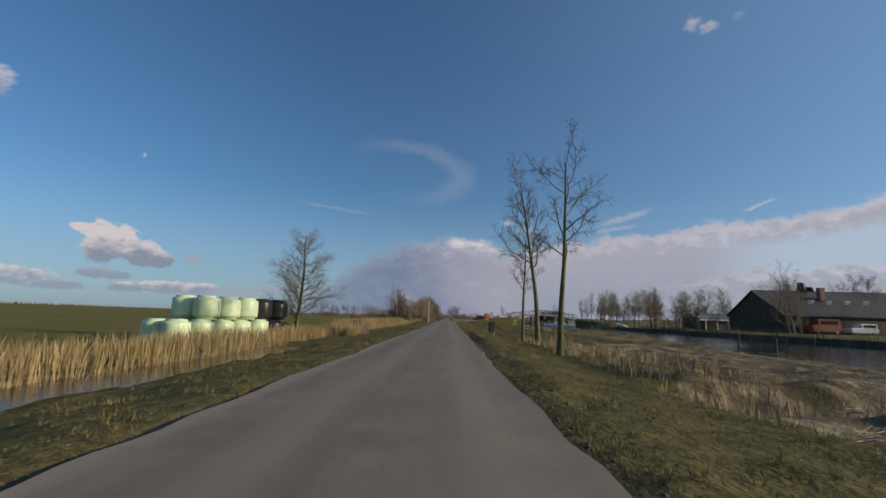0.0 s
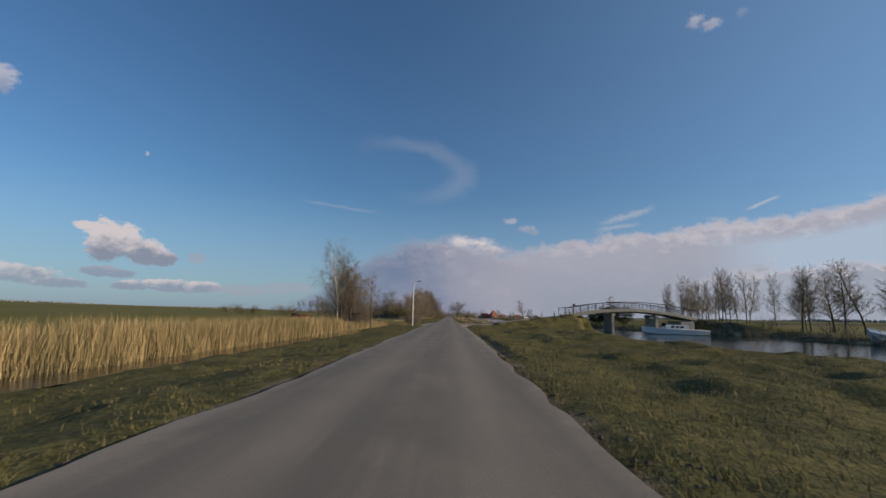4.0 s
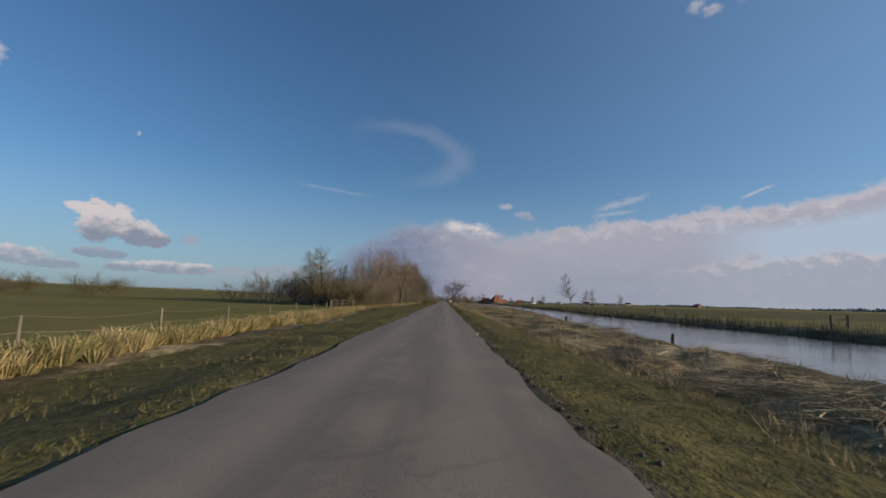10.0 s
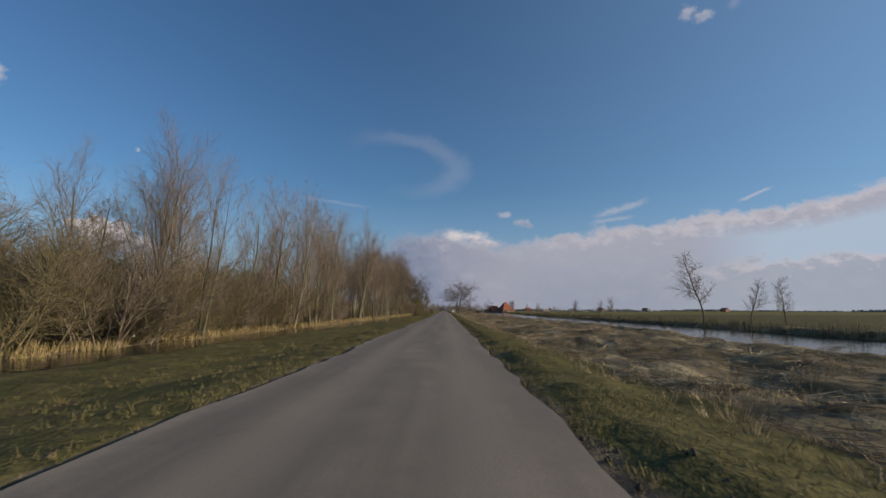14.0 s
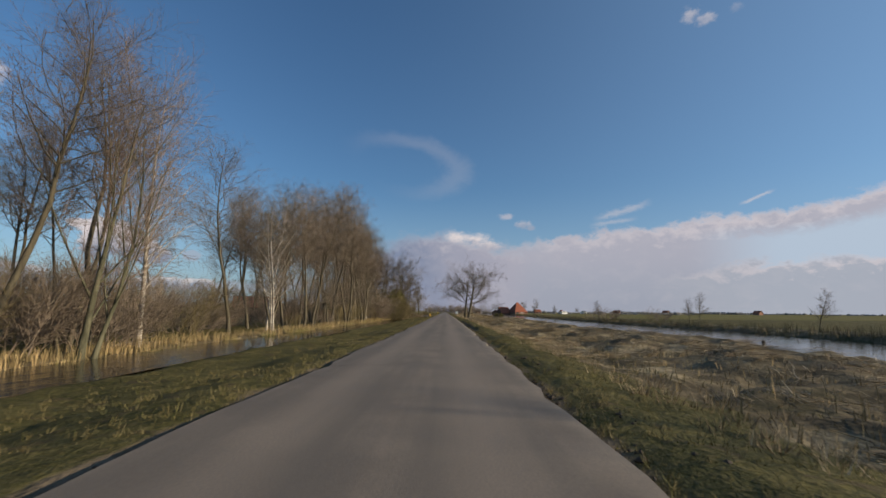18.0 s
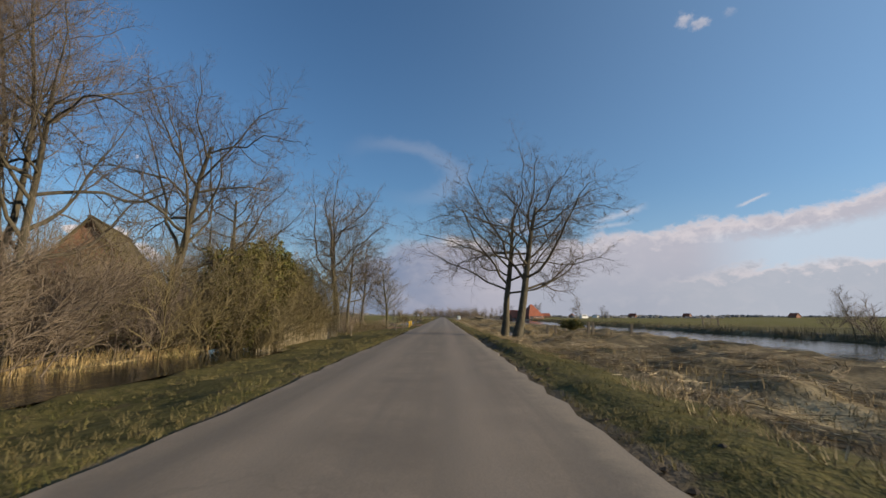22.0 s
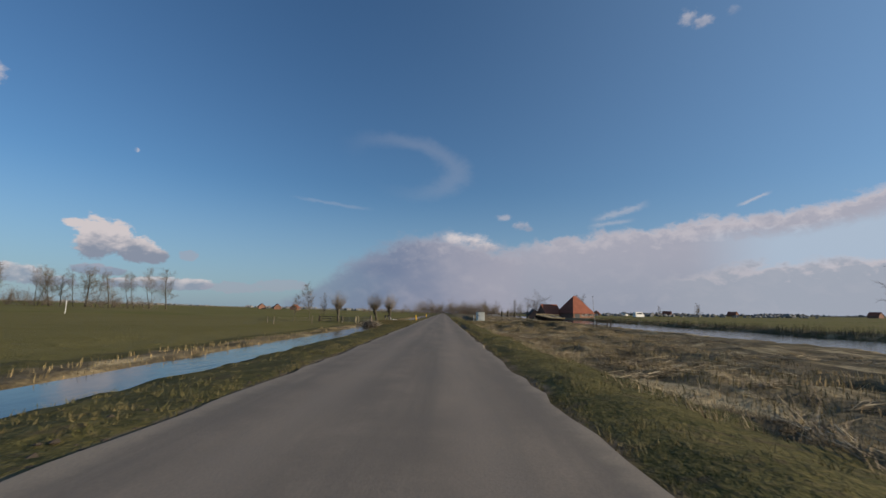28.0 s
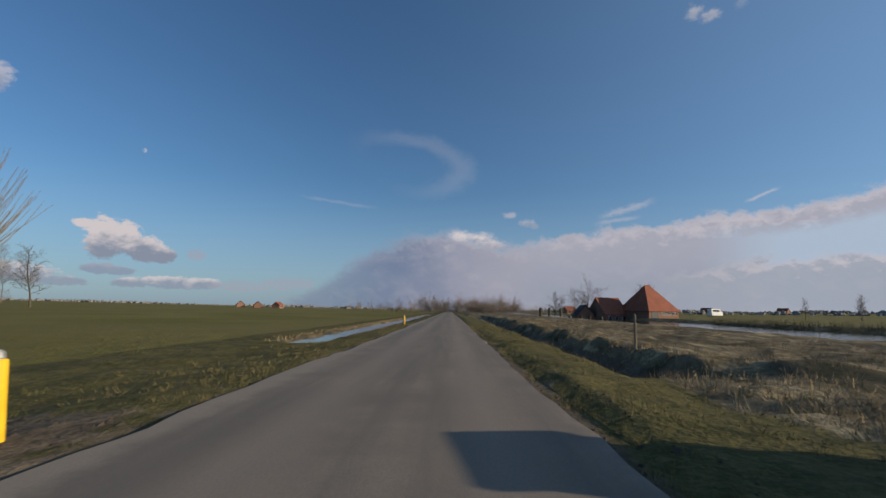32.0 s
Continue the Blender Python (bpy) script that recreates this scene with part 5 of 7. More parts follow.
part("deck", arc_strip(18.5, 43.5, 28, 144.9, 149.1, deck_z, lambda x: deck_z(x) - 0.38), M_CONCRETE, bridge)
part("road_surface", arc_strip(18.0, 44.0, 28, 145.2, 148.8, lambda x: deck_z(x) + 0.04, lambda x: deck_z(x) + 0.004), M_ASPHALT, bridge, "asphalt surface")
for ya, yb in ((144.7, 145.1), (148.9, 149.3)):
    part("edge_beam", arc_strip(18.5, 43.5, 28, ya, yb, lambda x: deck_z(x) + 0.14, lambda x: deck_z(x) - 0.30), M_CONCRETE, bridge)
for x in (27.6, 36.0):
    part("pier", box(0.55, 0.7, deck_z(x) + 1.6 - 0.5, pose(x, 145.5, -1.6), 0.05), M_CONCRETE, bridge)
    part("pier", box(0.55, 0.7, deck_z(x) + 1.6 - 0.5, pose(x, 148.5, -1.6), 0.05), M_CONCRETE, bridge)
    part("cross_beam", box(0.7, 4.3, 0.4, pose(x, 147, deck_z(x) - 0.95), 0.03), M_CONCRETE, bridge)
    part("pier_wall", box(0.25, 2.4, deck_z(x) + 0.6, pose(x, 147, -1.6)), M_CONCRETE, bridge)
for x in (20.2, 41.8):
    part("abutment", box(2.6, 4.1, 2.6, pose(x, 147, -1.4), 0.03), M_CONCRETE, bridge)
for yr in (144.9, 149.1):
    def rail_z(x):
        return deck_z(x) + 0.12
    rail = part("railing", arc_strip(18.2, 43.8, 30, yr - 0.05, yr + 0.05, lambda x: rail_z(x) + 1.08, lambda x: rail_z(x) + 0.98), M_RAIL, bridge, "dark steel top rail")
    for hgt in (0.25, 0.5, 0.75):
        part("rail_bar", arc_strip(18.2, 43.8, 30, yr - 0.018, yr + 0.018, lambda x: rail_z(x) + hgt + 0.035, lambda x: rail_z(x) + hgt), M_RAIL, rail)
    for i in range(18):
        x = 18.3 + i * 1.5
        part("rail_post", box(0.07, 0.07, 1.02, pose(x, yr, rail_z(x))), M_RAIL, rail)

# ---- street lamp ----
lamp = empty("street_lamp", pose(-4.75, 134.4, ground_z(-4.75, 134.4)), "tall pale street lamp with a short curved arm", "street lamp")
part("pole", tube(0.085, 0.05, 5.95, pose(0, 0, -0.2), 14), M_POLE, lamp)
b = bmesh.new()
prev = Vector((0, 0, 5.7))
for i in range(1, 9):
    a = i / 8 * 1.25
    p = Vector((0.9 * (1 - math.cos(a)) * 0.95, 0, 5.7 + 0.85 * math.sin(a)))
    rod(prev, p, 0.045, 8, b)
    prev = p
part("arm", b, M_POLE, lamp)
part("lamp_head", box(0.62, 0.2, 0.09, pose(prev.x - 0.05 + 0.3, 0, prev.z - 0.04, 0, -8, 0), 0.03), M_RAIL, lamp, "flat dark lamp head")

# ---- houses ----
def gable_house(name, x, y, turn_z, w, d, eaves, ridge, wall, roof, label, hip=0.0, over=0.35, category="house", z=None):
    """A house with walls, two roof slopes (hipped by hip metres) and its ridge along local x."""
    ob = empty(name, pose(x, y, (ground_z(x, y) if z is None else z) - 0.1, 0, 0, turn_z), label, category)
    b = bmesh.new()
    hw, hd = w / 2, d / 2
    g = ridge if hip == 0 else eaves
    low = [b.verts.new(p) for p in ((-hw, -hd, 0), (hw, -hd, 0), (hw, hd, 0), (-hw, hd, 0))]
    up = [b.verts.new(p) for p in ((-hw, -hd, eaves), (hw, -hd, eaves), (hw, hd, eaves), (-hw, hd, eaves))]
    gl, gr = b.verts.new((-hw, 0, g + (0.001 if hip else 0))), b.verts.new((hw, 0, g + (0.001 if hip else 0)))
    for f in ((low[0], low[1], up[1], up[0]), (low[2], low[3], up[3], up[2]), (low[1], low[2], up[2], gr, up[1]), (low[3], low[0], up[0], gl, up[3])):
        b.faces.new(f)
    part("wall", b, wall, ob)
    drop = over * (ridge - eaves) / hd
    a = hw + (over if hip == 0 else over)
    r = hw - hip + (over if hip == 0 else 0)
    e = eaves - drop
    top = 0.12
    for s in (-1, 1):
        b = bmesh.new()
        q = [(-a, s * (hd + over), e), (a, s * (hd + over), e), (r, 0, ridge), (-r, 0, ridge)]
        lo = [b.verts.new(p) for p in q]
        hi = [b.verts.new((p[0], p[1], p[2] + top)) for p in q]
        for k in range(4):
            b.faces.new((lo[k], lo[(k + 1) % 4], hi[(k + 1) % 4], hi[k]))
        b.faces.new(lo[::-1])
        b.faces.new(hi)
        bmesh.ops.recalc_face_normals(b, faces=b.faces[:])
        part("roof_slope", b, roof, ob)
        if hip:
            b = bmesh.new()
            q = [(s * a, -hd - over, e), (s * a, hd + over, e), (s * r, 0, ridge)]
            lo = [b.verts.new(p) for p in q]
            hi = [b.verts.new((p[0], p[1], p[2] + top)) for p in q]
            for k in range(3):
                b.faces.new((lo[k], lo[(k + 1) % 3], hi[(k + 1) % 3], hi[k]))
            b.faces.new(lo[::-1])
            b.faces.new(hi)
            bmesh.ops.recalc_face_normals(b, faces=b.faces[:])
            part("roof_hip", b, roof, ob)
    part("ridge_cap", box(2 * r, 0.3, 0.12, pose(0, 0, ridge + 0.06), 0.04), roof, ob)
    return ob


def window(house, x, y, z, w, h, rz=0):
    fr = part("window", box(w, 0.09, h, pose(x, y, z, 0, 0, rz), 0.01), M_WHITE, house, "white framed window")
    for s in (-1, 1):
        part("pane", box(w / 2 - 0.09, 0.03, h - 0.14, pose(x, y, z + 0.07, 0, 0, rz) @ Matrix.Translation((s * w / 4, -0.045, 0))), M_GLASS, fr)


barn = gable_house("farm_barn", 57, 668, 24, 11, 11, 2.3, 9.2, M_BRICK, M_TILE, "large farm barn under a steep hipped red tile roof", hip=4.6, category="farmhouse")
part("barn_door", box(2.6, 0.1, 2.2, pose(-3.4, -5.5, 0.0), 0.02), M_RAIL, barn, "dark barn doors")
for i in range(6):
    window(barn, -0.6 + i * 0.98, -5.5, 0.9, 0.8, 0.9)
farm = gable_house("farmhouse", 46.5, 671, 20, 7.5, 8, 3.0, 7.4, M_BRICK, M_TILE, "brick farmhouse with a red tiled roof", category="farmhouse")
for i in range(3):
    window(farm, -2.4 + i * 2.4, -4.01, 1.0, 1.1, 1.4)
annex = gable_house("farm_annex", 40, 673, 90, 6, 5, 2.6, 5.2, M_BRICK, M_TILE_DARK, "low brick annex with a dark tiled roof", category="farmhouse")
window(annex, 0, -2.51, 0.9, 1.2, 1.2)
# dark farm over the canal
shed = gable_house("dark_barn", 67, 84, 0, 25, 15, 3.0, 7.2, M_WOOD_DARK, M_TILE_DARK, "long dark timber barn with a dark roof", category="barn")
part("chimney", box(0.9, 0.9, 2.2, pose(-3, -3, 5.6), 0.03), M_BRICK, shed, "square brick chimney")
for i in range(4):
    part("skylight", box(0.9, 0.06, 0.7, pose(-6 + i * 3, -4.4, 4.93, 29, 0, 0)), M_WHITE, shed)
# a flat black panel stands for the shade inside an open bay
part("barn_opening", box(5, 0.12, 3.0, pose(-7, -7.5, 0)), M_BLACK, shed, "black panel for the shade in an open bay")
open_shed = gable_house("open_shed", 61, 106, 0, 13, 7, 2.6, 3.6, M_WOOD_DARK, M_CABROOF, "low open-fronted timber shed with a pale roof edge", category="shed")
part("fascia", box(12.8, 0.1, 0.3, pose(0, -3.9, 2.1)), M_WHITE, open_shed)
for i in range(5):
    part("post", box(0.16, 0.16, 2.4, pose(-5 + i * 2.5, -3.62, 0)), M_WHITE, open_shed)
gable_house("field_barn", -29, 306, 70, 14, 9, 2.2, 5.6, M_WOOD_DARK, M_THATCH, "barn with a steep dark thatched roof among trees", category="barn")
gable_house("wood_shed", -34, 385, 20, 7, 5, 2.2, 3.8, M_WOOD_DARK, M_TILE, "low red-roofed shed behind the trees", category="shed")
gable_house("thatched_house", -21.5, 398.0, 112, 9, 8, 2.2, 7.2, M_BRICK, M_OLD_THATCH, "house under a dark mossy thatched roof half hidden behind shrubs")

# ---- grass, reed and straw ----
def ribbons(name, base, height, width, lean, mat, label, category, drop=0.0, segs=1):
    """Blades: each rises from base by height along lean, with a pointed tip. segs 2 gives a bent blade."""
    n = len(base)
    a = RNG.random(n) * 6.283
    across = np.stack([np.cos(a), np.sin(a), np.zeros(n)], -1) * (width / 2)[:, None]
    up = np.stack([lean[:, 0], lean[:, 1], np.ones(n)], -1)
    up = up / np.linalg.norm(up, axis=1)[:, None] * height[:, None]
    if segs == 1:
        co = np.stack([base - across, base + across, base + up], 1).reshape(-1, 3)
        tris = np.arange(3 * n).reshape(n, 3)
    else:
        mid = base + up * 0.55
        tip = base + up * np.array([1.25, 1.25, 1.0]) - np.stack([np.zeros(n), np.zeros(n), height * drop], -1)
        co = np.stack([base - across, base + across, mid - across * 0.8, mid + across * 0.8, tip], 1).reshape(-1, 3)
        i = np.arange(n)[:, None] * 5
        tris = np.concatenate([i + np.array([0, 1, 3]), i + np.array([0, 3, 2]), i + np.array([2, 3, 4])])
    me = arrays_mesh(name, co, tris, mat)
    return tagged(new(name, me), label, category, kind="stuff")


def scatter(n, x0, x1, y0, y1):
    """Points between two lines; x0 and x1 may be numbers or lists of (y, x)."""
    y = y0 + (y1 - y0) * RNG.random(n)
    a = line(y, x0) if isinstance(x0, list) else np.full(n, float(x0))
    b = line(y, x1) if isinstance(x1, list) else np.full(n, float(x1))
    return a, b, y


def on_land(x, y, dip=0.01):
    return np.stack([x, y, land(x, y) - dip], -1)


# verge grass in tufts, thickest beside the road, with gaps of bare soil between them
pts, tall = [], []
for lo, n in ((EDGE_L, 52000), (EDGE_R, 52000)):
    y = -4 + 580 * RNG.random(n)
    away = 0.12 + 4.6 * RNG.random(n) ** 1.6
    x = line(y, lo) + (away if lo is EDGE_R else -away)
    keep = hash_noise(x, y, 0.8, 61) + 0.6 * hash_noise(x, y, 2.3, 62) + RNG.random(n) * 0.8 > 0.1
    keep &= np.abs(y - 133) > np.where(x > 0, 9, -1)
    keep &= ~((x < 0) & (((y > 43.5) & (y < 53)) | ((y > 427) & (y < 434.5)) | ((y > 534) & (y < 540.5))))
    x, y = x[keep], y[keep]
    k = 9
    h = np.repeat(0.05 + 0.11 * RNG.random(len(x)) ** 1.8, k)
    rad = np.repeat(0.03 + 0.10 * RNG.random(len(x)), k)
    a = RNG.random(len(x) * k) * 6.283
    q = np.sqrt(RNG.random(len(x) * k))
    p = on_land(np.repeat(x, k) + rad * q * np.cos(a), np.repeat(y, k) + rad * q * np.sin(a))
    ok = p[:, 2] > -0.55
    pts.append(p[ok])
    tall.append(h[ok])
p, tall = np.concatenate(pts), np.concatenate(tall)
n = len(p)
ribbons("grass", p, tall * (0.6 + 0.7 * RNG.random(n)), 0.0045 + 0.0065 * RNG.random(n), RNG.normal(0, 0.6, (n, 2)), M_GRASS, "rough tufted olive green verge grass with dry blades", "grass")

# clods of soil along the road's edges and on the muddy entrance
cx, cy, cs = [], [], []
for lo, n in ((EDGE_L, 2600), (EDGE_R, 4200)):
    y = 570 * RNG.random(n)
    away = 0.06 + 0.75 * RNG.random(n) ** 1.6
    keep = hash_noise(y * 0 + (3 if lo is EDGE_R else 9), y, 5.0, 66) > -0.3
    cx.append((line(y, lo) + (away if lo is EDGE_R else -away))[keep])
    cy.append(y[keep])
    cs.append((0.02 + 0.05 * RNG.random(n) ** 2)[keep])
for x0, x1, y0, y1, n, big in ((-12, -2.7, 43.8, 52.5, 2600, 0.06), (4.5, 14, 38, 62, 1500, 0.05), (-9, -2.8, 427.5, 434, 500, 0.05), (-10, -2.8, 534.5, 540, 500, 0.05)):
    cx.append(x0 + (x1 - x0) * RNG.random(n))
    cy.append(y0 + (y1 - y0) * RNG.random(n))
    cs.append(0.02 + big * RNG.random(n) ** 2)
cx, cy, cs = np.concatenate(cx), np.concatenate(cy), np.concatenate(cs)
n = len(cx)
oct_ = np.array([(1, 0, 0), (0, 1, 0), (-1, 0, 0), (0, -1, 0), (0.3, 0.15, 0.5), (0, 0, -0.6)])
co = on_land(cx, cy, 0.0)[:, None] + oct_[None] * cs[:, None, None] * (0.6 + 0.8 * RNG.random((n, 6, 1)))
tri = np.array([(0, 1, 4), (1, 2, 4), (2, 3, 4), (3, 0, 4), (1, 0, 5), (2, 1, 5), (3, 2, 5), (0, 3, 5)])
tagged(new("clods", arrays_mesh("clods", co.reshape(-1, 3), (np.arange(n)[:, None, None] * 6 + tri[None]).reshape(-1, 3), M_SOIL)), "loose clods of brown soil along the road's edge", "clods", kind="stuff")
# grass on the ramp by the bridge and the first bank
n = 110000
x, y = 2.6 + 16 * RNG.random(n), 60 + 84 * RNG.random(n)
keep = (np.abs(y - lane(x)[0]) > lane(x)[2] + 0.2) & (hash_noise(x, y, 0.6, 64) + RNG.random(n) > 0.3)
p = on_land(x[keep], y[keep])
n = len(p)
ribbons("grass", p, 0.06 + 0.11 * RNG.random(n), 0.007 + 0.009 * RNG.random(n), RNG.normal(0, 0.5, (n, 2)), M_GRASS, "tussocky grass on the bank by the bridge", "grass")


# far edge of the ditch along the wood
FAR_DITCH = [(243, -12.4), (294, -10.6), (340, -10.0), (391, -9.9)]


def reeds(zones, mat, label, name="reeds"):
    out, hs = [], []
    for x0, x1, y0, y1, n, h0, h1 in zones:
        a, b, y = scatter(n, x0, x1, y0, y1)
        x = a + (b - a) * RNG.random(n)
        keep = hash_noise(x, y, 1.3, 71) + 0.6 * hash_noise(x, y, 0.5, 72) + RNG.random(n) > 0.05
        x, y = x[keep], y[keep]
        out.append(on_land(x, y, 0.1))
        hs.append(h0 + (h1 - h0) * RNG.random(len(x)) * (0.8 + 0.25 * hash_noise(x, y, 2.0, 73)))
    p, h = np.concatenate(out), np.concatenate(hs)
    n = len(p)
    ribbons(name, p, h, 0.012 + 0.014 * RNG.random(n), RNG.normal(0, 0.10, (n, 2)), mat, label, "reeds", 0.12, 2)


reeds([(-11.2, -8.2, -10, 38, 15000, 0.7, 1.5), (-9.4, -6.7, 38.0, 44.6, 3600, 0.7, 1.6), (-13.0, -9.2, 56, 112, 30000, 1.2, 1.9), (-12.0, -8.2, 100, 133, 10000, 0.6, 1.5), (-10.5, -7.4, 158, 168, 2500, 0.4, 0.9),
       (FAR_DITCH, [(y, x - 1.9) for y, x in FAR_DITCH], 243, 390, 21000, 0.35, 0.85)],
      M_REED, "dense strip of dry golden reed beside the ditch")
reeds([(-14.0, -5.6, 136, 158, 17000, 0.2, 0.7), (-9.0, -7.0, 404, 424, 1500, 0.2, 0.5), (-30, -9, 432, 446, 6000, 0.2, 0.6)], M_WEED, "dull brown dead weeds in rough grass", "dead_weeds")
reeds([(5.2, 9.5, 466, 500, 1500, 0.2, 0.5), (5.6, 15.5, 500, 535, 24000, 0.12, 0.44), (5.8, 13.0, 468, 500, 9000, 0.12, 0.4), (6.5, 12, 398, 432, 4000, 0.3, 0.7), (5.5, 9, 10, 36, 3500, 0.3, 0.8), (5.0, 9.0, 536, 600, 3500, 0.2, 0.5), (4.6, 9, 285, 390, 5000, 0.2, 0.5),
       (-8.6, -7.4, 557, 620, 2500, 0.15, 0.4), (-9.5, -7.8, 455, 523, 3000, 0.15, 0.45)],
      M_REED, "thin standing dead stalks on the bank", "dead_stalks")
reeds([(list(map(lambda q: (q[0], q[1] - 0.2), FAR)), list(map(lambda q: (q[0], q[1] + 1.6), FAR)), -20, 620, 60000, 0.7, 1.5)], M_FRINGE, "dark fringe of dry reed along the far bank")

n = 45000
x, y = 6.4 + 10.0 * RNG.random(n), 35 + 31 * RNG.random(n)
keep = hash_noise(x, y, 0.7, 64) + 0.6 * hash_noise(x, y, 2.2, 65) + RNG.random(n) * 0.7 > 0.15
p = on_land(x[keep], y[keep])
n = len(p)
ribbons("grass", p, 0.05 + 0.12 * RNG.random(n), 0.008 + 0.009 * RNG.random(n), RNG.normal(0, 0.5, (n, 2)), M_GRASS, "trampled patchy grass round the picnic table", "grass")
# arching dry tussocks along the ditch
cl, hs, ln, wd = [], [], [], []
for y0, y1, xs0, step in ((163, 205, [(163, -6.4), (205, -9.2)], 0.26), (170, 214, [(170, -7.4), (214, -10.4)], 0.30), (200, 246, [(200, -9.0), (246, -12.5)], 0.24), (246, 388, FAR_DITCH, 1.0)):
    for y in np.arange(y0, y1, step):
        x = float(line(y, xs0)) + RNG.normal(0, 0.22)
        k = int(70 + 60 * RNG.random())
        a, r = RNG.random(k) * 6.283, 0.16 * np.sqrt(RNG.random(k))
        px, py = x + r * np.cos(a), y + r * np.sin(a)
        cl.append(np.stack([px, py, np.full(k, ground_z(x, y) - 0.03)], -1))
        hs.append((0.6 + 0.4 * RNG.random(k)) * (0.75 + 0.5 * RNG.random()))
        lean = 0.25 + 0.75 * RNG.random(k)
        ln.append(np.stack([np.cos(a) * lean, np.sin(a) * lean], -1))
p, h, l = np.concatenate(cl), np.concatenate(hs), np.concatenate(ln)
ribbons("tussocks", p, h, np.full(len(p), 0.016), l, M_TUSSOCK, "pale arching dry grass tussocks along the ditch", "tussocks", 0.35, 2)

# cut reed lying on the bank
START = [(-10, 6.2), (29, 6.5), (36, 16), (64, 16), (70, 11), (120, 15), (150, 7), (165, 5.4), (230, 4.8), (300, 4.5), (380, 4.7), (430, 4.6), (470, 5.0), (520, 4.8), (560, 7.0), (620, 8.5)]
k, per = 4600, 46
y = -6 + 612 * RNG.random(k)
s, e = line(y, START), line(y, NEAR) - 0.8
x = s + np.clip(e - s, 0, 13) * RNG.random(k) ** 1.4
keep = (e > s) & (hash_noise(x, y, 3.4, 81) + 0.6 * RNG.random(k) > -0.1) & ~((y > 74) & (y < 150))
x, y = x[keep], y[keep]
a = np.repeat(hash_noise(x, y, 6.0, 83) * 2.6 + RNG.normal(0, 0.5, len(x)), per)
size = np.repeat(0.5 + 0.9 * RNG.random(len(x)), per)
n = len(a)
off, along = RNG.normal(0, 0.16, n) * size, RNG.normal(0, 0.28, n) * size
a = a + RNG.normal(0, 0.22, n)
px = np.repeat(x, per) - np.sin(a) * off + np.cos(a) * along
py = np.repeat(y, per) + np.cos(a) * off + np.sin(a) * along
p = on_land(px, py, -0.02)
p[:, 2] += 0.16 * RNG.random(n) ** 1.5 * size
ln = (0.25 + 0.55 * RNG.random(n)) * size
way_ = np.stack([np.cos(a), np.sin(a), RNG.normal(0, 0.14, n)], -1) * ln[:, None]
sidew = np.stack([-np.sin(a), np.cos(a), RNG.normal(0, 0.5, n)], -1) * (0.003 + 0.004 * RNG.random(n))[:, None]
co = np.stack([p - sidew, p + sidew, p + way_ + sidew * 0.6, p + way_ - sidew * 0.6], 1).reshape(-1, 3)
tagged(new("cut_reed", arrays_mesh("cut_reed", co, np.arange(4 * n).reshape(n, 4), M_STRAW, True)), "cut reed stalks strewn in heaps over the bank", "cut reed", kind="stuff")


# tufts of dead grass and rush all over the bank
k = 15000
y = -6 + 610 * RNG.random(k)
s, e = line(y, START) - 0.8, line(y, NEAR) - 1.0
x = s + np.minimum(e - s, 11) * RNG.random(k) ** 1.6
keep = ~((y > 74) & (y < 150)) & (hash_noise(x, y, 3.5, 91) > -0.45)
x, y = np.repeat(x[keep], 16), np.repeat(y[keep], 16)
n = len(x)
a, r = RNG.random(n) * 6.283, 0.16 * np.sqrt(RNG.random(n))
lean = 0.2 + 0.9 * RNG.random(n)
ribbons("rush_tufts", on_land(x + r * np.cos(a), y + r * np.sin(a), 0.02), 0.10 + 0.24 * RNG.random(n), 0.007 + 0.007 * RNG.random(n), np.stack([np.cos(a) * lean, np.sin(a) * lean], -1), M_STRAW, "ragged tufts of dead grass and rush on the bank", "tussocks")

# rough tufts on the turf bank by the drive, and stubble on the bank by the cabinet
for x0, x1, y0, y1, k, mat, words in ((-10.0, -3.6, 529.4, 534.2, 620, M_WEED, "tan tufts on a rough turf bank by the drive"), (-10.0, -3.4, 526.0, 534.0, 700, M_GRASS, "olive tufts round a hollow by the drive"),
                                      (3.6, 15.0, 514.0, 536.0, 2600, M_WEED, "brown rush stubble on the matted bank"), (3.2, 13.0, 516.0, 536.0, 1500, M_GRASS, "green tufts among rush stubble")):
    x, y = x0 + (x1 - x0) * RNG.random(k), y0 + (y1 - y0) * RNG.random(k)
    keep = hash_noise(x, y, 1.1, 95) + 0.7 * RNG.random(k) > 0.0
    big = np.repeat((0.6 + 0.8 * RNG.random(k))[keep], 20)
    x, y = np.repeat(x[keep], 20), np.repeat(y[keep], 20)
    n = len(x)
    a, r = RNG.random(n) * 6.283, 0.13 * np.sqrt(RNG.random(n))
    lean = 0.1 + 0.8 * RNG.random(n) ** 1.5
    ribbons("tufts", on_land(x + r * np.cos(a), y + r * np.sin(a), 0.02), (0.10 + 0.18 * RNG.random(n)) * big, 0.006 + 0.006 * RNG.random(n), np.stack([np.cos(a) * lean, np.sin(a) * lean], -1), mat, words, "tussocks")


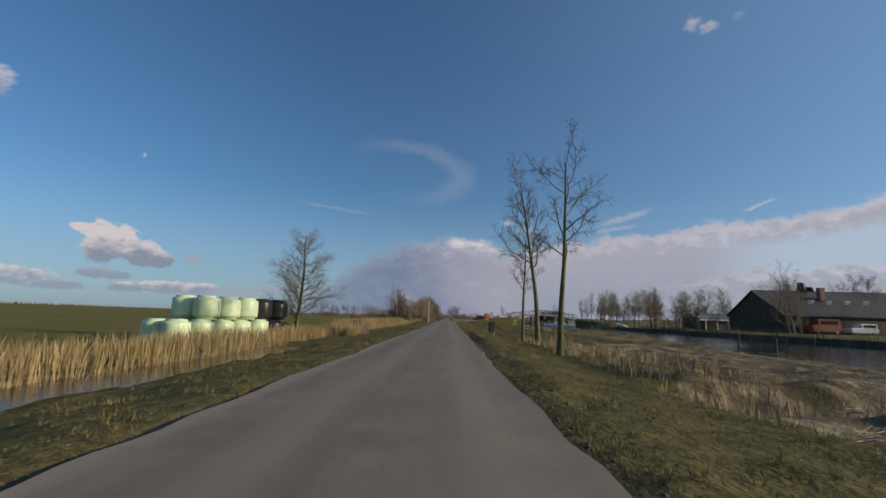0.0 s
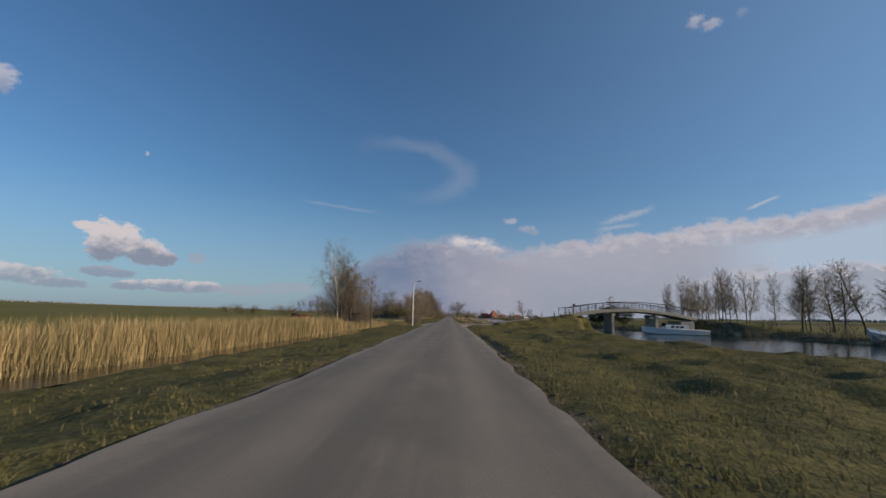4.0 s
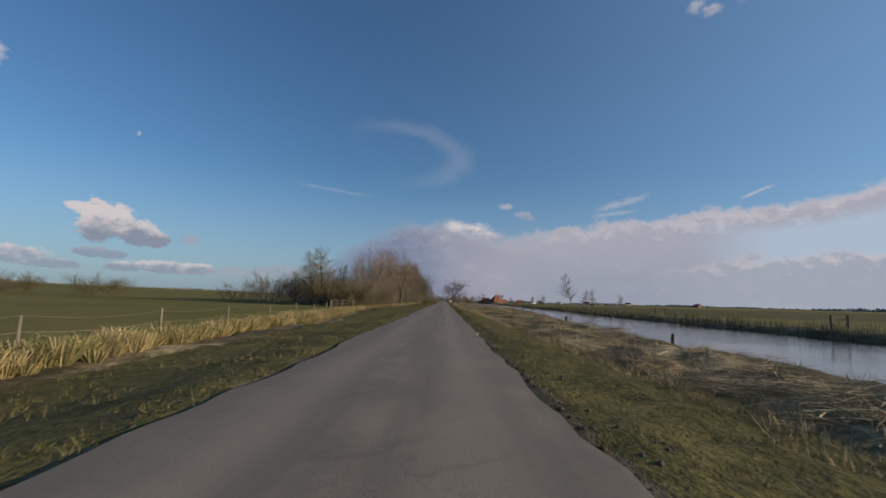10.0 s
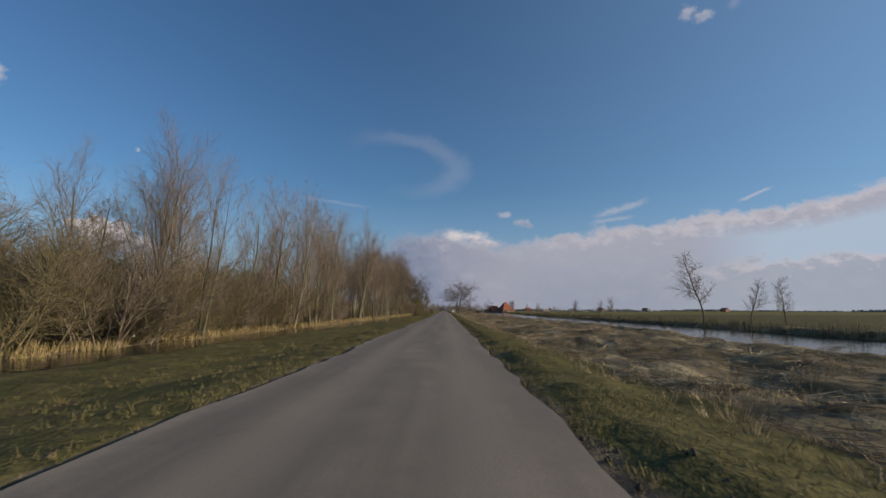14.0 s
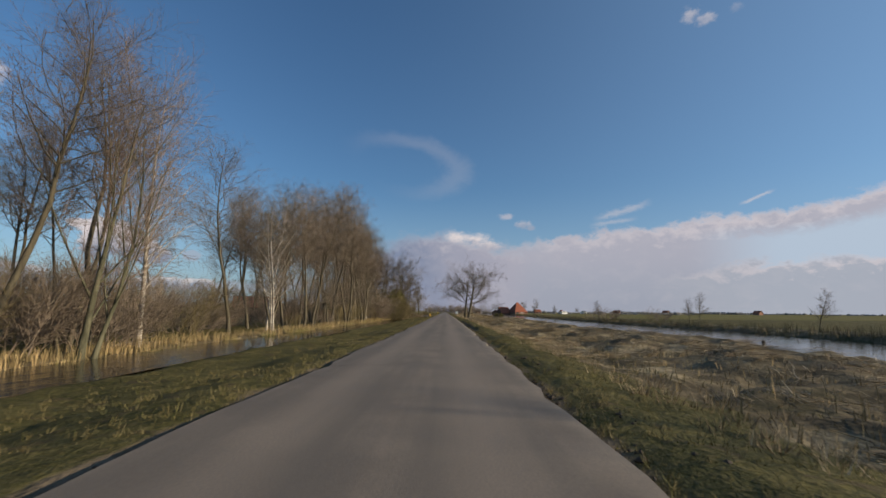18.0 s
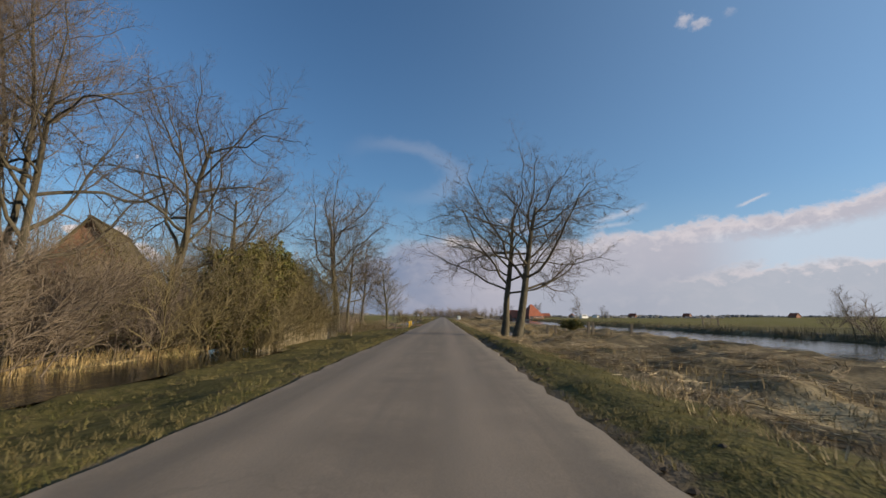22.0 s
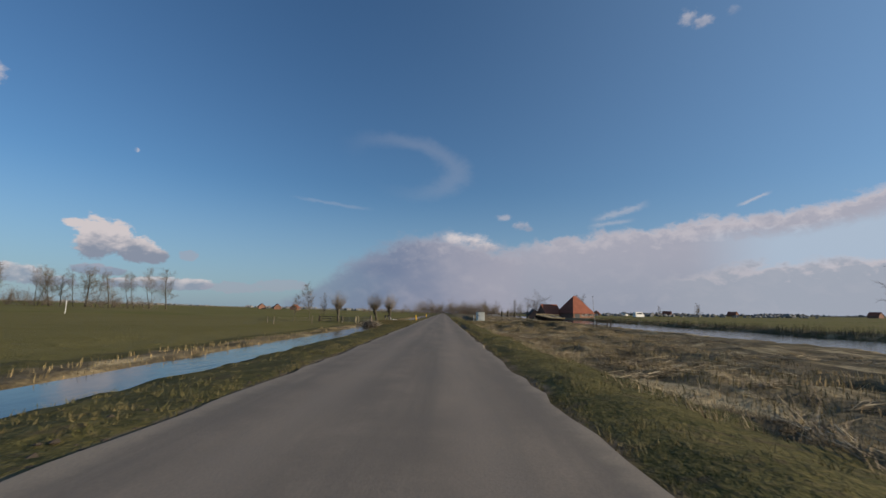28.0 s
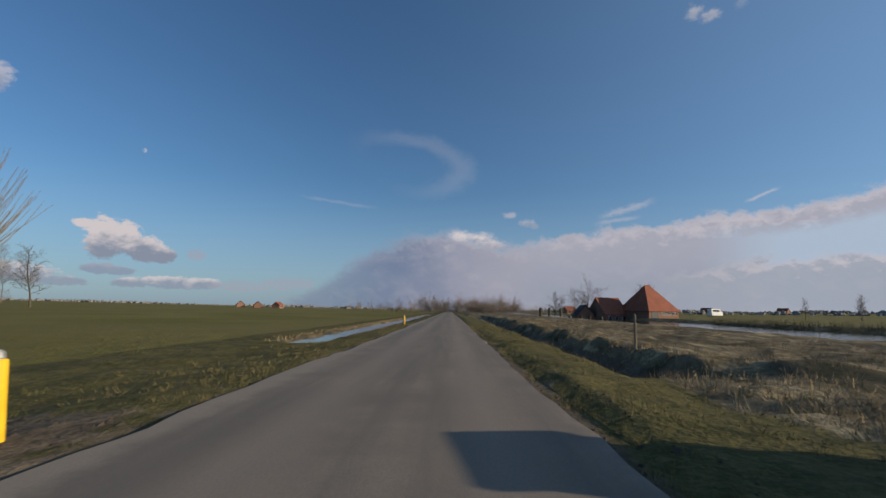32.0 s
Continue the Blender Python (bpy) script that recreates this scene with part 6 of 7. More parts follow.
# ---- far woods and farms on the horizon ----
def woods(name, x0, y0, x1, y1, h, deep, n, seed, label):
    """A far wood: many small upright clumps with an uneven top."""
    r = np.random.default_rng(seed)
    co, fc = [], []
    fs = r.random(n)
    px, py = x0 + (x1 - x0) * fs + r.normal(0, deep, n), y0 + (y1 - y0) * fs + r.normal(0, deep, n)
    pz = land(px, py)
    for i in range(n):
        f, x, y, z = fs[i], px[i], py[i], pz[i]
        hh = h * (0.55 + 0.45 * r.random()) * (0.8 + 0.3 * math.sin(f * 23 + seed))
        w = hh * (0.45 + 0.5 * r.random())
        k = len(co)
        rings = ((0.0, 0.8), (0.45, 1.0), (0.85, 0.7), (1.0, 0.3))
        for fz, fw in rings:
            for q in range(6):
                a = q * 1.047 + fz * 2
                rad = w * fw * (0.6 + 0.7 * r.random())
                co.append((x + rad * math.cos(a), y + rad * math.sin(a), z + hh * fz * (0.85 + 0.3 * r.random()) - 0.3))
        for m in range(3):
            for q in range(6):
                fc.append((k + m * 6 + q, k + m * 6 + (q + 1) % 6, k + m * 6 + 6 + (q + 1) % 6, k + m * 6 + 6 + q))
        fc.append(tuple(k + 18 + q for q in range(6)))
    tagged(new(name, mesh_from(name, co, fc, M_FAR_HAZED)), label, "woods", kind="stuff")


woods("far_woods", -1500, 300, -420, 1500, 4.3, 12, 1300, 1, "haze-grey line of far woods behind the meadows")
woods("far_woods", -1500, 250, -900, -700, 4.3, 12, 650, 9, "haze-grey line of far woods behind the meadows")
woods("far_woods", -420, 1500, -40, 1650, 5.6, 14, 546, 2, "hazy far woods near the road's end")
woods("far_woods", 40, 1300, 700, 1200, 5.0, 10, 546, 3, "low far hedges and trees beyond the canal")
woods("far_woods", 500, 900, 1500, 600, 5.0, 12, 910, 4, "haze-grey far woods beyond the canal")
woods("far_woods", 900, 500, 1300, -500, 5.0, 12, 650, 5, "haze-grey far woods beyond the canal")
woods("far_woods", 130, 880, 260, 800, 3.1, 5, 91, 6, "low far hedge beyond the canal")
rf = random.Random(12)
for x, y, red in ((-150, 940, 1), (-172, 950, 1), (-190, 955, 1), (95, 905, 1), (130, 960, 1), (170, 985, 1), (210, 1010, 0), (260, 1010, 1), (330, 1000, 1), (400, 900, 1), (30, 1150, 1), (60, 1180, 1)):
    h = gable_house("far_house", x, y, rf.uniform(0, 180), 9, 7, 2.6, 5.6 if red else 4.2, M_BRICK if red else M_WHITE, M_TILE if red else M_TILE_DARK, "small far farmhouse with a red roof" if red else "small far pale farm shed with a dark roof")
    window(h, -2, -4.01, 1, 1.4, 1.3)
    window(h, 2, -4.01, 1, 1.4, 1.3)

# ---- fences, gates and posts ----
def post_thing(name, x, y, h, r, mat, label, category="post", group="", lean=0.0, square=False, cap=False, sink=0.15, z=None):
    ob = empty(name, pose(x, y, ground_z(x, y) if z is None else z, lean * 40, lean * 60, 0), label, category, group)
    part("shaft", box(2 * r, 2 * r, h + sink, pose(0, 0, -sink), r * 0.15) if square else tube(r, r * 0.94, h + sink, pose(0, 0, -sink), 12, r * 0.2), mat, ob)
    if cap:
        part("cap", tube(r * 1.08, r * 0.7, 0.06, pose(0, 0, h - 0.01), 12), mat, ob)
    return ob


def wire_fence(pts, h, wires, mat, label, group):
    """Posts at the points and slack wires from post to post."""
    fence = empty("wire_fence", pose(pts[0][0], pts[0][1], 0), label, "fence", group)
    ox, oy = pts[0][0], pts[0][1]
    r = random.Random(len(pts))
    tops = []
    for x, y in pts:
        z = ground_z(x, y)
        part("post", tube(0.045, 0.04, h + 0.2 + r.uniform(-0.06, 0.1), pose(x - ox, y - oy, z - 0.2, r.uniform(-4, 4), r.uniform(-4, 4)), 8), mat, fence)
        tops.append(Vector((x - ox, y - oy, z)))
    for f in wires:
        b = bmesh.new()
        for p, q in zip(tops, tops[1:]):
            last = p + Vector((0, 0, h * f))
            for k in range(1, 5):
                t = k / 4
                cur = p.lerp(q, t) + Vector((0, 0, h * f - 0.12 * math.sin(math.pi * t)))
                rod(last, cur, 0.006, 4, b)
                last = cur
        part("wire", b, M_WOOD, fence, "thin fence tape")
    return fence


def field_gate(name, x, y, rz, w, h, mat, label, bars=4, brace=True, thick=0.09, hang=0.0):
    """A gate of two posts and horizontal bars, with braces."""
    g = empty(name, pose(x, y, ground_z(x, y), 0, 0, rz), label, "gate")
    for s in (0, 1):
        part("gate_post", box(0.16, 0.16, h + 0.45, pose(s * w, 0, -0.3), 0.02), mat, g)
    leaf = part("gate_frame", box(w - 0.3, thick * 0.5, thick, pose(w / 2, 0, h - thick - hang), 0.008), mat, g)
    for i in range(bars - 1):
        part("bar", box(w - 0.3, thick * 0.45, thick * 0.9, pose(w / 2, 0, 0.18 + i * (h - 0.3) / (bars - 1) - hang), 0.006), mat, leaf)
    for xx in (0.2, w / 2, w - 0.2):
        part("upright", box(thick, thick * 0.6, h - 0.2, pose(xx, 0.04, 0.12 - hang), 0.006), mat, leaf)
    if brace:
        part("brace", bar((0.2, -0.04, 0.2), (w - 0.3, -0.04, h - 0.15), thick * 0.8, thick * 0.4), mat, leaf)
    return g


pallet = empty("slatted_hurdle", pose(-7.1, 42.2, ground_z(-7.1, 42.2) - 0.1, -16, 12, 72), "broken slatted wooden hurdle leaning in the reeds", "fence")
for i in range(6):
    part("slat", box(2.3, 0.025, 0.11, pose(1.1, 0, 0.08 + i * 0.19), 0.004), M_WOOD_DARK, pallet)
for xx in (0.15, 1.1, 2.1):
    part("upright", box(0.1, 0.05, 1.2, pose(xx, 0.04, 0.0), 0.006), M_WOOD_DARK, pallet)
field_gate("field_gate", -12.6, 53.2, 8, 3.0, 0.62, M_OLD_WOOD, "open weathered wooden gate at a muddy field entrance", 4)
for x, y, h in ((-8.0, 45.5, 1.3), (-8.15, 45.1, 1.15), (-8.8, 52.2, 1.1), (-9.7, 54.2, 1.2), (-9.4, 54.6, 1.4), (-9.5, 55.1, 1.35)):
    post_thing("gate_post", x, y, h, 0.085, M_OLD_WOOD, "weathered round timber post at the field entrance", "post", "posts of the field entrance", 0.05)
# tubular gate and tape fence by the meadow
tg = empty("metal_gate", pose(-13.6, 160.0, ground_z(-9.5, 160.6) - 0.1, 0, 0, 3), "galvanised tubular field gate with wire mesh", "gate")
part("post", tube(0.06, 0.06, 1.6, pose(0, 0, -0.3), 10), M_GALV, tg)
part("post", tube(0.06, 0.06, 1.6, pose(6.3, 0, -0.3), 10), M_GALV, tg)
gf = part("gate_frame", rod((0.1, 0, 1.15), (6.2, 0, 1.15), 0.022, 8), M_GALV, tg)
part("bar", rod((0.1, 0, 0.15), (6.2, 0, 0.15), 0.025, 8), M_GALV, gf)
part("bar", rod((0.1, 0, 0.8), (6.2, 0, 0.8), 0.02, 8), M_GALV, gf)
for i in range(6):
    part("upright", rod((0.1 + i * 1.22, 0, 0.15), (0.1 + i * 1.22, 0, 1.15), 0.022, 8), M_GALV, gf)
b = bmesh.new()
for i in range(30):
    rod((3.1 + i * 0.1, 0.02, 0.15), (3.1 + i * 0.1, 0.02, 0.8), 0.004, 4, b)
for i in range(5):
    rod((3.1, 0.02, 0.2 + i * 0.13), (6.1, 0.02, 0.2 + i * 0.13), 0.004, 4, b)
part("mesh", b, M_GALV, gf)
wire_fence([(-8.6, 163.5), (-8.8, 170), (-9.3, 177), (-9.9, 183.5), (-10.4, 190), (-10.9, 197), (-11.3, 204), (-11.8, 211), (-12.4, 218), (-13.0, 225), (-13.8, 232)], 0.95, (0.95, 0.55), M_WOOD, "timber posts with slack pale fence tape along the meadow", "meadow fence")
wire_fence([(-13.8, 232), (-15.4, 237), (-18, 240.5)], 0.95, (0.95, 0.55), M_WOOD, "timber posts with slack pale fence tape along the meadow", "meadow fence")
field_gate("field_gate", -18.0, 243.0, 40, 4.2, 1.2, M_WOOD, "grey weathered wooden field gate in the meadow fence", 3, False, 0.06)
wire_fence([(-30, 140), (-29, 150), (-28, 160), (-28, 170), (-28, 180), (-29, 192)], 1.0, (0.9, 0.5), M_WOOD, "row of thin fence posts across the meadow", "meadow fence")
wire_fence([(-18, 325), (-18, 333), (-18, 341), (-18, 349), (-18, 357), (-18, 365), (-18, 373)], 1.0, (0.9, 0.5), M_WOOD, "wire fence behind the roadside trees", "wood fence")
wire_fence([(-3.6, 409.2), (-3.4, 414.8), (-3.6, 420.4)], 0.8, (0.9,), M_WOOD, "low posts with a single wire on the verge", "verge fence")
wire_fence([(-22, 528), (-19, 522), (-16, 527), (-13.5, 531)], 0.9, (0.9, 0.5), M_WOOD, "thin fence posts in the meadow", "meadow fence")

# chestnut paling fence before the house
paling = empty("paling_fence", pose(-7.5, 388.4, 0), "rustic split chestnut paling fence, some pales leaning", "fence")
pale = bmesh.new()
box(0.045, 0.02, 1.12, None, 0.0, pale)
bmesh.ops.create_vert(pale, co=(0, 0, 0))
pale_me = bpy.data.meshes.new("pale")
pale.to_mesh(pale_me)
pale.free()
pale_me.materials.append(M_PICKET)
rp = random.Random(4)
for i in range(134):
    if rp.random() < 0.06:
        continue
    y = i * 0.115
    share("pale", pale_me, paling, pose(0.08 * math.sin(y * 0.7), y, ground_z(-7.5, 388.4 + y) - 0.06, rp.uniform(-7, 7), rp.uniform(-6, 6), 90 + rp.uniform(-12, 12)) @ Matrix.Diagonal((1, 1, rp.uniform(0.86, 1.08), 1)))
for hh in (0.3, 0.85):
    b = bmesh.new()
    for k in range(15):
        rod((0.08 * math.sin(k * 0.7), k, ground_z(-7.5, 388.4 + k) + hh), (0.08 * math.sin((k + 1) * 0.7), k + 1, ground_z(-7.5, 389.4 + k) + hh), 0.006, 4, b)
    part("wire", b, M_GALV, paling)
post_thing("marker_post", -6.6, 404.4, 0.75, 0.05, M_WOOD, "short pale wooden post at the end of the paling fence")

# timbers in the rough ground by the oaks
for x, y, h in ((9.0, 405.4, 0.9), (9.7, 405.6, 0.85), (10.9, 400.9, 1.0), (12.4, 404.6, 0.95), (14.2, 401.6, 1.0)):
    post_thing("timber_post", x, y, h, 0.09, M_WOOD, "weathered square timber post in rough grass", "post", "timber posts by the oaks", 0.03, True)
post_thing("log", 8.2, 403.2, 1.5, 0.14, M_WOOD, "short weathered log lying in the grass", "log").matrix_basis = pose(7.2, 401.2, ground_z(7.9, 401.3) + 0.12, 0, 88, 10)

# yellow marker posts
for x, y in ((-3.5, 424.3), (-3.9, 433.2), (-3.5, 538.8), (-3.3, 575.0)):
    yp = empty("yellow_marker_post", pose(x, y, ground_z(x, y), 2, -3, 0), "round yellow plastic marker post with a grey cap on the verge", "marker post", "yellow marker posts")
    part("shaft", tube(0.078, 0.078, 0.84, pose(0, 0, -0.1), 16, 0.01), M_YELLOW, yp)
    part("cap", tube(0.065, 0.048, 0.09, pose(0, 0, 0.735), 14, 0.015), M_GALV, yp, "grey cap")
# gate, brush and fallen branch at the red drive
wreck = empty("broken_gate", pose(-8.3, 433.2, ground_z(-8.3, 433.2), 0, 0, 20), "broken gate of leaning weathered timbers beside the drive", "gate")
for x, y, h, tx, ty in ((-0.1, 0.0, 1.0, 6, -4), (0.55, 0.5, 1.15, -5, 3), (-0.7, 0.3, 0.8, 3, 9)):
    part("gate_post", box(0.13, 0.13, h + 0.3, pose(x, y, -0.3, tx, ty, 15), 0.02), M_WOOD, wreck)
for p, q in (((-1.1, 0.1, 0.05), (0.6, 0.55, 1.0)), ((-1.0, 0.2, 0.35), (0.5, 0.4, 0.55)), ((-1.3, -0.1, 0.02), (0.2, 0.1, 0.8)), ((-0.6, 0.5, 0.1), (0.9, 0.7, 0.3))):
    part("rail", bar(p, q, 0.09, 0.05), M_WOOD, wreck)
branch = empty("fallen_branch", pose(-6.6, 431.7, ground_z(-6.6, 431.7)), "pale barkless fallen branch on the verge", "branch")
part("stem", rod((-0.5, -0.1, 0.1), (0.5, 0.15, 0.02), 0.035, 8, None, 0.02), M_PICKET, branch)
part("twig", rod((-0.1, 0.0, 0.06), (-0.45, 0.35, 0.2), 0.018, 6, None, 0.01), M_PICKET, branch)
post_thing("gate_post", -8.05, 436.0, 1.25, 0.1, M_WOOD, "thick pale timber gate post")
post_thing("gate_post", -7.4, 449.0, 1.1, 0.05, M_WOOD_DARK, "thin dark fence post by the ditch")
dr = bmesh.new()
rowv = []
for i in range(15):
    f = i / 14
    y0, y1 = 426.5 + 1.6 * f, 436.2 - 2.2 * f
    x = -2.0 - 8.5 * f
    rowv.append([dr.verts.new((x, y0 + (y1 - y0) * k / 8, ground_z(x, y0 + (y1 - y0) * k / 8) + (0.035 if 0 < k < 8 else -0.03))) for k in range(9)])
for p, q in zip(rowv, rowv[1:]):
    for k in range(8):
        dr.faces.new((p[k], p[k + 1], q[k + 1], q[k]))
me = bpy.data.meshes.new("drive")
dr.to_mesh(me)
dr.free()
me.materials.append(M_DIRT)
tagged(new("drive", me), "reddish brown earth drive joining the road", "drive", kind="structure")


def heap(name, x, y, w, d, h, mat, label, seed, category="heap"):
    b = bmesh.new()
    bmesh.ops.create_icosphere(b, subdivisions=4, radius=1.0)
    z = ground_z(x, y)
    for v in b.verts:
        n = noise.noise(v.co * 2.1 + Vector((seed, 0, 0))) * 0.35 + noise.noise(v.co * 6 + Vector((0, seed, 0))) * 0.14
        v.co = Vector((v.co.x * w * (1 + n), v.co.y * d * (1 + n), max(-0.15, v.co.z) * h * (1 + n)))
    me = bpy.data.meshes.new(name)
    b.to_mesh(me)
    b.free()
    me.materials.append(mat)
    ob = new(name, me)
    ob.matrix_basis = pose(x, y, z, 0, 0, seed * 40)
    return tagged(ob, label, category)


heap("silage_clamp", -29, 66, 7.5, 3.0, 1.7, M_WRAP_BLACK, "low silage clamp under black plastic sheeting in the meadow", 9, "silage clamp")
heap("plastic_scrap", -16.6, 47.2, 0.9, 0.4, 0.25, M_WHITE, "crumpled white plastic sheet on the ground", 2, "scrap")
heap("plastic_scrap", -14.6, 48.6, 0.7, 0.35, 0.22, M_WHITE, "crumpled white plastic sheet on the ground", 3, "scrap")


def stick_heap(x, y, w, d, h, n, mat, label, seed):
    """A tangle of cut sticks and roots over a low core of turf."""
    r = random.Random(seed)
    ob = empty("brush_heap", pose(x, y, ground_z(x, y), 0, 0, seed * 31), label, "heap")
    core = bmesh.new()
    bmesh.ops.create_icosphere(core, subdivisions=3, radius=1.0)
    for v in core.verts:
        k = 1 + 0.3 * noise.noise(v.co * 2.3 + Vector((seed, 0, 0))) + 0.15 * noise.noise(v.co * 7)
        v.co = Vector((v.co.x * w * 0.75 * k, v.co.y * d * 0.75 * k, max(-0.2, v.co.z) * h * 0.6 * k))
    part("turf", core, M_SOIL, ob, "dark turf")
    b = bmesh.new()
    for i in range(n):
        a, q = r.random() * 6.283, math.sqrt(r.random())
        p = Vector((w * q * math.cos(a), d * q * math.sin(a), h * (1 - q * q) * r.uniform(0.35, 1.0)))
        way = Vector((r.uniform(-1, 1), r.uniform(-1, 1), r.uniform(-0.25, 0.7))).normalized() * r.uniform(0.2, 0.75)
        rod(p - way * 0.4, p + way * 0.6, r.uniform(0.008, 0.028), 5, b, 0.006)
    part("stick", b, mat, ob, "tangled cut sticks")
    return ob


stick_heap(-7.6, 443.2, 1.4, 0.8, 0.6, 130, M_WOOD, "heap of dark brush and sticks at the ditch end", 4)
stick_heap(-7.2, 518.6, 1.1, 0.9, 0.75, 190, M_WOOD, "gnarled heap of roots and cut brush at the ditch end", 5)
stick_heap(-8.0, 524.0, 1.6, 0.8, 0.45, 130, M_PICKET, "low heap of cut brush and turf at the ditch end", 6)
heap("wrapped_bales", -9.3, 131.4, 0.8, 0.55, 0.7, M_WRAP_BLACK, "low row of bales under black plastic in the scrub", 6, "bale")
heap("wrapped_bales", -10.9, 132.2, 0.9, 0.6, 0.7, M_WRAP_BLACK, "low row of bales under black plastic in the scrub", 7, "bale")
heap("grass_heap", 3.9, 117.0, 0.6, 0.5, 0.22, M_SOIL, "small dark heap of turf on the bank", 8)

# ---- litter bin and picnic table ----
bn = empty("litter_bin", pose(4.35, 41.2, ground_z(4.35, 41.2), 0, 0, 12), "black plastic litter bin with a pale edge on the verge", "litter bin")
part("body", box(0.46, 0.42, 0.82, pose(0, 0, 0.22), 0.05), M_BLACK, bn)
part("hood", box(0.5, 0.45, 0.14, pose(0, 0, 0.98), 0.05), M_BLACK, bn)
part("opening", box(0.3, 0.02, 0.1, pose(0, -0.225, 0.86), 0.01), M_RAIL, bn)
part("post", tube(0.035, 0.035, 1.2, pose(0.24, 0.02, -0.2), 10), M_GALV, bn, "pale steel post")
tb = empty("picnic_table", pose(11.2, 51.0, ground_z(11.2, 51.0), 0, 0, 8), "weathered wooden picnic table on the grass bank", "picnic table")
for i in range(5):
    part("tabletop_plank", box(1.9, 0.14, 0.045, pose(0, -0.32 + i * 0.16, 0.72), 0.008), M_WOOD, tb)
for s in (-1, 1):
    for k in range(2):
        part("bench_plank", box(1.9, 0.13, 0.045, pose(0, s * (0.68 + k * 0.15), 0.43), 0.008), M_WOOD, tb)
    part("bench_beam", box(0.07, 1.7, 0.09, pose(s * 0.65, 0, 0.34), 0.005), M_WOOD, tb)
    for q in (-1, 1):
        part("leg", bar((s * 0.65, q * 0.62, -0.1), (s * 0.65, q * 0.2, 0.72), 0.09, 0.06), M_WOOD, tb)

# ---- signs and bollards at the bridge ----
for x, y in ((16.4, 137.6), (17.4, 145.0), (18.6, 137.4)):
    bo = post_thing("bollard", x, y, 0.8, 0.07, M_WOOD_DARK, "dark timber bollard with a white band at the bridge", "bollard", "bollards at the bridge", 0, True)
    part("band", box(0.145, 0.145, 0.1, pose(0, 0, 0.62)), M_WHITE, bo, "white band")
sg = empty("road_sign", pose(16.6, 145.6, ground_z(16.6, 145.6)), "round road sign with a small plate beneath, seen edge-lit", "road sign")
part("post", tube(0.03, 0.03, 1.9, pose(0, 0, -0.2), 8), M_GALV, sg)
part("disc", tube(0.24, 0.24, 0.02, pose(0, 0, 1.5, 90, 0, 0), 20), M_RAIL, sg)
part("plate", box(0.5, 0.02, 0.2, pose(0, 0, 1.02), 0.005), M_RAIL, sg)
ns = empty("name_board", pose(19.5, 138.0, ground_z(19.5, 138.0) - 0.2), "small dark teal board on a post by the bridge rail", "sign")
part("post", tube(0.03, 0.03, 1.9, pose(0, 0, 0), 8), M_GALV, ns)
part("board", box(0.42, 0.03, 0.3, pose(0, -0.03, 1.55), 0.01), M_RAIL, ns)

# ---- boats ----
def boat(name, x, y, z, rz, length, width, deep, hull_mat, deck_mat, label, cabin=False):
    """A hull with pointed bow, raked stem and inner deck."""
    ob = empty(name, pose(x, y, z, 0, 0, rz), label, "boat")
    b = bmesh.new()
    rows = []
    n = 14
    for i in range(n + 1):
        f = i / n
        w = width / 2 * (1 - max(0, (f - 0.45) / 0.55) ** 2.2) * (0.88 + 0.12 * min(1, f * 3))
        sheer = deep * (1 + 0.35 * f * f)
        keel = deep * 0.35 * max(0, (f - 0.7) / 0.3) ** 2
        xx = -length / 2 + length * f
        w = max(w, 0.02)
        rows.append([b.verts.new(p) for p in ((xx, -w, sheer), (xx - 0.0, -w * 0.86, deep * 0.35 + keel), (xx - 0.25 * f, 0, keel), (xx, w * 0.86, deep * 0.35 + keel), (xx, w, sheer))])
    for p, q in zip(rows, rows[1:]):
        for k in range(4):
            b.faces.new((p[k], q[k], q[k + 1], p[k + 1]))
    b.faces.new(rows[0])
    bmesh.ops.recalc_face_normals(b, faces=b.faces[:])
    part("hull", b, hull_mat, ob)
    for s in (0, 4):
        c = bmesh.new()
        pts = []
        for i in range(n + 1):
            f = i / n
            w = max(0.02, width / 2 * (1 - max(0, (f - 0.45) / 0.55) ** 2.2) * (0.88 + 0.12 * min(1, f * 3)))
            pts.append(Vector((-length / 2 + length * f, w * (-1 if s == 0 else 1), deep * (1 + 0.35 * f * f))))
        for p, q in zip(pts, pts[1:]):
            rod(p, q, 0.05, 6, c)
        part("gunwale", c, deck_mat, ob)
    c = bmesh.new()
    last = None
    for i in range(n + 1):
        f = i / n
        w = max(0.015, (width / 2 * (1 - max(0, (f - 0.45) / 0.55) ** 2.2)) * 0.93)
        zz = deep * (0.82 + 0.35 * f * f)
        cur = [c.verts.new((-length / 2 + length * f * 0.985, -w, zz)), c.verts.new((-length / 2 + length * f * 0.985, w, zz))]
        if last:
            c.faces.new((last[0], cur[0], cur[1], last[1]))
        last = cur
    part("deck", c, deck_mat, ob)
    if cabin:
        cab = part("cabin", box(length * 0.36, width * 0.66, 0.75, pose(-length * 0.02, 0, deep * 0.9), 0.1), M_WHITE, ob, "white cabin")
        for s in (-1, 1):
            for k in range(3):
                part("cabin_window", box(0.42, 0.02, 0.26, pose(-length * 0.02 - 0.6 + k * 0.6, s * width * 0.335, deep * 0.9 + 0.36), 0.02), M_GLASS, cab)
        part("windscreen", box(0.05, width * 0.6, 0.5, pose(length * 0.17, 0, deep * 0.9 + 0.55, 0, -25, 0), 0.02), M_GLASS, ob)
    else:
        for f in (-0.22, 0.12):
            part("thwart", box(0.24, width * 0.8, 0.05, pose(length * f, 0, deep * 0.92), 0.01), M_WOOD, ob)
    return ob


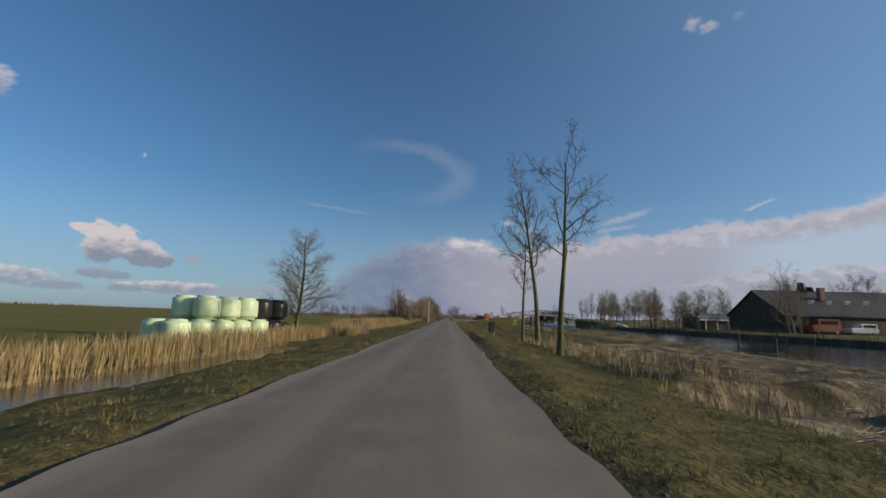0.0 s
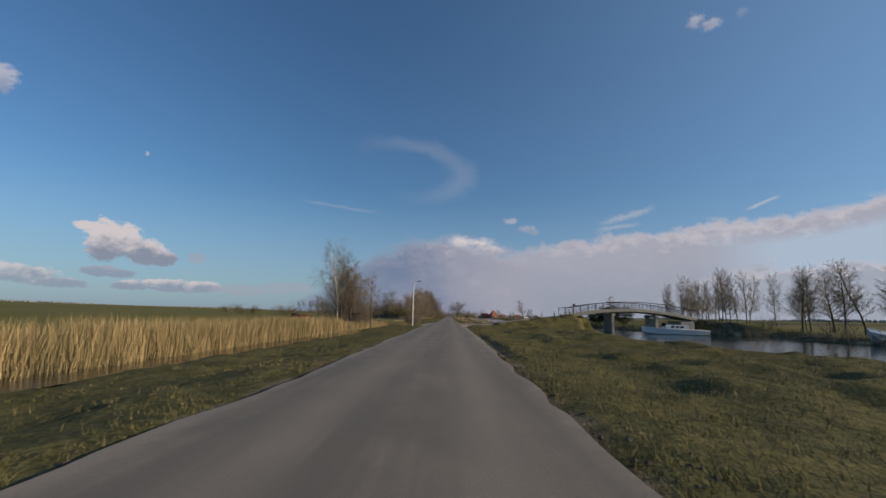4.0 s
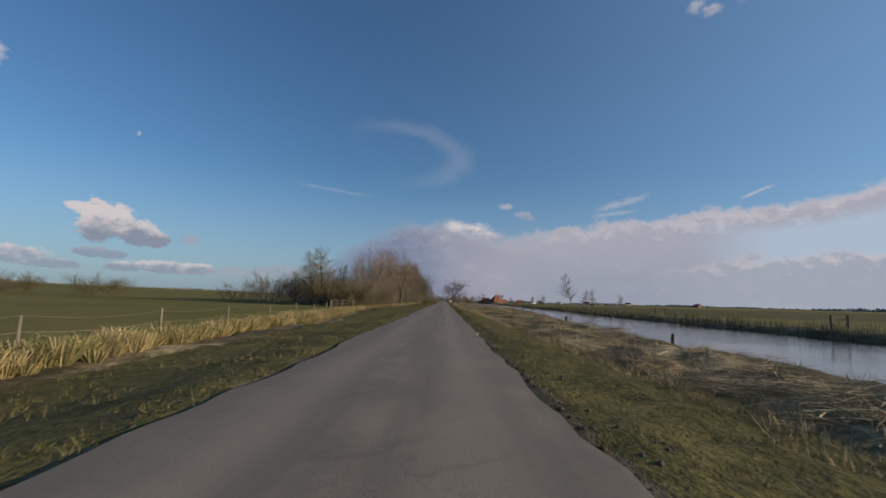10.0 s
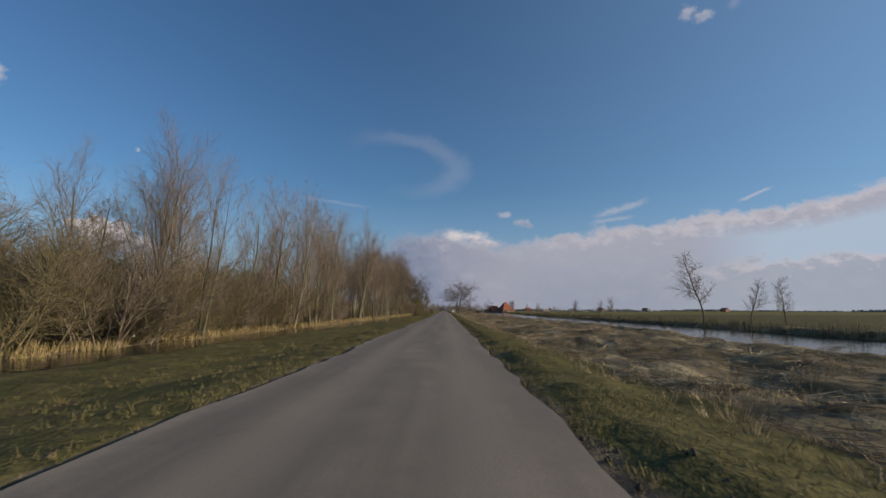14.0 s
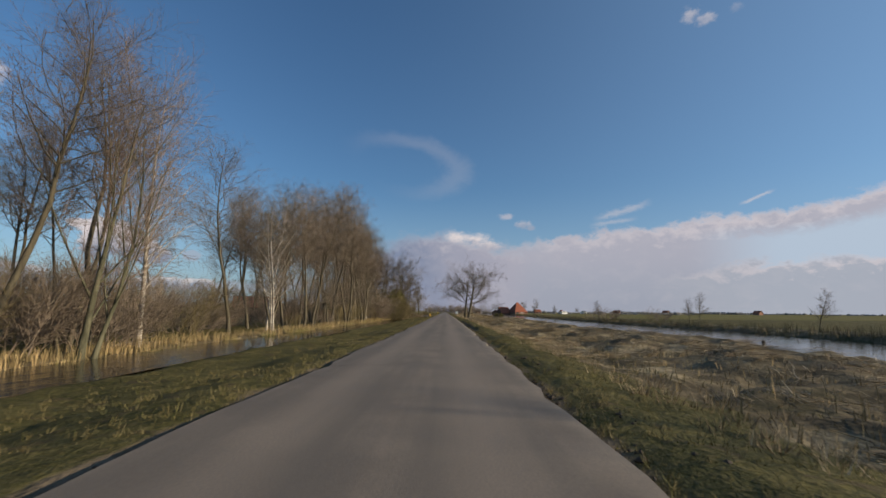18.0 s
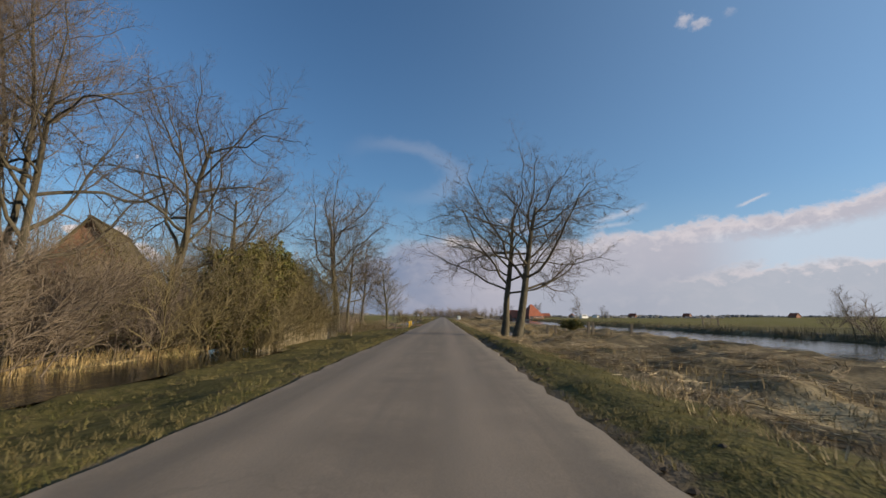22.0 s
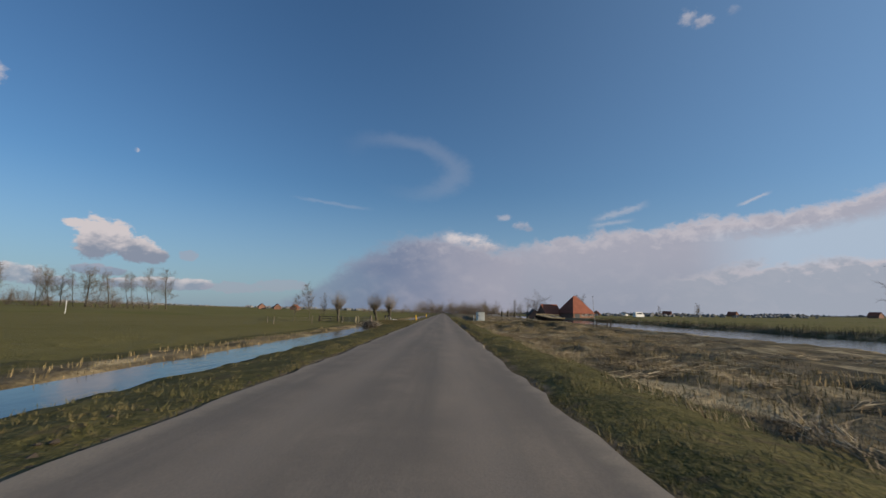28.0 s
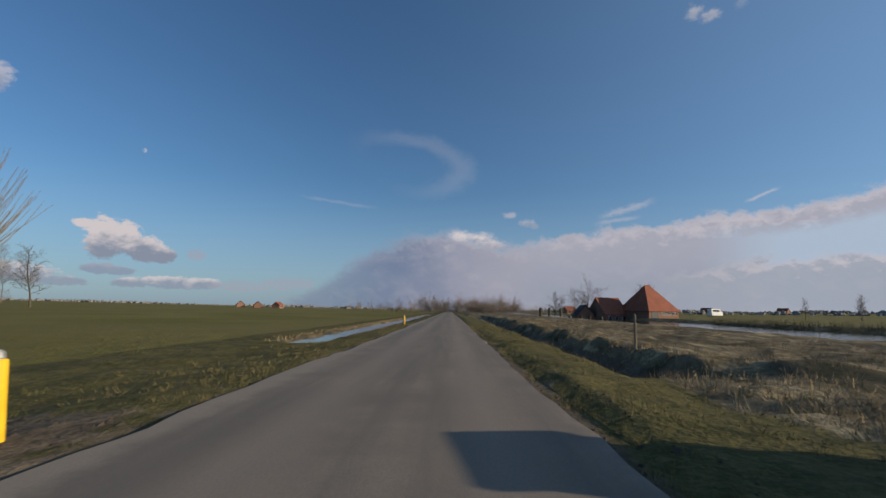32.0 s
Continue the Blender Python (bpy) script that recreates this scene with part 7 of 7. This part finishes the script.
boat("motorboat", 31.8, 132.4, WATER - 0.25, 172, 8.5, 2.8, 0.9, M_WHITE, M_WHITE, "white cabin motorboat moored under the bridge", True)
sb = boat("dinghy", 11.9, 164.9, WATER - 0.12, 262, 2.2, 0.95, 0.34, M_WHITE, M_WHITE, "small white dinghy with a dark outboard motor by the reeds")
part("outboard", box(0.28, 0.36, 0.42, pose(-1.12, 0, 0.3), 0.07), M_BLACK, sb, "dark outboard motor")
boat("rowing_boat", 42.0, 112, WATER + 0.25, 200, 4.2, 1.5, 0.5, M_WHITE, M_WHITE, "white rowing boat pulled up on the far bank").rotation_euler = (radians(35), radians(-22), radians(200))
beached = boat("beached_boat", 11.9, 518.0, 0, 196, 3.15, 1.35, 0.5, M_WRAP_BLACK, M_PICKET, "open boat with black hull and cream deck lying on the bank")
beached.matrix_basis = pose(11.9, 518.0, ground_z(11.9, 518.0) + 0.18, -15, 0, 196)
mast = empty("flag_pole", pose(17.4, 519.6, ground_z(17.4, 519.6)), "thin bare steel pole standing by the jetty", "pole")
part("shaft", tube(0.03, 0.02, 3.6, pose(0, 0, -0.2, 0, -3, 0), 8), M_GALV, mast)
part("knob", tube(0.05, 0.05, 0.08, pose(-0.18, 0, 3.35), 8), M_BLACK, mast)
jetty = empty("jetty", pose(18.8, 521.5, ground_z(18.8, 521.5)), "small dark wooden jetty with rail on the bank", "jetty")
for i in range(9):
    part("plank", box(0.17, 1.4, 0.04, pose(-0.8 + i * 0.2, 0, 0.35), 0.005), M_WOOD_DARK, jetty)
for sx in (-0.8, 0.8):
    for sy in (-0.6, 0.6):
        part("leg", box(0.1, 0.1, 1.2, pose(sx, sy, -0.3), 0.01), M_WOOD_DARK, jetty)
for hh in (0.55, 0.8):
    part("rail", box(1.8, 0.05, 0.09, pose(0, -0.6, hh), 0.005), M_WOOD_DARK, jetty)
# mooring posts in the canal
for x, y, h in ((24.5, 36, 0.9), (25.5, 42, 0.9), (12.0, 209, 0.7), (13.2, 214, 0.6), (12.4, 190, 0.5), (17.6, 316, 0.7), (17.2, 325, 0.6), (17.4, 372, 0.8), (17.6, 380, 0.7), (26.5, 238, 0.9), (27.0, 246, 0.8)):
    post_thing("mooring_post", x, y, h + 1.0, 0.08, M_WOOD_DARK, "dark wooden mooring post standing in the canal", "post", "mooring posts", 0.02, z=WATER - 0.95)
# revetment on the far bank near the farm
rv = empty("bank_revetment", pose(0, 0, 0), "low dark timber revetment along the far bank", "revetment")
for y in np.arange(20, 108, 2.0):
    x = float(line(y + 1, FAR)) - 0.45
    part("board", box(0.08, 1.98, 0.75, pose(x, y + 1, WATER - 0.15), 0.01), M_WOOD_DARK, rv)
# small timber stile on the far bank
field_gate("field_gate", 33.0, 205, 20, 2.2, 1.0, M_WOOD_DARK, "small dark gate on the far bank", 3)
field_gate("field_gate", 37.0, 246, 20, 2.2, 1.0, M_WOOD_DARK, "small dark gate on the far bank", 3)
field_gate("field_gate", 44.0, 446, 10, 3.0, 1.4, M_WOOD, "pale timber gate on the far bank", 4)

# ---- vehicles by the dark barn ----
def vehicle(name, x, y, rz, l, w, h, hood, mat, label):
    v = empty(name, pose(x, y, ground_z(x, y) + 0.02, 0, 0, rz), label, "vehicle")
    part("body", box(l, w, h * 0.55, pose(0, 0, 0.3), 0.12), mat, v)
    part("cabin", box(l - hood, w * 0.9, h * 0.5, pose(-hood / 2, 0, 0.25 + h * 0.5), 0.16), mat, v)
    part("windscreen", box(0.06, w * 0.78, h * 0.3, pose((l - hood) / 2 - hood / 2 - 0.05, 0, 0.35 + h * 0.55, 0, -18, 0), 0.02), M_GLASS, v)
    for s in (-1, 1):
        part("side_window", box((l - hood) * 0.7, 0.03, h * 0.26, pose(-hood / 2, s * w * 0.45, 0.35 + h * 0.56), 0.02), M_GLASS, v)
        for f in (-0.32, 0.32):
            wheel = part("wheel", tube(0.32, 0.32, 0.2, pose(f * l, s * (w / 2 - 0.12) + 0.1, 0.32, 90, 0, 0), 18, 0.04), M_BLACK, v)
            part("rim", tube(0.19, 0.19, 0.21, pose(f * l, s * (w / 2 - 0.12) + 0.105, 0.32, 90, 0, 0), 14), M_GALV, wheel)
    return v


trailer = empty("farm_trailer", pose(-32.0, 168.0, ground_z(-32.0, 168.0), 0, 0, 6) @ Matrix.Diagonal((1.4, 1.4, 1.3, 1)), "low old farm trailer with rusty red side boards in rough grass", "trailer")
part("bed", box(2.6, 1.5, 0.12, pose(0, 0, 0.42), 0.02), M_RAIL, trailer)
part("side_board", box(1.9, 0.05, 0.4, pose(0.35, -0.74, 0.52), 0.01), M_RUST, trailer, "rusty red side board")
part("side_board", box(1.9, 0.05, 0.4, pose(0.35, 0.74, 0.52), 0.01), M_RUST, trailer, "rusty red side board")
part("tail_board", box(0.05, 1.46, 0.4, pose(1.28, 0, 0.52), 0.01), M_RUST, trailer, "rusty red tail board")
part("load", box(0.8, 1.3, 0.5, pose(-0.85, 0, 0.54), 0.08), M_BLACK, trailer, "black plastic load")
for s in (-1, 1):
    part("wheel", tube(0.3, 0.3, 0.18, pose(0.1, s * 0.62 + 0.09, 0.3, 90, 0, 0), 18, 0.04), M_BLACK, trailer)
part("drawbar", box(1.3, 0.08, 0.08, pose(-1.9, 0, 0.38)), M_RAIL, trailer)
vehicle("van", 59, 75.0, 180, 4.6, 1.9, 2.1, 0.9, M_RED, "red delivery van parked by the dark barn")
vehicle("car", 64.5, 74.6, 180, 4.2, 1.75, 1.5, 1.5, M_WHITE, "silver white car parked by the dark barn")
vehicle("camper", 108, 725, 20, 6.0, 2.2, 2.7, 0.8, M_WHITE, "white camper parked beyond the farm")


def conifer(x, y, h, label):
    r = np.random.default_rng(int(x * 7 + y))
    ob = empty("conifer", pose(x, y, ground_z(x, y)), label, "tree")
    part("trunk", tube(0.22, 0.05, h * 0.95, pose(0, 0, -0.2), 8), M_BARK, ob)
    n = 2600
    f = r.random(n) ** 0.8
    rad = (1 - f) * h * 0.24 * (0.35 + 0.65 * r.random(n)) + 0.1
    a = r.random(n) * 6.283
    base = np.stack([rad * np.cos(a), rad * np.sin(a), 0.8 + f * (h - 1.0) - rad * 0.25], -1)
    way = np.stack([np.cos(a), np.sin(a), -0.35 + 0.3 * r.random(n)], -1) * (0.35 + 0.3 * r.random(n))[:, None]
    side = np.stack([-np.sin(a), np.cos(a), r.normal(0, 0.3, n)], -1) * 0.11
    co = np.stack([base - side, base + side, base + way], 1).reshape(-1, 3)
    share("crown", arrays_mesh("conifer_crown", co, np.arange(3 * n).reshape(n, 3), M_NEEDLE), ob)


for x, y, h in ((63, 84, 9), (66, 86, 8.5), (72, 70, 9)):
    conifer(x, y, h, "dark green conifer beyond the canal")


def leafy_bush(x, y, w, h, n, label, seed, leaf=M_IVY):
    """An evergreen bush: bare stems inside a shell of many small leaves."""
    r = np.random.default_rng(seed)
    ob = empty("evergreen_bush", pose(x, y, ground_z(x, y)), label, "bush")
    b = bmesh.new()
    for i in range(9):
        a = i * 0.7
        rod((0.1 * math.cos(a), 0.1 * math.sin(a), -0.1), (w * 0.6 * math.cos(a), w * 0.6 * math.sin(a), h * (0.6 + 0.3 * r.random())), 0.035, 5, b, 0.012)
    part("stem", b, M_BARK, ob)
    n = int(n * 1.9)
    u, v = r.normal(0, 1, (n, 3)), r.random(n)
    u = u / np.linalg.norm(u, axis=1)[:, None]
    lump = 0.75 + 0.3 * np.sin(u[:, 0] * 5 + seed) * np.sin(u[:, 1] * 6) + 0.12 * np.sin(u[:, 2] * 11)
    p = u * (lump * (0.55 + 0.45 * v ** 0.4))[:, None] * np.array([w, w, h * 0.55]) + np.array([0, 0, h * 0.52])
    p = p[p[:, 2] > 0.05]
    k = len(p)
    d1, d2 = r.normal(0, 0.048, (k, 3)), r.normal(0, 0.032, (k, 3))
    co = np.stack([p - d1, p + d2, p + d1, p - d2], 1).reshape(-1, 3)
    share("leaves", arrays_mesh("leaves", co, np.arange(4 * k).reshape(k, 4), leaf, True), ob)


leafy_bush(-8.9, 394.6, 1.7, 4.2, 4500, "olive green evergreen bush at the ditch's end", 1)
leafy_bush(-9.6, 390.5, 2.0, 5.6, 7500, "olive green evergreen bush behind the paling fence", 2)
leafy_bush(-9.4, 393.5, 1.9, 6.0, 7500, "ivy covered bush behind the paling fence", 3)
leafy_bush(-9.6, 396.8, 1.9, 5.4, 7000, "tall olive green hedge bush behind the paling fence", 7)
leafy_bush(-9.6, 399.6, 1.8, 4.8, 6000, "tall olive green hedge bush behind the paling fence", 8)
leafy_bush(-11.2, 403.0, 1.9, 4.6, 6000, "olive green hedge bush behind the paling fence", 9)
leafy_bush(-9.6, 402.8, 1.7, 3.4, 4500, "dark evergreen bush behind the paling fence", 4)
for k, (x, y, w, h) in enumerate(((33.6, 172.0, 2.3, 3.2), (36.0, 171.6, 2.9, 4.3), (39.0, 171.0, 2.8, 4.4))):
    leafy_bush(x, y, w, h, 4500, "broad dark evergreen shrub on the far bank", 15 + k, M_NEEDLE)
leafy_bush(13.6, 415.0, 1.3, 1.1, 2500, "low dark shrub on the canal bank", 6)

# ---- meter cabinet and post boxes ----
cb = empty("meter_cabinet", pose(6.15, 537.6, ground_z(6.15, 537.2) - 0.03, 0, 0, 9), "pale grey-green utility cabinet with a dark roof and warning sign", "utility cabinet")
part("body", box(1.0, 1.3, 1.3, pose(0, 0, 0.06), 0.015), M_CABINET, cb)
part("plinth", box(0.94, 1.29, 0.12, pose(0, 0, -0.05), 0.01), M_CONCRETE, cb)
part("roof", box(1.14, 1.5, 0.09, pose(0, 0, 1.36), 0.035), M_CABROOF, cb, "dark grey overhanging roof")
for i in range(7):
    part("door_rib", box(0.022, 0.025, 1.18, pose(-0.36 + i * 0.12, -0.685, 0.1), 0.004), M_CABINET, cb)
for i in range(3):
    part("side_rib", box(0.02, 1.3, 0.022, pose(-0.508, 0, 0.34 + i * 0.32), 0.004), M_RAIL, cb)
b = bmesh.new()
vs = [b.verts.new(p) for p in ((-0.48, -0.705, 1.02), (-0.28, -0.705, 1.02), (-0.38, -0.705, 1.20), (-0.48, -0.69, 1.02), (-0.28, -0.69, 1.02), (-0.38, -0.69, 1.20))]
for f in ((0, 1, 2), (5, 4, 3), (0, 3, 4, 1), (1, 4, 5, 2), (2, 5, 3, 0)):
    b.faces.new([vs[k] for k in f])
warn = part("warning_sign", b, M_WHITE, cb, "white triangular warning sign")
part("bolt_mark", box(0.03, 0.012, 0.08, pose(-0.38, -0.707, 1.05, 0, 18, 0)), M_BLACK, warn)
part("lock_plate", box(0.14, 0.03, 0.2, pose(-0.38, -0.69, 0.76), 0.01), M_GALV, cb)
post_thing("white_post", 5.1, 536.4, 0.85, 0.045, M_WHITE, "white square marker post beside the cabinet", "marker post", square=True)
post_thing("marker_post", 8.3, 554.0, 1.4, 0.05, M_WOOD, "pale wooden post beside the cabinet")
for x, y, w in ((-7.9, 536.6, 0.26), (-7.5, 537.1, 0.32)):
    mb = empty("mailbox", pose(x, y, ground_z(x, y), 0, 0, 8), "black mailbox on a thin steel post by the drive", "mailbox", "mailboxes by the drive")
    part("post", tube(0.03, 0.03, 0.8, pose(0, 0, -0.15), 8), M_GALV, mb)
    part("box", box(w, 0.2, 0.36, pose(0, 0, 0.62), 0.03), M_BLACK, mb)
    part("flap", box(w * 0.8, 0.02, 0.05, pose(0, -0.105, 0.88), 0.005), M_RAIL, mb)
    for k in range(2):
        part("marking", box(0.035, 0.008, 0.1, pose(w * 0.12 + k * 0.05, -0.105, 0.70)), M_WHITE, mb)
wbx = empty("service_box", pose(-6.8, 539.2, ground_z(-6.8, 539.2), 0, 0, 14), "low pale service box beside a pollard willow", "utility box")
part("body", box(0.5, 0.3, 0.5, pose(0, 0, -0.05), 0.02), M_WHITE, wbx)
part("lid", box(0.56, 0.36, 0.05, pose(0, 0, 0.45), 0.015), M_WHITE, wbx)
field_gate("field_gate", -13.4, 532.8, -35, 2.6, 0.75, M_PICKET, "low weathered wooden field gate by the drive", 4)
field_gate("field_gate", -10.9, 531.0, -42, 2.6, 0.8, M_PICKET, "weathered wooden rail gate by the drive", 4, True, 0.07)
field_gate("rail_fence", -18.0, 538.0, -40, 5.5, 0.85, M_WOOD_DARK, "low dark wooden rail fence in the meadow", 3, False)
post_thing("fence_post", -7.3, 519.0, 1.15, 0.12, M_WOOD, "thick weathered timber post at the ditch end")
post_thing("marker_post", -6.6, 532.2, 0.42, 0.035, M_WHITE, "short white marker post by the drive")
post_thing("white_pole", -62, 545, 2.2, 0.05, M_WHITE, "slim white pole in the meadow", "pole")
for i in range(7):
    x = 24 + i * 2.6
    post_thing("pollard_stump", x, 655 + (i % 2) * 1.5, 2.2, 0.35, M_BARK, "dark pollarded trunk in a row before the farm", "tree", "pollards by the farm")
b = empty("garden_fence", pose(47, 660, ground_z(47, 660)), "low white garden fence before the barn", "fence")
for i in range(14):
    part("picket_panel", box(1.0, 0.06, 0.8, pose(i * 1.08, 0, 0.0), 0.01), M_WHITE, b)
